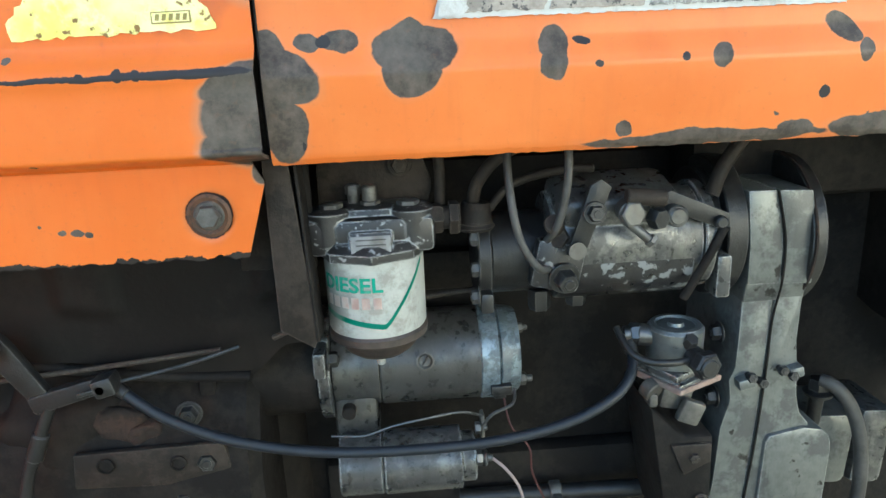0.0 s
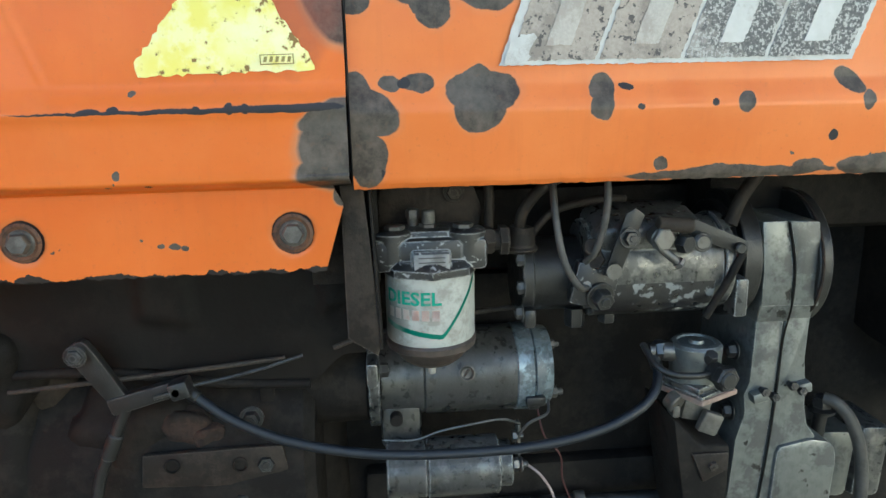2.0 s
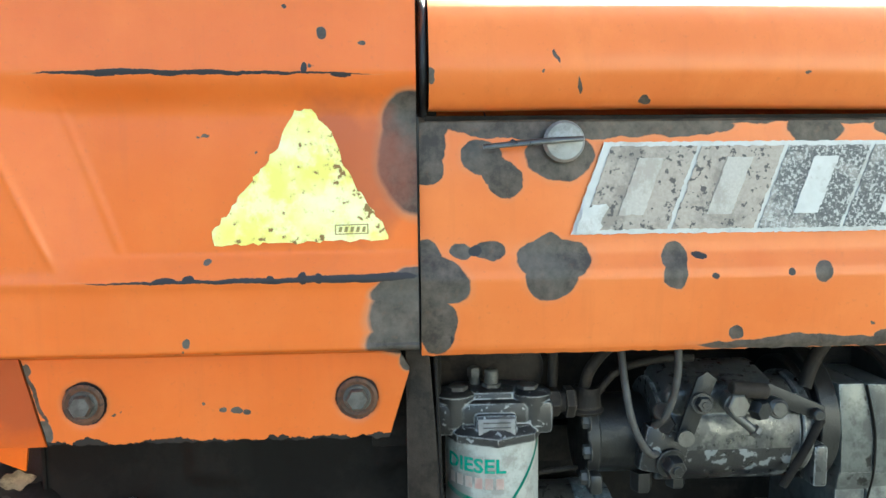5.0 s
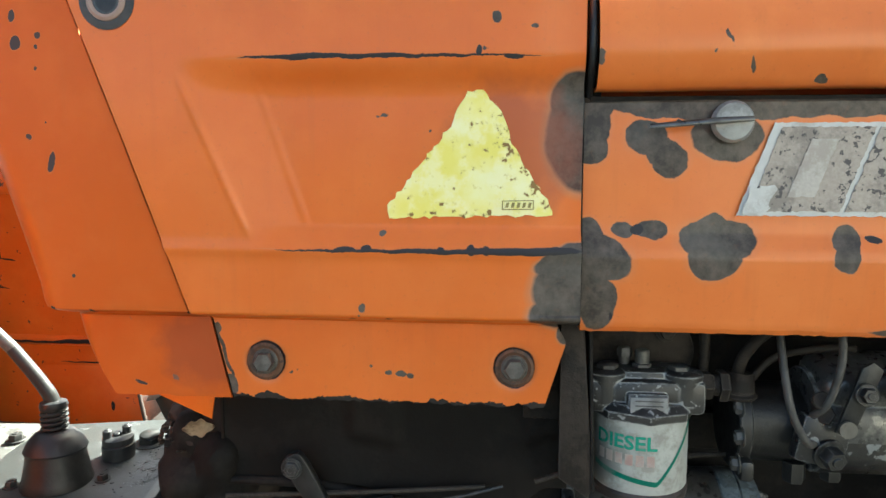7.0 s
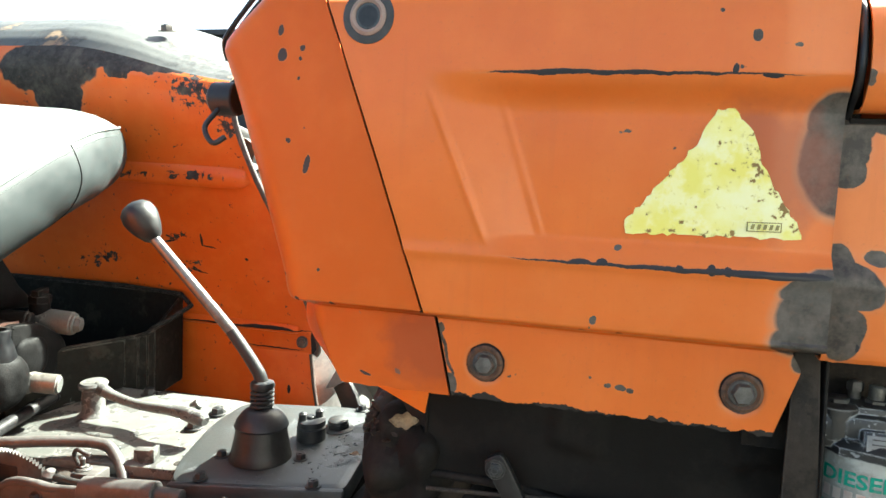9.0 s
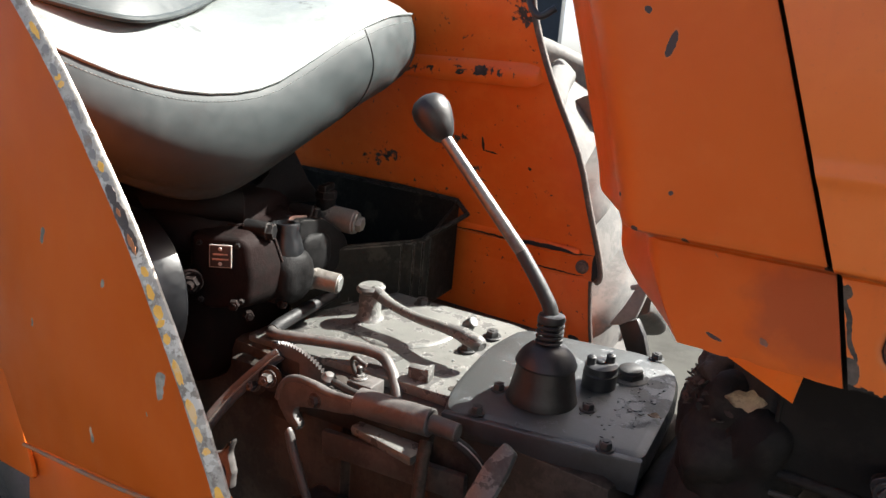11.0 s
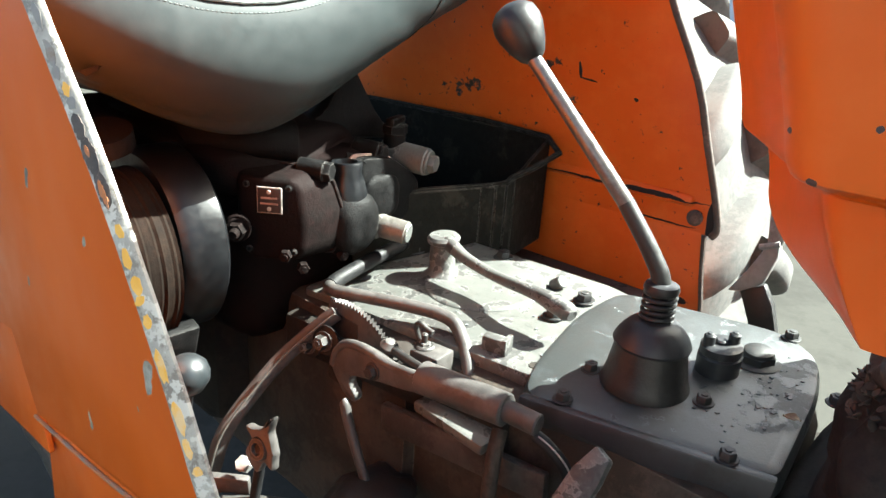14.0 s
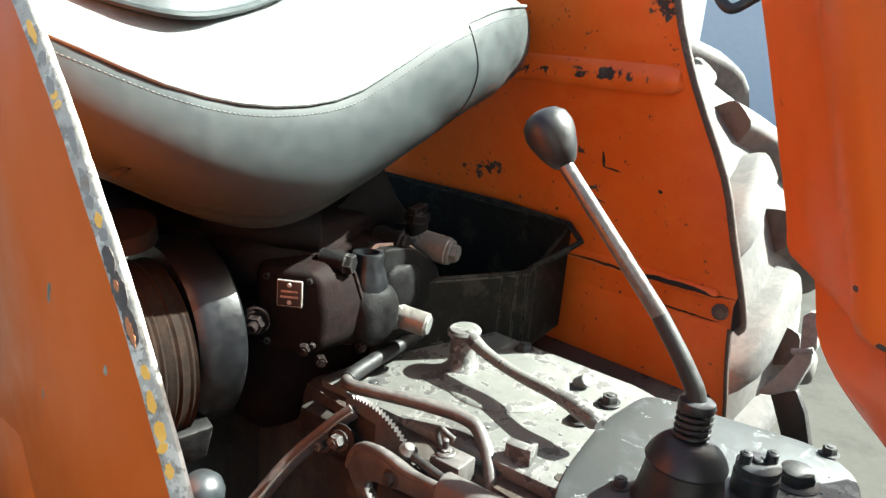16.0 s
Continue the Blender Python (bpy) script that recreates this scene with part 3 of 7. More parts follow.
def lathe(profile, p, d=(0, 0, 1), seg=32):
    """Turn a profile of (radius, height) round the axis d from p."""
    b = bmesh.new()
    rings = []
    for r, h in profile:
        rings.append([b.verts.new((r * math.cos(2 * math.pi * k / seg), r * math.sin(2 * math.pi * k / seg), h)) for k in range(seg)])
    for a, c in zip(rings, rings[1:]):
        for k in range(seg):
            b.faces.new((a[k], a[(k + 1) % seg], c[(k + 1) % seg], c[k]))
    for ring, flip in ((rings[0], True), (rings[-1], False)):
        b.faces.new(ring[::-1] if flip else ring)
    bmesh.ops.transform(b, matrix=Matrix.Translation(p) @ basis(d), verts=b.verts)
    return b


def cyl(p0, p1, r0, r1=None, seg=28, edge=0.0015):
    r1 = r0 if r1 is None else r1
    d = Vector(p1) - Vector(p0)
    h = d.length
    e = min(edge, 0.4 * h, 0.5 * min(r0, r1))
    return lathe([(r0 - e, 0), (r0, e), (r1, h - e), (r1 - e, h)], p0, d, seg)


def hexa(p, d, r, h):
    b = lathe([(r, 0), (r, h * 0.8), (r * 0.86, h)], p, d, 6)
    return b


def bolt(p, d, r, h=None, washer=True):
    d = Vector(d).normalized()
    h = h or r * 0.8
    bits = [hexa(Vector(p), d, r, h), cyl(Vector(p) + d * h * 0.9, Vector(p) + d * h * 1.15, r * 0.45, seg=14, edge=0.0005)]
    if washer:
        bits.append(cyl(Vector(p) - d * r * 0.12, Vector(p) + d * r * 0.1, r * 1.4, seg=20, edge=0.0006))
    return join(*bits)


def smooth_line(pts, sub=8):
    pts = [Vector(p) for p in pts]
    q = [2 * pts[0] - pts[1], *pts, 2 * pts[-1] - pts[-2]]
    out = []
    for i in range(1, len(q) - 2):
        for k in range(sub):
            t = k / sub
            a, b, c, d = q[i - 1:i + 3]
            out.append(0.5 * (2 * b + (c - a) * t + (2 * a - 5 * b + 4 * c - d) * t * t + (3 * b - a - 3 * c + d) * t ** 3))
    out.append(pts[-1])
    return out


def tube(pts, r, seg=12, sub=8, radii=None, flat=1.0):
    line = smooth_line(pts, sub) if sub > 1 else [Vector(p) for p in pts]
    b = bmesh.new()
    rings = []
    side = None
    for i, p in enumerate(line):
        d = (line[min(i + 1, len(line) - 1)] - line[max(i - 1, 0)]).normalized()
        if side is None:
            side = d.orthogonal().normalized()
        side = (side - d * side.dot(d)).normalized()
        up = d.cross(side)
        rr = r if radii is None else float(np.interp(i / (len(line) - 1), np.linspace(0, 1, len(radii)), radii))
        rings.append([b.verts.new(p + rr * (math.cos(2 * math.pi * k / seg) * side + flat * math.sin(2 * math.pi * k / seg) * up)) for k in range(seg)])
    for a, c in zip(rings, rings[1:]):
        for k in range(seg):
            b.faces.new((a[k], a[(k + 1) % seg], c[(k + 1) % seg], c[k]))
    b.faces.new(rings[0][::-1])
    b.faces.new(rings[-1])
    return b


def prism(outline, origin, u, v, thick, bevel=0.002):
    """A plate: the outline in the plane of u and v, thickened along u x v."""
    u, v, o = Vector(u).normalized(), Vector(v).normalized(), Vector(origin)
    n = u.cross(v)
    b = bmesh.new()
    f = b.faces.new([b.verts.new(o + u * x + v * y) for x, y in outline])
    got = bmesh.ops.extrude_face_region(b, geom=[f])
    bmesh.ops.translate(b, vec=n * thick, verts=[e for e in got["geom"] if isinstance(e, bmesh.types.BMVert)])
    bmesh.ops.recalc_face_normals(b, faces=b.faces[:])
    if bevel:
        rim = [e for e in b.edges if e.calc_face_angle(0) > 0.3]
        bmesh.ops.bevel(b, geom=rim, offset=bevel, segments=2, affect='EDGES', profile=0.5)
    return b


def sheet(fn, nu, nv, thick=0.003):
    """A bent metal sheet: fn(u, v) gives the face; thickness goes inward."""
    b = bmesh.new()
    g = [[b.verts.new(fn(i / nu, j / nv)) for i in range(nu + 1)] for j in range(nv + 1)]
    for j in range(nv):
        for i in range(nu):
            b.faces.new((g[j][i], g[j][i + 1], g[j + 1][i + 1], g[j + 1][i]))
    b.normal_update()
    if thick:
        bmesh.ops.solidify(b, geom=b.faces[:], thickness=thick)
    return b


def lump(c, r, turn=(0, 0, 0), rough=0.08, seed=0, power=2.6):
    """A cast boss: a rounded box-like mass with an uneven, sand-cast surface."""
    b = bmesh.new()
    bmesh.ops.create_icosphere(b, subdivisions=4, radius=1.0)
    for v in b.verts:
        k = sum(abs(x) ** power for x in v.co) ** (-1 / power)
        k *= 1 + rough * noise.noise(v.co * 1.7 + V(seed, 3.1 * seed, 0)) + 0.25 * rough * noise.noise(v.co * 5 + V(0, seed, seed))
        v.co = V(v.co.x * r[0], v.co.y * r[1], v.co.z * r[2]) * k
    bmesh.ops.transform(b, matrix=pose(*c, *turn), verts=b.verts)
    return b


def loft(rings, bevel=0.004):
    """Join outlines of the same number of points, one behind another, into a closed casting."""
    b = bmesh.new()
    vs = [[b.verts.new(p) for p in ring] for ring in rings]
    n = len(rings[0])
    for a, c in zip(vs, vs[1:]):
        for k in range(n):
            b.faces.new((a[k], a[(k + 1) % n], c[(k + 1) % n], c[k]))
    b.faces.new(vs[0][::-1])
    b.faces.new(vs[-1])
    bmesh.ops.recalc_face_normals(b, faces=b.faces[:])
    if bevel:
        bmesh.ops.bevel(b, geom=b.edges[:], offset=bevel, segments=3, affect='EDGES', profile=0.5)
    return b


def rounded(outline, r=0.02, n=5):
    out = []
    k = len(outline)
    for i in range(k):
        p, a, c = Vector(outline[i]), Vector(outline[i - 1]), Vector(outline[(i + 1) % k])
        d0, d1 = (a - p), (c - p)
        rr = min(r, 0.45 * d0.length, 0.45 * d1.length)
        p0, p1 = p + d0.normalized() * rr, p + d1.normalized() * rr
        for j in range(n + 1):
            t = j / n
            q = (1 - t) ** 2 * p0 + 2 * t * (1 - t) * p + t * t * p1
            out.append((q.x, q.y))
    return out


def ragged(outline, step=0.004, amp=0.0012, seed=0):
    """An outline with a torn, uneven edge."""
    rnd = random.Random(seed)
    out = []
    for (x0, y0), (x1, y1) in zip(outline, outline[1:] + outline[:1]):
        n = max(1, int(math.hypot(x1 - x0, y1 - y0) / step))
        for k in range(n):
            a = amp if k else amp * 0.4
            out.append((x0 + (x1 - x0) * k / n + rnd.uniform(-a, a), y0 + (y1 - y0) * k / n + rnd.uniform(-a, a)))
    return out


def smoothstep(a, b, x):
    t = min(1.0, max(0.0, (x - a) / (b - a)))
    return t * t * (3 - 2 * t)


def shaped(name, bm, material, angle=38):
    me = bpy.data.meshes.new(name)
    bmesh.ops.recalc_face_normals(bm, faces=bm.faces[:])
    for f in bm.faces:
        f.smooth = True
    bm.to_mesh(me)
    bm.free()
    me.set_sharp_from_angle(angle=radians(angle))
    me.materials.append(material)
    return me


def thing(name, base, label, category, group="", kind=""):
    ob = new(name)
    ob.empty_display_size = 0.02
    ob.location = base
    return tagged(ob, label, category, group, kind)


def origin(ob):
    p = Vector((0, 0, 0))
    while ob:
        p += ob.location
        ob = ob.parent
    return p


def part(name, bm, material, parent, label=""):
    bmesh.ops.translate(bm, vec=-origin(parent), verts=bm.verts)
    ob = new(name, shaped(name, bm, material))
    ob.parent = parent
    return tagged(ob, label)


def solo(name, bm, material, label, category, group="", kind=""):
    base = sum((v.co for v in bm.verts), Vector()) / len(bm.verts)
    base.z = min(v.co.z for v in bm.verts)
    bmesh.ops.translate(bm, vec=-base, verts=bm.verts)
    ob = new(name, shaped(name, bm, material))
    ob.location = base
    return tagged(ob, label, category, group, kind)

MID = 0.24        # the tractor's middle line in y


def flipped(y):
    return 2 * MID - y


# ---- ground and distance ----
def ground_sheet():
    b = bmesh.new()
    bmesh.ops.create_grid(b, x_segments=40, y_segments=40, size=1)
    for v in b.verts:
        r = max(abs(v.co.x), abs(v.co.y))
        k = 6 + 1500 * r ** 4
        v.co.x, v.co.y = v.co.x * k, v.co.y * k
        d = v.co.length
        v.co.z = (0.012 * noise.noise(v.co * 0.8) if d < 30 else 0) - (0.0 if d < 60 else 0.3)
    return b


solo("ground", ground_sheet(), earth, "dusty grey asphalt yard under the tractor", "ground", kind="structure")

# ---- bonnet ----
def hood_top_profile(v):
    half = [(0.012, 1.291), (-0.012, 1.290), (-0.022, 1.303), (-0.030, 1.318), (-0.029, 1.334), (-0.026, 1.349), (-0.020, 1.364), (-0.011, 1.378), (0.003, 1.391), (0.022, 1.401), (0.05, 1.408), (0.13, 1.416), (MID, 1.419)]
    full = half + [(flipped(y), z) for y, z in half[-2::-1]]
    k = v * (len(full) - 1)
    i = min(int(k), len(full) - 2)
    a, c, t = full[i], full[i + 1], k - i
    return a[0] + (c[0] - a[0]) * t, a[1] + (c[1] - a[1]) * t


def hood_top(u, v):
    y, z = hood_top_profile(v)
    x = -0.1265 + 0.945 * u
    return V(x, y, z + 0.0015 * noise.noise(V(x * 5, y * 4, 0)))


hood = thing("bonnet", (0.34, MID, 1.29), "faded orange sheet-steel tractor bonnet with small paint chips", "bonnet")
part("bonnet_top", sheet(hood_top, 60, 60), orange_top, hood)
part("seal_strip", tube([(-0.1312, 0.012, 1.285), (-0.1312, -0.019, 1.318), (-0.1312, -0.013, 1.362), (-0.1312, 0.014, 1.388), (-0.1312, 0.13, 1.403)], 0.0036, sub=4), rubber, hood, "black rubber seal at the bonnet joint")


def side_panel(y_of):
    prof = [(0.008, 1.286), (0.002, 1.28), (0.0, 1.24), (0.0, 1.172), (-0.001, 1.163), (-0.007, 1.149), (-0.009, 1.141), (-0.008, 1.128), (-0.005, 1.10), (-0.002, 1.076), (0.002, 1.071), (0.018, 1.071)]

    def fn(u, v):
        k = v * (len(prof) - 1)
        i = min(int(k), len(prof) - 2)
        t = k - i
        y, z = (prof[i][n] + (prof[i + 1][n] - prof[i][n]) * t for n in (0, 1))
        x = -0.1352 + 0.95 * u
        edge = 0.0014 * noise.noise(V(x * 60, 1, 1)) + 0.0009 * noise.noise(V(x * 220, 2, 1)) if 1.05 < z < 1.08 else 0
        return V(x, y_of(y) if y_of else y + 0.0012 * noise.noise(V(x * 9, z * 9, 3)), z + edge)
    return sheet(fn, 190, 44, -0.0025)


panel = thing("bonnet_side_panel", (0.34, 0, 1.07), "orange bonnet side panel with grey scraped patches and a badge", "panel")
part("panel_sheet", side_panel(None), orange_hood, panel)
# Unseen dark plate added behind the seam so no sky leaks through.
part("gap_blocker", box((-0.150, 0.062, 1.03), (0.07, 0.006, 0.13), 0.001), grime, panel)
part("inner_lip", box((0.34, 0.012, 1.283), (0.94, 0.016, 0.006), 0.001), grime, panel)
far_panel = thing("bonnet_side_panel", (0.34, flipped(0), 1.07), "orange bonnet side panel on the far side", "panel")
part("panel_sheet", side_panel(flipped), orange_plain, far_panel)
nose = thing("bonnet_nose", (0.82, MID, 0.9), "orange front end of the bonnet with dark grille", "panel")
part("grille", box((0.805, MID, 1.15), (0.02, 0.46, 0.5), 0.004), grime, nose)

# bonnet latch
latch = thing("bonnet_latch", (-0.009, -0.012, 1.25), "worn steel turn latch with a thin lever on the bonnet panel", "latch")
part("boss", lathe([(0.010, 0), (0.0175, 0.002), (0.0185, 0.008), (0.016, 0.012), (0.006, 0.0135), (0.001, 0.0135)], (-0.008, 0.0, 1.262), (0, -1, 0)), latch_steel, latch)
part("lever", tube([(0.007, -0.0165, 1.2640), (-0.02, -0.0175, 1.2625), (-0.05, -0.0175, 1.2600), (-0.080, -0.016, 1.2575)], 0.0032, sub=4, radii=[0.0026, 0.0034, 0.0032, 0.0028], flat=0.6), steel, latch, "thin bright steel lever")

# badge decal: a slanted plate of four worn cells
badge = thing("badge_decal", (0.17, -0.002, 1.18), "slanted silver and black badge decal, scuffed", "decal")


def slant(x0, x1, z0, z1, y, thick, lean=0.36, rag=0.0, seed=0):
    o = [(x0 + lean * (z0 - 1.18), z0), (x1 + lean * (z0 - 1.18), z0), (x1 + lean * (z1 - 1.18), z1), (x0 + lean * (z1 - 1.18), z1)]
    if rag:
        o = ragged(o, 0.003, rag, seed)
    return prism(o, (0, y, 0), (1, 0, 0), (0, 0, 1), thick, 0)


part("backing", slant(0.0, 0.334, 1.1795, 1.2615, -0.0016, 0.0010, rag=0.0006, seed=3), decal_white, badge)
CELLS = [(0.008, 0.086, decal_tan), (0.090, 0.166, decal_tan), (0.170, 0.246, decal_dark), (0.250, 0.328, decal_dark)]
for k, (x0, x1, m) in enumerate(CELLS):
    part("cell", slant(x0, x1, 1.1835, 1.2575, -0.0030, 0.0007, rag=0.0008, seed=k + 5), m, badge, "tan worn-through cell" if k < 2 else "black scuffed cell")
    xm = (x0 + x1) / 2
    part("plain_mark", slant(xm - 0.011, xm + 0.012, 1.1965, 1.2475, -0.0041, 0.0007, rag=0.0007, seed=k + 15), decal_mark if k < 2 else decal_white, badge, "worn silver mark")
part("bare_corner", slant(0.002, 0.024, 1.181, 1.205, -0.0041, 0.0007, lean=0.36, rag=0.002, seed=31), decal_white, badge)

# ---- cowl between bonnet and dashboard ----
DIAG = ([0.95, 0.992, 1.087, 1.24, 1.388, 1.42], [-0.462, -0.478, -0.501, -0.557, -0.613, -0.623])
REAR = ([0.985, 1.004, 1.05, 1.078, 1.092, 1.23, 1.313, 1.343, 1.352, 1.362, 1.375, 1.39, 1.405, 1.42], [-0.600, -0.611, -0.640, -0.654, -0.664, -0.708, -0.736, -0.748, -0.746, -0.738, -0.725, -0.709, -0.693, -0.677])


def diag(z):
    return float(np.interp(z, *DIAG))


def cowl_rows(v):
    rows = [0.992, 1.0, 1.02, 1.04, 1.056, 1.066, 1.074, 1.080, 1.085, 1.092, 1.105, 1.125, 1.138, 1.144, 1.149, 1.155, 1.163, 1.172, 1.19, 1.22, 1.25, 1.275, 1.29, 1.298, 1.306, 1.313, 1.319, 1.326, 1.345, 1.366, 1.380, 1.386, 1.391, 1.396, 1.400, 1.404, 1.408]
    k = v * (len(rows) - 1)
    i = min(int(k), len(rows) - 2)
    return rows[i] + (rows[i + 1] - rows[i]) * (k - i)


def cowl_y(x, z):
    base = -0.026 + 0.044 * (1 - smoothstep(1.072, 1.086, z)) if z < 1.1 else -0.026
    lo = -0.500 + (1.296 - z) * 0.436
    li = -0.432 + (1.292 - z) * 0.352
    s = min(1.0, max(0.0, (x - lo) / (li - lo)))
    rec = (0.9 * s + 0.1 * s * s * (3 - 2 * s)) * smoothstep(1.147, 1.169, z) * (1 - smoothstep(1.286, 1.321, z))
    y = base - 0.004 + 0.0145 * rec
    y -= 0.0016 * (math.exp(-((x - lo) / 0.0036) ** 2) + 0.8 * math.exp(-((x - li) / 0.0036) ** 2)) * smoothstep(1.15, 1.18, z) * (1 - smoothstep(1.28, 1.31, z))
    y += 0.004 * math.exp(-((z - 1.146) / 0.006) ** 2) * -0.6
    y += 0.009 * smoothstep(-0.20, -0.137, x) * (0.5 if z > 1.09 else 0)
    if z > 1.384:
        y += 20.0 * (z - 1.384) ** 1.6
    for bx in (-0.195, -0.442):
        d = math.hypot(x - bx, z - 1.03)
        y += 0.004 * (1 - smoothstep(0.012, 0.024, d))
    return y


def cowl(u, v):
    z = cowl_rows(v)
    x0 = diag(z) + 0.0021
    x1 = -0.1376 if z > 1.074 else float(np.interp(z, [0.992, 1.056, 1.074], [-0.166, -0.146, -0.156]))
    x = x0 + (x1 - x0) * u
    zz = z
    if z < 1.0:
        zz += 0.003 * noise.noise(V(x * 55, 0, 5)) + 0.002 * noise.noise(V(x * 160, 0, 6))
    return V(x, cowl_y(x, z), zz)


cowling = thing("engine_cowl", (-0.3, 0, 0.99), "orange pressed cowl panel with worn creases, bolted lower flap", "panel")
part("cowl_sheet", sheet(cowl, 250, 132, 0.0025), orange_cowl, cowling)


def cowl_roof(u, v):
    y = 0.026 + (flipped(0.026) - 0.026) * v
    s = 4 * v * (1 - v)
    return V(-0.618 + u * 0.478, y, 1.4075 + 0.008 * s)


# Next three: unseen dark shapes added to stop light leaking through the seams.
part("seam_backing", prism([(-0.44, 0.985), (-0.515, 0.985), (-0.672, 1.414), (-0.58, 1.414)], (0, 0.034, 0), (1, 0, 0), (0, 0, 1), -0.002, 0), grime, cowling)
part("joint_blocker", box((-0.146, MID, 1.2375), (0.054, 0.456, 0.315), 0.002), grime, cowling, "unseen dark block added behind the joint against light leaks")
part("cowl_filler", box((-0.375, MID, 1.23), (0.44, 0.40, 0.27), 0.02), grime, cowling, "unseen dark filler added inside the cowl against light leaks")
part("cowl_roof", sheet(cowl_roof, 24, 24, 0.0025), orange_plain, cowling)
part("far_side", box((-0.36, flipped(-0.02), 1.24), (0.46, 0.004, 0.32), 0.001), orange_plain, cowling)
part("seal_strip", tube([(-0.1365, 0.006, 1.075), (-0.1365, 0.0, 1.14), (-0.1365, 0.003, 1.2), (-0.1365, 0.003, 1.285)], 0.0014, sub=3), rubber, cowling, "thin black joint seal")
for bx in (-0.195, -0.442):
    ring = part("washer", lathe([(0.008, 0), (0.0182, 0.0006), (0.0188, 0.0022), (0.0160, 0.0034), (0.0140, 0.0022), (0.008, 0.002)], (bx, 0.0142, 1.03), (0, -1, 0), 40), washer_mat, cowling, "rusty dished washer")
    part("bolt_head", join(hexa((bx, 0.0115, 1.03), (0.05, -1, 0.04), 0.0105, 0.009), cyl((bx, 0.014, 1.03), (bx, 0.0105, 1.03), 0.0130)), steel_dull, ring, "dull steel hexagon bolt")

# reflective triangle sticker on the cowl
tri = thing("triangle_sticker", (-0.235, -0.014, 1.176), "worn yellow warning triangle sticker on the cowl", "sticker")
TRI = ragged([(-0.3125, 1.187), (-0.3105, 1.1755), (-0.163, 1.1785), (-0.166, 1.1885), (-0.200, 1.243), (-0.208, 1.266), (-0.226, 1.2905), (-0.240, 1.289), (-0.251, 1.270), (-0.255, 1.258)], 0.0045, 0.0016, 8)


def on_cowl(outline, lift, thick):
    b = prism(outline, (0, 0, 0), (1, 0, 0), (0, 0, 1), thick, 0)
    bmesh.ops.triangulate(b, faces=b.faces[:])
    bmesh.ops.subdivide_edges(b, edges=[e for e in b.edges if e.calc_length() > 0.015], cuts=3, use_grid_fill=True)
    bmesh.ops.triangulate(b, faces=b.faces[:])
    for v in b.verts:
        v.co.y += cowl_y(v.co.x, v.co.z) + 0.0 - lift
    return b


part("film", on_cowl(TRI, 0.0006, 0.0012), yellow_rag, tri)
part("mark_frame", on_cowl([(-0.2085, 1.1835), (-0.180, 1.1840), (-0.180, 1.1925), (-0.2085, 1.1920)], 0.0022, 0.0007), mark_ink, tri, "small dark printed frame")
part("mark_field", on_cowl([(-0.2075, 1.1844), (-0.181, 1.1848), (-0.181, 1.1917), (-0.2075, 1.1912)], 0.0030, 0.0007), yellow_rag, tri)
for k in range(5):
    x = -0.2055 + k * 0.005
    part("printed_bar", on_cowl([(x, 1.1858), (x + 0.0026, 1.1858), (x + 0.0036, 1.1903), (x + 0.0010, 1.1903)], 0.0038, 0.0007), mark_ink, tri)

# ---- dashboard shell behind the cowl ----
def dash_rows(v):
    rows = [0.990, 0.995, 1.005, 1.03, 1.055, 1.07, 1.078, 1.084, 1.092, 1.11, 1.15, 1.2, 1.25, 1.3, 1.325, 1.343, 1.352, 1.362, 1.375, 1.39, 1.398, 1.405, 1.412, 1.418]
    k = v * (len(rows) - 1)
    i = min(int(k), len(rows) - 2)
    return rows[i] + (rows[i + 1] - rows[i]) * (k - i)


def dash(u, v):
    z = dash_rows(v)
    x0, x1 = diag(z) - 0.0021, float(np.interp(z, *REAR))
    y0 = -0.025 + 0.042 * (1 - smoothstep(1.072, 1.086, z))
    if z > 1.396:
        y0 += 4.0 * (z - 1.396) ** 1.2
    r = 0.04 * smoothstep(1.0, 1.12, z)
    if u < 0.6:
        s = u / 0.6
        x, y = x0 + (x1 + r - x0) * s, y0
    elif u < 0.85:
        a = (u - 0.6) / 0.25 * math.pi / 2
        x, y = x1 + r - r * math.sin(a), y0 + r * 1.1 * (1 - math.cos(a))
    else:
        s = (u - 0.85) / 0.15
        x, y = x1 - 0.078 * s * smoothstep(0.95, 1.04, z), y0 + r * 1.1 + s * (0.06 + 0.07 * smoothstep(0.98, 1.06, z))
    zz = z + (0.002 * noise.noise(V(x * 50, 0, 9)) if z < 0.994 else 0)
    return V(x, y, zz)


shell = thing("dashboard_shell", (-0.6, 0.1, 0.96), "orange dashboard side shell with a few paint chips", "panel")
part("shell_sheet", sheet(dash, 60, 96, -0.0025), orange_dash, shell)
part("lower_tab", prism([(-0.605, 0.998), (-0.512, 0.958), (-0.508, 0.985), (-0.49, 1.005), (-0.60, 1.01)], (0, 0.040, 0), (1, 0, 0), (0, 0, 1), -0.003, 0.0006), orange_plain, shell)
part("rear_plate", box((-0.665, 0.16, 1.23), (0.006, 0.16, 0.30), 0.001, (0, -6, 0)), orange_plain, shell)
part("dash_top", box((-0.645, 0.16, 1.414), (0.055, 0.22, 0.006), 0.002), rubber, shell, "dark dashboard top edge")
part("edge_strip", join(*[tube([(-0.754 - a, 0.030, 1.340), (-0.751 - a, 0.018, 1.350 + a), (-0.739 - a, 0.012, 1.364 + a), (-0.712 - a, 0.008, 1.392 + a), (-0.684 - a, 0.006, 1.420 + a)], 0.0028, 8, 4) for a in (0.0, 0.006)]), rubber, shell, "pair of dark rubber edge strips")
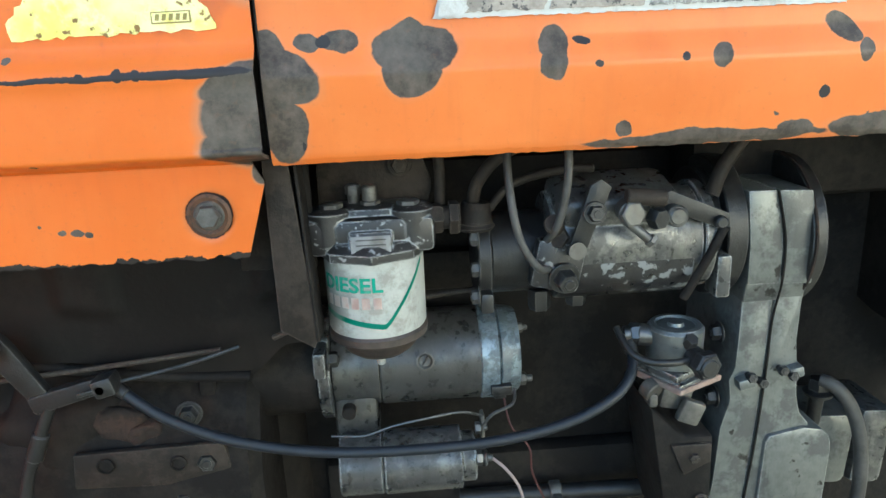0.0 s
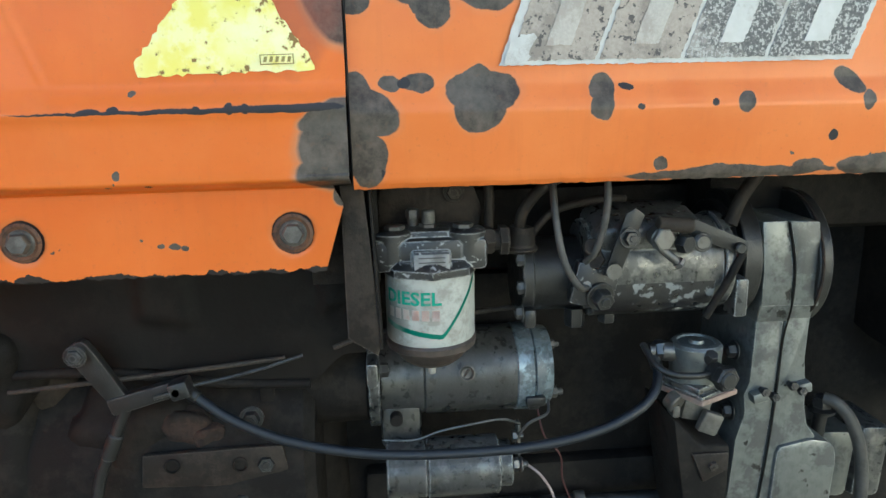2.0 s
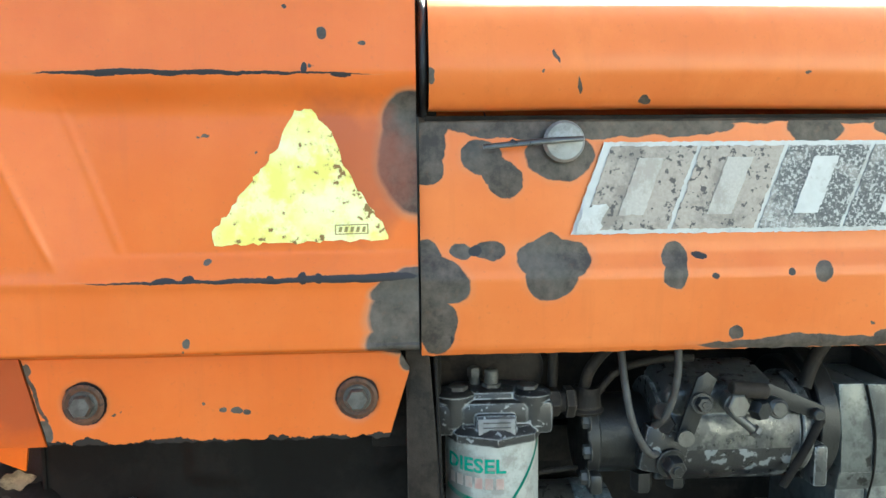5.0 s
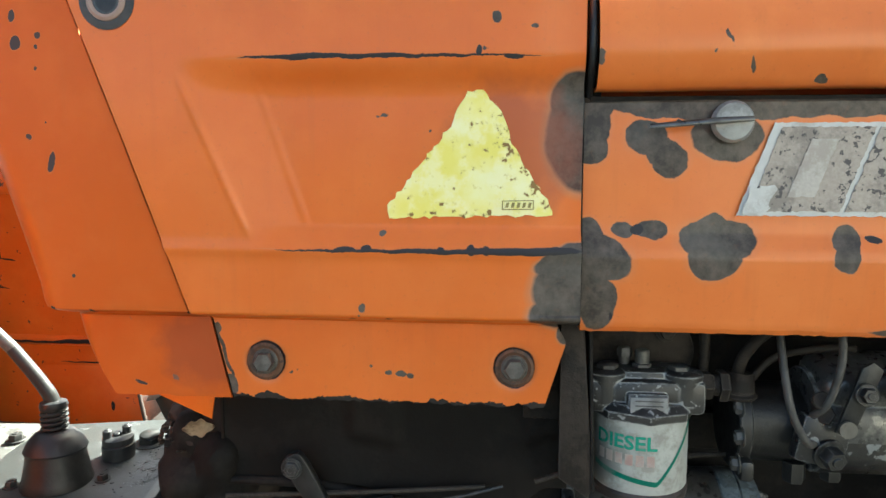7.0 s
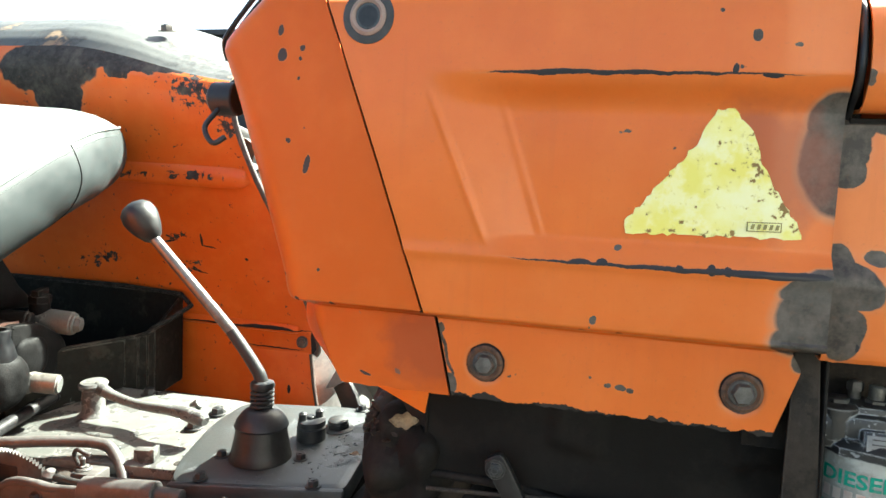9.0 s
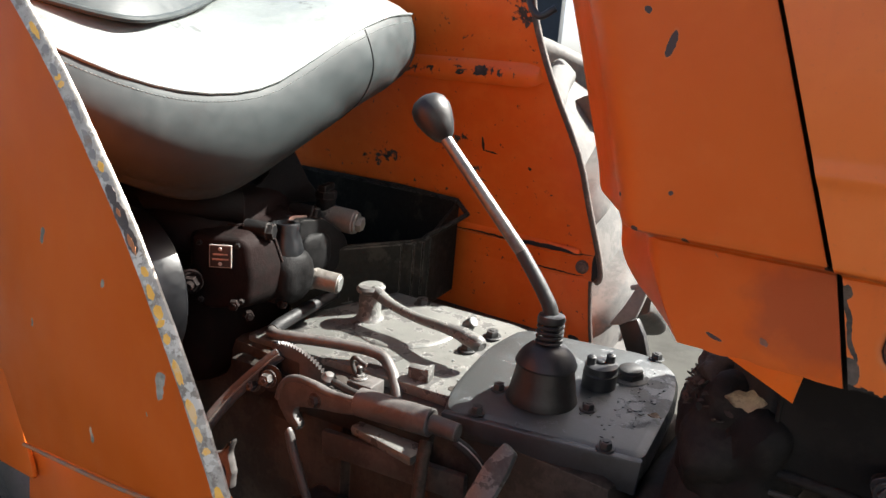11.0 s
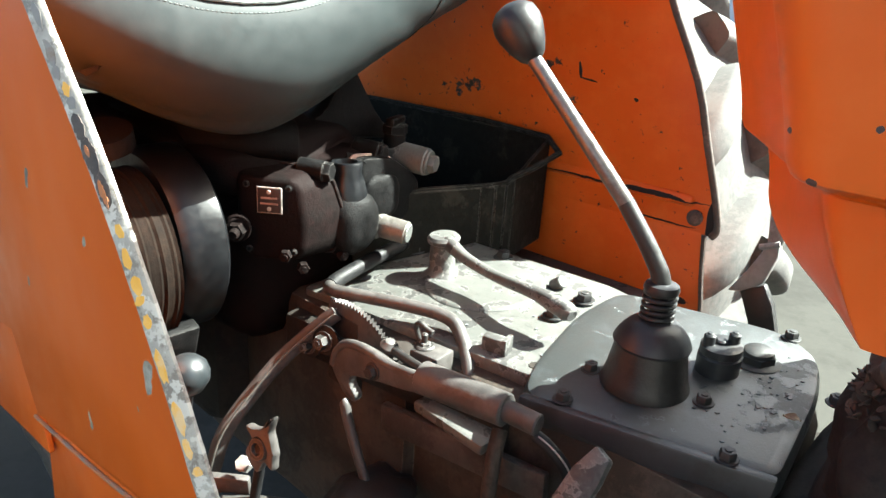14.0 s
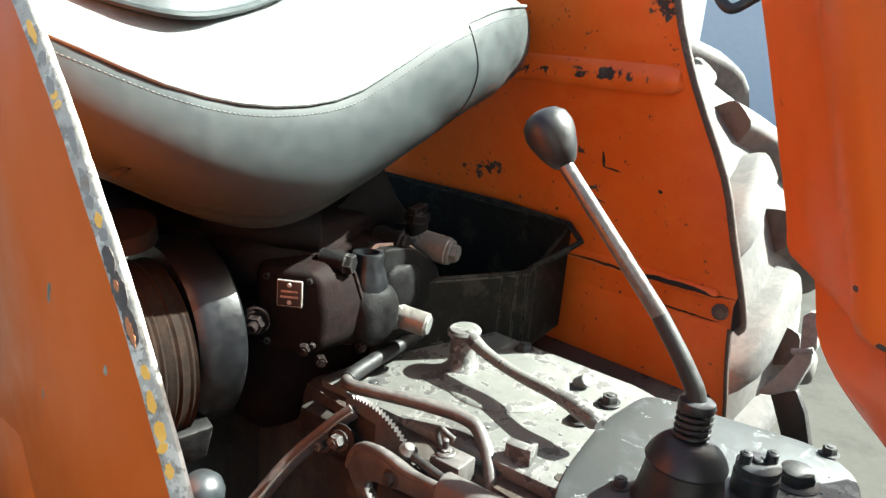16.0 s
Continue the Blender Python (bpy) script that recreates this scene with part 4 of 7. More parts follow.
part("far_side", prism([(-0.56, 0.915), (-0.585, 0.93), (-0.603, 1.0), (-0.590, 1.17), (-0.566, 1.27), (-0.53, 1.38), (-0.46, 1.38), (-0.44, 0.99)], (0, 0.505, 0), (1, 0, 0), (0, 0, 1), -0.003, 0.001), orange_plain, shell)
part("grommet", lathe([(0.016, -0.002), (0.026, -0.001), (0.0265, 0.0004), (0.0225, 0.0012), (0.0175, 0.0014), (0.016, 0.0005)], (-0.567, -0.0300, 1.371), (0.0, -1, 0.02), 44), dustgrey, shell, "bare grey ring round the grommet")
part("grommet_lip", lathe([(0.0125, -0.001), (0.0130, 0.0022), (0.0155, 0.0034), (0.0185, 0.0022), (0.0190, 0.0004)], (-0.567, -0.0302, 1.371), (0.0, -1, 0.02), 44), gasket, shell, "pale raised lip")
part("grommet_hole", lathe([(0.0135, 0.0008), (0.009, -0.0002), (0.001, -0.0006)], (-0.567, -0.0306, 1.371), (0.0, -1, 0.02), 32), castdark, shell, "dark dished centre")
lampbox = thing("switch_knob", (-0.77, 0.04, 1.28), "small black rubber plug with a bent wire ring behind the dashboard", "knob")
part("knob_body", join(cyl((-0.748, 0.035, 1.297), (-0.778, 0.035, 1.297), 0.019), cyl((-0.775, 0.035, 1.297), (-0.782, 0.035, 1.297), 0.015)), rubber, lampbox)
part("wire_ring", tube([(-0.765, 0.02, 1.283), (-0.768, 0.0, 1.262), (-0.755, -0.005, 1.245), (-0.742, 0.0, 1.252)], 0.003), rubber, lampbox)

# ---- dark engine block and housings behind the units ----
block = thing("engine_block", (0.1, 0.35, 0.40), "oil-blackened cast iron engine block", "engine")
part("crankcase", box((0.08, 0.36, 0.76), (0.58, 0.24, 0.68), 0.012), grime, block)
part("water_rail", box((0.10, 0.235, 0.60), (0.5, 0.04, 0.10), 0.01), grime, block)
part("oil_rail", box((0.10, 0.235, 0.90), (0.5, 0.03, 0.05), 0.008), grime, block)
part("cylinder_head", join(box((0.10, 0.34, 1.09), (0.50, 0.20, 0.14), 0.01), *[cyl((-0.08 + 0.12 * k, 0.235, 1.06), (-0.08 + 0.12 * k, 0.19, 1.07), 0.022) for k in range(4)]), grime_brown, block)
# Stretched far beyond a mount to shut out sky and sunlit ground.
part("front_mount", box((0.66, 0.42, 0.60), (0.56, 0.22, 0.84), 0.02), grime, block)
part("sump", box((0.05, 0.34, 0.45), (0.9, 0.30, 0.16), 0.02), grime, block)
# Unseen dark box added under the bonnet to block a sky leak.
part("bonnet_filler", box((0.46, 0.30, 1.12), (0.34, 0.24, 0.30), 0.03), grime, block)
rad = thing("radiator", (0.68, MID, 0.6), "dark radiator core ahead of the engine", "radiator")
part("core", box((0.70, MID, 0.98), (0.06, 0.46, 0.60), 0.006), grime, rad)
part("shroud", lathe([(0.20, 0), (0.215, 0.0), (0.215, 0.07), (0.20, 0.07)], (0.60, MID, 1.0), (1, 0, 0), 40), grime, rad)
bell = thing("clutch_housing", (-0.45, MID, 0.4), "grimy cast clutch housing", "housing")
part("housing", join(box((-0.38, MID + 0.06, 0.70), (0.42, 0.20, 0.54), 0.05, segs=4), cyl((-0.58, MID + 0.03, 0.70), (-0.20, MID + 0.03, 0.70), 0.17, 0.185, seg=48, edge=0.012)), grime, bell)
part("rear_flange", cyl((-0.60, MID + 0.06, 0.66), (-0.52, MID + 0.06, 0.66), 0.215, seg=48, edge=0.01), grime, bell)
for k in range(7):
    a = radians(150 + 20 * k)
    part("flange_bolt", bolt((-0.602, MID + 0.06 + 0.198 * math.cos(a), 0.66 + 0.198 * math.sin(a - math.pi)), (-1, 0, 0), 0.010, 0.012), castdark, bell)
part("lower_flange", box((-0.64, MID + 0.07, 0.56), (0.12, 0.32, 0.28), 0.03, segs=3), grime, bell)
part("side_boss", lump((-0.40, 0.155, 0.76), (0.085, 0.05, 0.07), (0, 0, 0), 0.3, 3), grime, bell)
for x, z in ((-0.268, 0.800), (-0.255, 0.745), (-0.285, 0.700)):
    part("housing_bolt", bolt((x, 0.098, z), (0.1, -1, 0.1), 0.010, 0.012), castdark, bell)
part("rib", prism([(-0.52, 0.655), (-0.20, 0.64), (-0.20, 0.668), (-0.52, 0.69)], (0, 0.11, 0), (1, 0, 0), (0, 0, 1), -0.03, 0.004), grime_brown, bell)
part("side_ledge", box((-0.36, 0.15, 0.60), (0.36, 0.06, 0.03), 0.006), grime, bell)
plate = thing("cowl_back_plate", (-0.33, 0.06, 0.84), "dark oil-stained plate behind the cowl flap", "plate")


def back_plate(u, v):
    x = -0.527 + 0.392 * u
    z = 1.05 - v * (0.185 + 0.03 * smoothstep(0.35, 0.75, u) - 0.035 * smoothstep(0.82, 0.95, u))
    dent = 0.006 * smoothstep(0.86, 0.90, u) * (1 - smoothstep(0.62, 0.70, v))
    dent += 0.005 * smoothstep(0.36, 0.40, u) * (1 - smoothstep(0.50, 0.54, u)) * (1 - smoothstep(0.66, 0.74, v))
    return V(x, 0.100 + 0.004 * v - dent + 0.003 * noise.noise(V(x * 9, z * 9, 4)), z)


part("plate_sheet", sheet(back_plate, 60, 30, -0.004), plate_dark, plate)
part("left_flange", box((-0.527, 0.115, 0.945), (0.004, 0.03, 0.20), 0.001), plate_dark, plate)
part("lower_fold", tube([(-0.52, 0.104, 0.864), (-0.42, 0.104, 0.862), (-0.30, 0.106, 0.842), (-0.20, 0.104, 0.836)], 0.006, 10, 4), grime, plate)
stay = thing("cowl_stay", (-0.13, 0.03, 0.90), "dark upright sheet-metal stay below the bonnet joint", "bracket")
part("stay_web", prism([(0.0, 0.915), (0.030, 0.895), (0.034, 0.91), (0.022, 1.072), (0.0, 1.072)], (-0.150, 0.028, 0), (1, 0, 0), (0, 0, 1), -0.004, 0.001), grime_brown, stay)
part("stay_flange", box((-0.119, 0.048, 0.985), (0.003, 0.045, 0.165), 0.001, (0, -2, 0)), grime, stay)

# ---- fuel filter ----
FX, FY = -0.0625, 0.079
filt = thing("fuel_filter", (FX, FY, 0.85), "white spin-on diesel filter under a chipped black head", "filter")
head = part("head", join(box((FX, FY, 0.993), (0.118, 0.060, 0.034), 0.006), box((FX, FY + 0.004, 1.008), (0.086, 0.046, 0.020), 0.007), lathe([(0.044, 0), (0.0545, 0.003), (0.0545, 0.011), (0.047, 0.018)], (FX, FY, 0.970), seg=8),
            lathe([(0.021, 0), (0.021, 0.03), (0.017, 0.033)], (FX - 0.039, FY - 0.010, 0.985)), lathe([(0.021, 0), (0.021, 0.03), (0.017, 0.033)], (FX + 0.039, FY - 0.010, 0.985)),
            box((FX, FY - 0.034, 0.9885), (0.040, 0.016, 0.022), 0.003, (-12, 0, 0))), filter_head_mat, filt, "black paint chipped to bare casting")
part("cap_bolt", join(hexa((FX - 0.036, FY - 0.008, 1.0175), (0, 0, 1), 0.011, 0.005)), steel_dull, head)
part("cap_bolt", join(hexa((FX + 0.036, FY - 0.008, 1.0175), (0, 0, 1), 0.011, 0.005)), steel_dull, head)
part("data_plate", box((FX, FY - 0.0435, 0.9893), (0.036, 0.0016, 0.0165), 0.0006, (-12, 0, 0)), pedal_mat, head, "aged pale data plate")
for k in range(3):
    part("printed_bar", box((FX, FY - 0.0450, 0.9945 - 0.0048 * k), (0.027, 0.0008, 0.0011), 0, (-12, 0, 0)), greypipe, head)
part("centre_bolt", join(cyl((FX, FY, 1.008), (FX, FY, 1.018), 0.010), cyl((FX, FY, 1.016), (FX, FY, 1.036), 0.0072), hexa((FX, FY, 1.017), (0, 0, 1), 0.0098, 0.005)), steel_dull, filt, "dull steel centre bolt")
part("bleed_screw", join(cyl((FX - 0.016, FY + 0.012, 1.006), (FX - 0.016, FY + 0.012, 1.036), 0.006), hexa((FX - 0.016, FY + 0.012, 1.026), (0, 0, 1), 0.008, 0.009)), steel_dull, filt)
part("outlet_union", join(hexa((FX + 0.054, FY - 0.01, 1.003), (1, 0, 0), 0.0150, 0.014), cyl((FX + 0.067, FY - 0.01, 1.003), (FX + 0.075, FY - 0.01, 1.003), 0.011), hexa((FX + 0.074, FY - 0.01, 1.003), (1, 0, 0), 0.0165, 0.010)), grime_brown, filt, "brown union nut")
part("inlet_plug", join(hexa((FX - 0.054, FY - 0.008, 1.000), (-1, 0, 0), 0.0125, 0.008)), steel_dull, filt)
part("mount_bracket", prism(rounded([(-0.052, 0.0), (0.055, 0.0), (0.062, 0.030), (0.048, 0.066), (0.020, 0.074), (-0.045, 0.072), (-0.052, 0.05)], 0.010), (FX, FY + 0.032, 1.000), (1, 0, 0), (0, 0, 1), -0.006, 0.0015), grime_brown, filt, "grimy brown mounting plate")
part("bracket_bolt", bolt((FX + 0.030, FY + 0.026, 1.050), (0, -1, 0), 0.0085, 0.008), grime_brown, filt)
part("pipe_stub", tube([(0.005, 0.10, 1.01), (0.006, 0.10, 1.04), (0.004, 0.11, 1.08)], 0.0055), grime_brown, filt)
CR = 0.0480
can = part("canister", lathe([(0.040, 0), (0.0465, 0.001), (CR, 0.004), (CR, 0.073), (0.0488, 0.0755), (0.0488, 0.079), (0.044, 0.080)], (FX, FY, 0.8975), seg=64), white_can, filt, "dusty white painted canister")
bowl = part("bowl", lathe([(0.010, 0), (0.026, 0.002), (0.034, 0.008), (0.042, 0.018), (0.0485, 0.023), (0.0494, 0.030), (0.047, 0.0325)], (FX, FY, 0.8665), seg=48), bowl_brown, filt, "brown bottom bowl")
part("drain", join(cyl((FX, FY, 0.868), (FX, FY, 0.851), 0.0042), cyl((FX, FY, 0.869), (FX, FY, 0.863), 0.008)), label_white, bowl)


def wrap(b, lift):
    """Carry a flat drawing (x along the arc, z up) onto the canister; x = 0 faces the viewer's side."""
    for v in b.verts:
        a = v.co.x / CR
        r = CR + lift - v.co.y
        v.co = V(FX + r * math.sin(a), FY - r * math.cos(a), v.co.z)
    return b


def band(line, half):
    o = [(x, z + half) for x, z in line] + [(x, z - half) for x, z in line[::-1]]
    b = bmesh.new()
    n = len(line)
    vs = [b.verts.new((x, 0, z)) for x, z in o]
    for k in range(n - 1):
        b.faces.new((vs[k], vs[k + 1], vs[2 * n - 2 - k], vs[2 * n - 1 - k]))
    bmesh.ops.solidify(b, geom=b.faces[:], thickness=0.0004)
    return b


line = [(-0.062 + 0.003 * k, 0.9225 - 0.0005 * k) for k in range(24)] + [(0.0095 + 0.0012 * k, 0.9115 + 0.0012 * k) for k in range(4)] + [(0.0150 + 0.0024 * k, 0.9175 + 0.0030 * k) for k in range(18)]
part("green_stripe", wrap(band(line, 0.0026), 0.0005), green_ink, can, "green printed stripe")


def lettering(text, size):
    cu = bpy.data.curves.new("letters", 'FONT')
    cu.body, cu.size, cu.extrude, cu.resolution_u, cu.offset = text, size, 0.0002, 3, size * 0.022
    ob = bpy.data.objects.new("letters", cu)
    scene.collection.objects.link(ob)
    me = bpy.data.meshes.new_from_object(ob.evaluated_get(bpy.context.evaluated_depsgraph_get()))
    b = bmesh.new()
    b.from_mesh(me)
    bpy.data.objects.remove(ob)
    bpy.data.meshes.remove(me)
    for v in b.verts:
        v.co = V(v.co.x, -v.co.z, v.co.y)
    return b


word = lettering("DIESEL", 0.0196)
bmesh.ops.scale(word, vec=(1.13, 1, 1), verts=word.verts)
wx = max(v.co.x for v in word.verts)
bmesh.ops.translate(word, vec=(0.0085 - wx, 0, 0.9455), verts=word.verts)
part("word", wrap(word, 0.0006), green_ink, can, "green printed word")
for k in range(6):
    x = -0.054 + k * 0.0105
    part("printed_bar", wrap(band([(x + 0.0011 * j, 0.9345) for j in range(8)], 0.0056), 0.0005), red_ink, can, "faded red printed bar")

# ---- starter motor ----
SY, SZ = 0.190, 0.808
starter = thing("starter_motor", (-0.02, SY, 0.75), "oil-stained steel starter motor with solenoid below", "starter")
body = part("yoke", join(cyl((-0.068, SY, SZ), (0.050, SY, SZ), 0.0545, seg=48)), starter_mat, starter)
part("pole_screw", join(lathe([(0.002, 0), (0.010, 0.0), (0.0105, 0.003), (0.0085, 0.0035), (0.006, 0.001), (0.001, 0.001)], (-0.017, SY - 0.0535, SZ + 0.016), (0, -1, 0.25), 24), box((-0.017, SY - 0.0560, SZ + 0.0172), (0.002, 0.002, 0.013), 0, (14, 30, 0))), steel_dull, body)
part("drive_housing", join(cyl((-0.122, SY, SZ), (-0.068, SY, SZ), 0.0535, seg=48), box((-0.098, SY - 0.02, SZ - 0.055), (0.05, 0.05, 0.06), 0.008)), starter_mat, starter, "cast nose housing")
part("mount_flange", join(cyl((-0.136, SY, SZ), (-0.122, SY, SZ), 0.066, seg=48), box((-0.130, SY - 0.06, SZ + 0.03), (0.014, 0.045, 0.03), 0.004)), alu_pump, starter)
part("flange_bolt", bolt((-0.121, SY - 0.068, SZ + 0.032), (1, 0, 0), 0.009, 0.010), castdark, starter)
part("nose", join(cyl((-0.245, SY, SZ), (-0.137, SY, SZ), 0.060, 0.058, seg=44), cyl((-0.262, SY, SZ), (-0.245, SY, SZ), 0.068, seg=44)), grime, starter, "grimy dark clutch-side sleeve")
part("cover_band", join(cyl((0.046, SY, SZ), (0.068, SY, SZ), 0.0560, seg=48), cyl((0.069, SY, SZ), (0.092, SY, SZ), 0.0545, 0.050, seg=48)), bluesteel, starter, "blue-grey steel cover band")
part("band_clamp", join(box((0.068, SY - 0.052, SZ - 0.026), (0.024, 0.012, 0.012), 0.002), box((0.066, SY - 0.048, SZ - 0.033), (0.014, 0.012, 0.01), 0.002)), castdark, starter)
part("end_nut", join(hexa((0.092, SY - 0.030, SZ - 0.026), (1, 0, 0), 0.008, 0.008), cyl((0.098, SY - 0.030, SZ - 0.026), (0.108, SY - 0.030, SZ - 0.026), 0.004)), steel_dull, starter)
part("end_nut", join(hexa((0.092, SY - 0.020, SZ + 0.034), (1, 0, 0), 0.006, 0.006), cyl((0.097, SY - 0.020, SZ + 0.034), (0.104, SY - 0.020, SZ + 0.034), 0.003)), steel_dull, starter)
sol = part("solenoid", join(cyl((-0.118, 0.125, 0.708), (-0.070, 0.125, 0.708), 0.0345, seg=40), cyl((-0.069, 0.125, 0.708), (0.018, 0.125, 0.708), 0.0355, seg=40), cyl((0.018, 0.125, 0.708), (0.034, 0.125, 0.708), 0.028, seg=32)), alu_pump, starter, "dirty aluminium solenoid")
part("terminal", join(hexa((0.034, 0.105, 0.716), (1, 0, 0), 0.0085, 0.007), cyl((0.034, 0.105, 0.716), (0.052, 0.105, 0.716), 0.0042), cyl((0.042, 0.105, 0.716), (0.046, 0.105, 0.716), 0.009)), steel, sol)
part("terminal", join(hexa((0.034, 0.112, 0.750), (1, 0, 0), 0.007, 0.006), cyl((0.034, 0.112, 0.750), (0.048, 0.112, 0.750), 0.0036)), steel, sol)
part("link_strap", box((0.043, 0.122, 0.738), (0.004, 0.016, 0.05), 0.001), steel_dull, sol)
part("hole_boss", join(cyl((-0.104, SY - 0.075, 0.776), (-0.104, SY - 0.060, 0.776), 0.0075)), grime, starter)

# ---- injection pump ----
PY, PZ = 0.118, 0.960
pump = thing("injection_pump", (0.17, PY, 0.90), "worn aluminium rotary injection pump with black levers", "pump")
part("body", join(cyl((0.112, PY, PZ), (0.262, PY, PZ), 0.052, seg=40), box((0.178, PY - 0.010, PZ + 0.036), (0.125, 0.075, 0.055), 0.014, (14, 0, 0), 3)), alu_pump, pump)
part("black_band", join(cyl((0.120, PY, PZ - 0.010), (0.254, PY, PZ - 0.010), 0.0505, seg=40)), pump_black, pump, "chipped black paint band")
part("front_flange", box((0.116, PY - 0.045, PZ - 0.012), (0.05, 0.02, 0.05), 0.006, (0, 12, 0)), pump_black, pump)
part("drive_sleeve", cyl((0.054, PY + 0.012, PZ - 0.012), (0.112, PY + 0.012, PZ - 0.012), 0.043, seg=40), castdark, pump, "dark drive sleeve")
part("flange", join(cyl((0.040, PY + 0.012, PZ - 0.012), (0.054, PY + 0.012, PZ - 0.012), 0.050, seg=40), box((0.047, PY - 0.03, PZ - 0.05), (0.014, 0.03, 0.022), 0.004)), castdark, pump)
for dy, dz in ((-0.040, 0.018), (-0.046, -0.012), (-0.036, -0.044)):
    part("flange_bolt", bolt((0.039, PY + dy, PZ + dz), (-1, 0, 0), 0.0075, 0.007), steel_dull, pump)
part("flange_cap", join(cyl((0.038, 0.090, 0.990), (0.040, 0.090, 1.012), 0.017, 0.014), lathe([(0.018, 0), (0.020, 0.003), (0.016, 0.008)], (0.038, 0.090, 0.985))), grime_brown, pump)
lev = part("stop_lever", prism([(-0.010, -0.012), (0.002, -0.014), (0.010, -0.006), (0.032, 0.052), (0.022, 0.060), (0.012, 0.054)], (0.131, 0.052, 0.975), (1, 0, 0), (0, 0, 1), -0.005, 0.001), castdark, pump, "dark stop lever with eye")
part("lever_eye", lathe([(0.0035, 0), (0.0085, 0), (0.0085, 0.003), (0.0035, 0.003)], (0.1295, 0.047, 0.969), (0, -1, 0), 20), steel_dull, lev)
part("lever_bolt", bolt((0.146, 0.047, 1.004), (0, -1, 0.1), 0.008, 0.008), castdark, lev)
part("nut", bolt((0.121, 0.062, 0.937), (0.15, -1, -0.2), 0.0115, 0.014), castdark, pump)
part("adjuster", join(cyl((0.180, 0.060, 1.004), (0.180, 0.044, 1.002), 0.012), hexa((0.180, 0.045, 1.002), (0.2, -1, 0.1), 0.0125, 0.006), cyl((0.172, 0.046, 0.998), (0.198, 0.040, 0.976), 0.0045), hexa((0.196, 0.040, 0.978), (0.75, -0.1, -0.65), 0.007, 0.005)), steel_dull, pump)
part("adjuster_knob", join(hexa((0.205, 0.055, 0.995), (0.4, -1, 0), 0.0105, 0.012)), castdark, pump)
part("lever_shaft", join(cyl((0.226, 0.070, 0.994), (0.226, 0.048, 0.996), 0.0105), cyl((0.226, 0.050, 0.996), (0.226, 0.046, 0.996), 0.0085)), steel, pump)
part("throttle_lever", prism([(-0.010, 0.018), (0.002, 0.026), (0.062, 0.000), (0.064, -0.014), (0.052, -0.014), (-0.004, 0.008)], (0.222, 0.064, 0.992), (1, 0, 0), (0, 0, 1), -0.005, 0.001), castdark, pump, "black throttle lever")
part("lever_pin", cyl((0.274, 0.070, 0.985), (0.274, 0.056, 0.985), 0.006), castdark, pump)
part("top_bar", cyl((0.176, 0.050, 1.018), (0.214, 0.050, 1.014), 0.008), grime_brown, pump)
part("pump_flange", join(cyl((0.262, PY, PZ), (0.274, PY, PZ), 0.056, seg=40), box((0.285, PY - 0.035, PZ - 0.035), (0.016, 0.03, 0.045), 0.004)), alu_pump, pump)
part("union", join(hexa((0.118, 0.075, 0.975), (-0.4, -1, 0.3), 0.012, 0.012), cyl((0.118, 0.082, 0.980), (0.108, 0.055, 0.995), 0.009)), grime_brown, pump)
part("bottom_nut", join(hexa((0.145, 0.110, 0.905), (0, 0, -1), 0.011, 0.014), hexa((0.105, 0.105, 0.912), (0, 0, -1), 0.012, 0.022)), castdark, pump)
for k, pts in enumerate(([(0.066, 0.07, 1.09), (0.066, 0.045, 1.03), (0.074, 0.038, 0.985), (0.092, 0.045, 0.955), (0.110, 0.070, 0.945)],
                         [(0.122, 0.06, 1.09), (0.120, 0.045, 1.04), (0.112, 0.050, 0.995), (0.104, 0.070, 0.972)],
                         [(0.036, 0.088, 1.010), (0.042, 0.080, 1.035), (0.070, 0.085, 1.060), (0.140, 0.10, 1.085)],
                         [(0.050, 0.095, 1.000), (0.080, 0.105, 1.025), (0.130, 0.105, 1.036), (0.160, 0.105, 1.036)],
                         [(0.276, 0.090, 1.005), (0.290, 0.095, 1.035), (0.330, 0.105, 1.085)])):
    solo("fuel_pipe", tube(pts, (0.0038, 0.0038, 0.0062, 0.0042, 0.0075)[k]), (greypipe, greypipe, grime_brown, grime_brown, grime_brown)[k],
         ("thin grey fuel pipe at the injection pump" if k < 2 else "brown dirty fuel hose above the injection pump"), "pipe", "fuel pipes")
solo("control_rod", tube([(0.278, 0.060, 0.980), (0.262, 0.062, 0.945), (0.245, 0.07, 0.905)], 0.0045), grime, "dark control rod hanging from the throttle lever", "rod")

# ---- timing case with pulley cover ----
case = thing("timing_case", (0.36, 0.15, 0.60), "weathered aluminium timing case with chipped paint", "timing case")


def case_slab(x_off, outline, y0, depth):
    return prism(outline, (x_off, y0, 0), (1, 0, 0), (0, 0, 1), -depth, 0.0028)


rounded_foot = [(0.358, 0.62), (0.362, 0.712), (0.366, 0.720), (0.405, 0.728), (0.428, 0.724), (0.438, 0.714), (0.441, 0.698), (0.438, 0.62)]
part("case_rear", case_slab(0, [(0.325, 0.906), (0.3602, 0.906), (0.3580, 0.838), (0.3556, 0.776), (0.3515, 0.712), (0.3440, 0.62), (0.300, 0.62), (0.307, 0.66), (0.311, 0.73), (0.320, 0.765), (0.317, 0.790), (0.323, 0.805), (0.324, 0.84)], 0.104, 0.20), alu, case)
part("case_front", case_slab(0, [(0.3612, 0.906), (0.394, 0.902), (0.391, 0.880), (0.390, 0.835), (0.393, 0.808), (0.397, 0.766), (0.402, 0.745), (0.414, 0.730), (0.414, 0.62), (0.3450, 0.62), (0.3525, 0.712), (0.3566, 0.776), (0.3590, 0.838)], 0.1025, 0.20), alu, case)
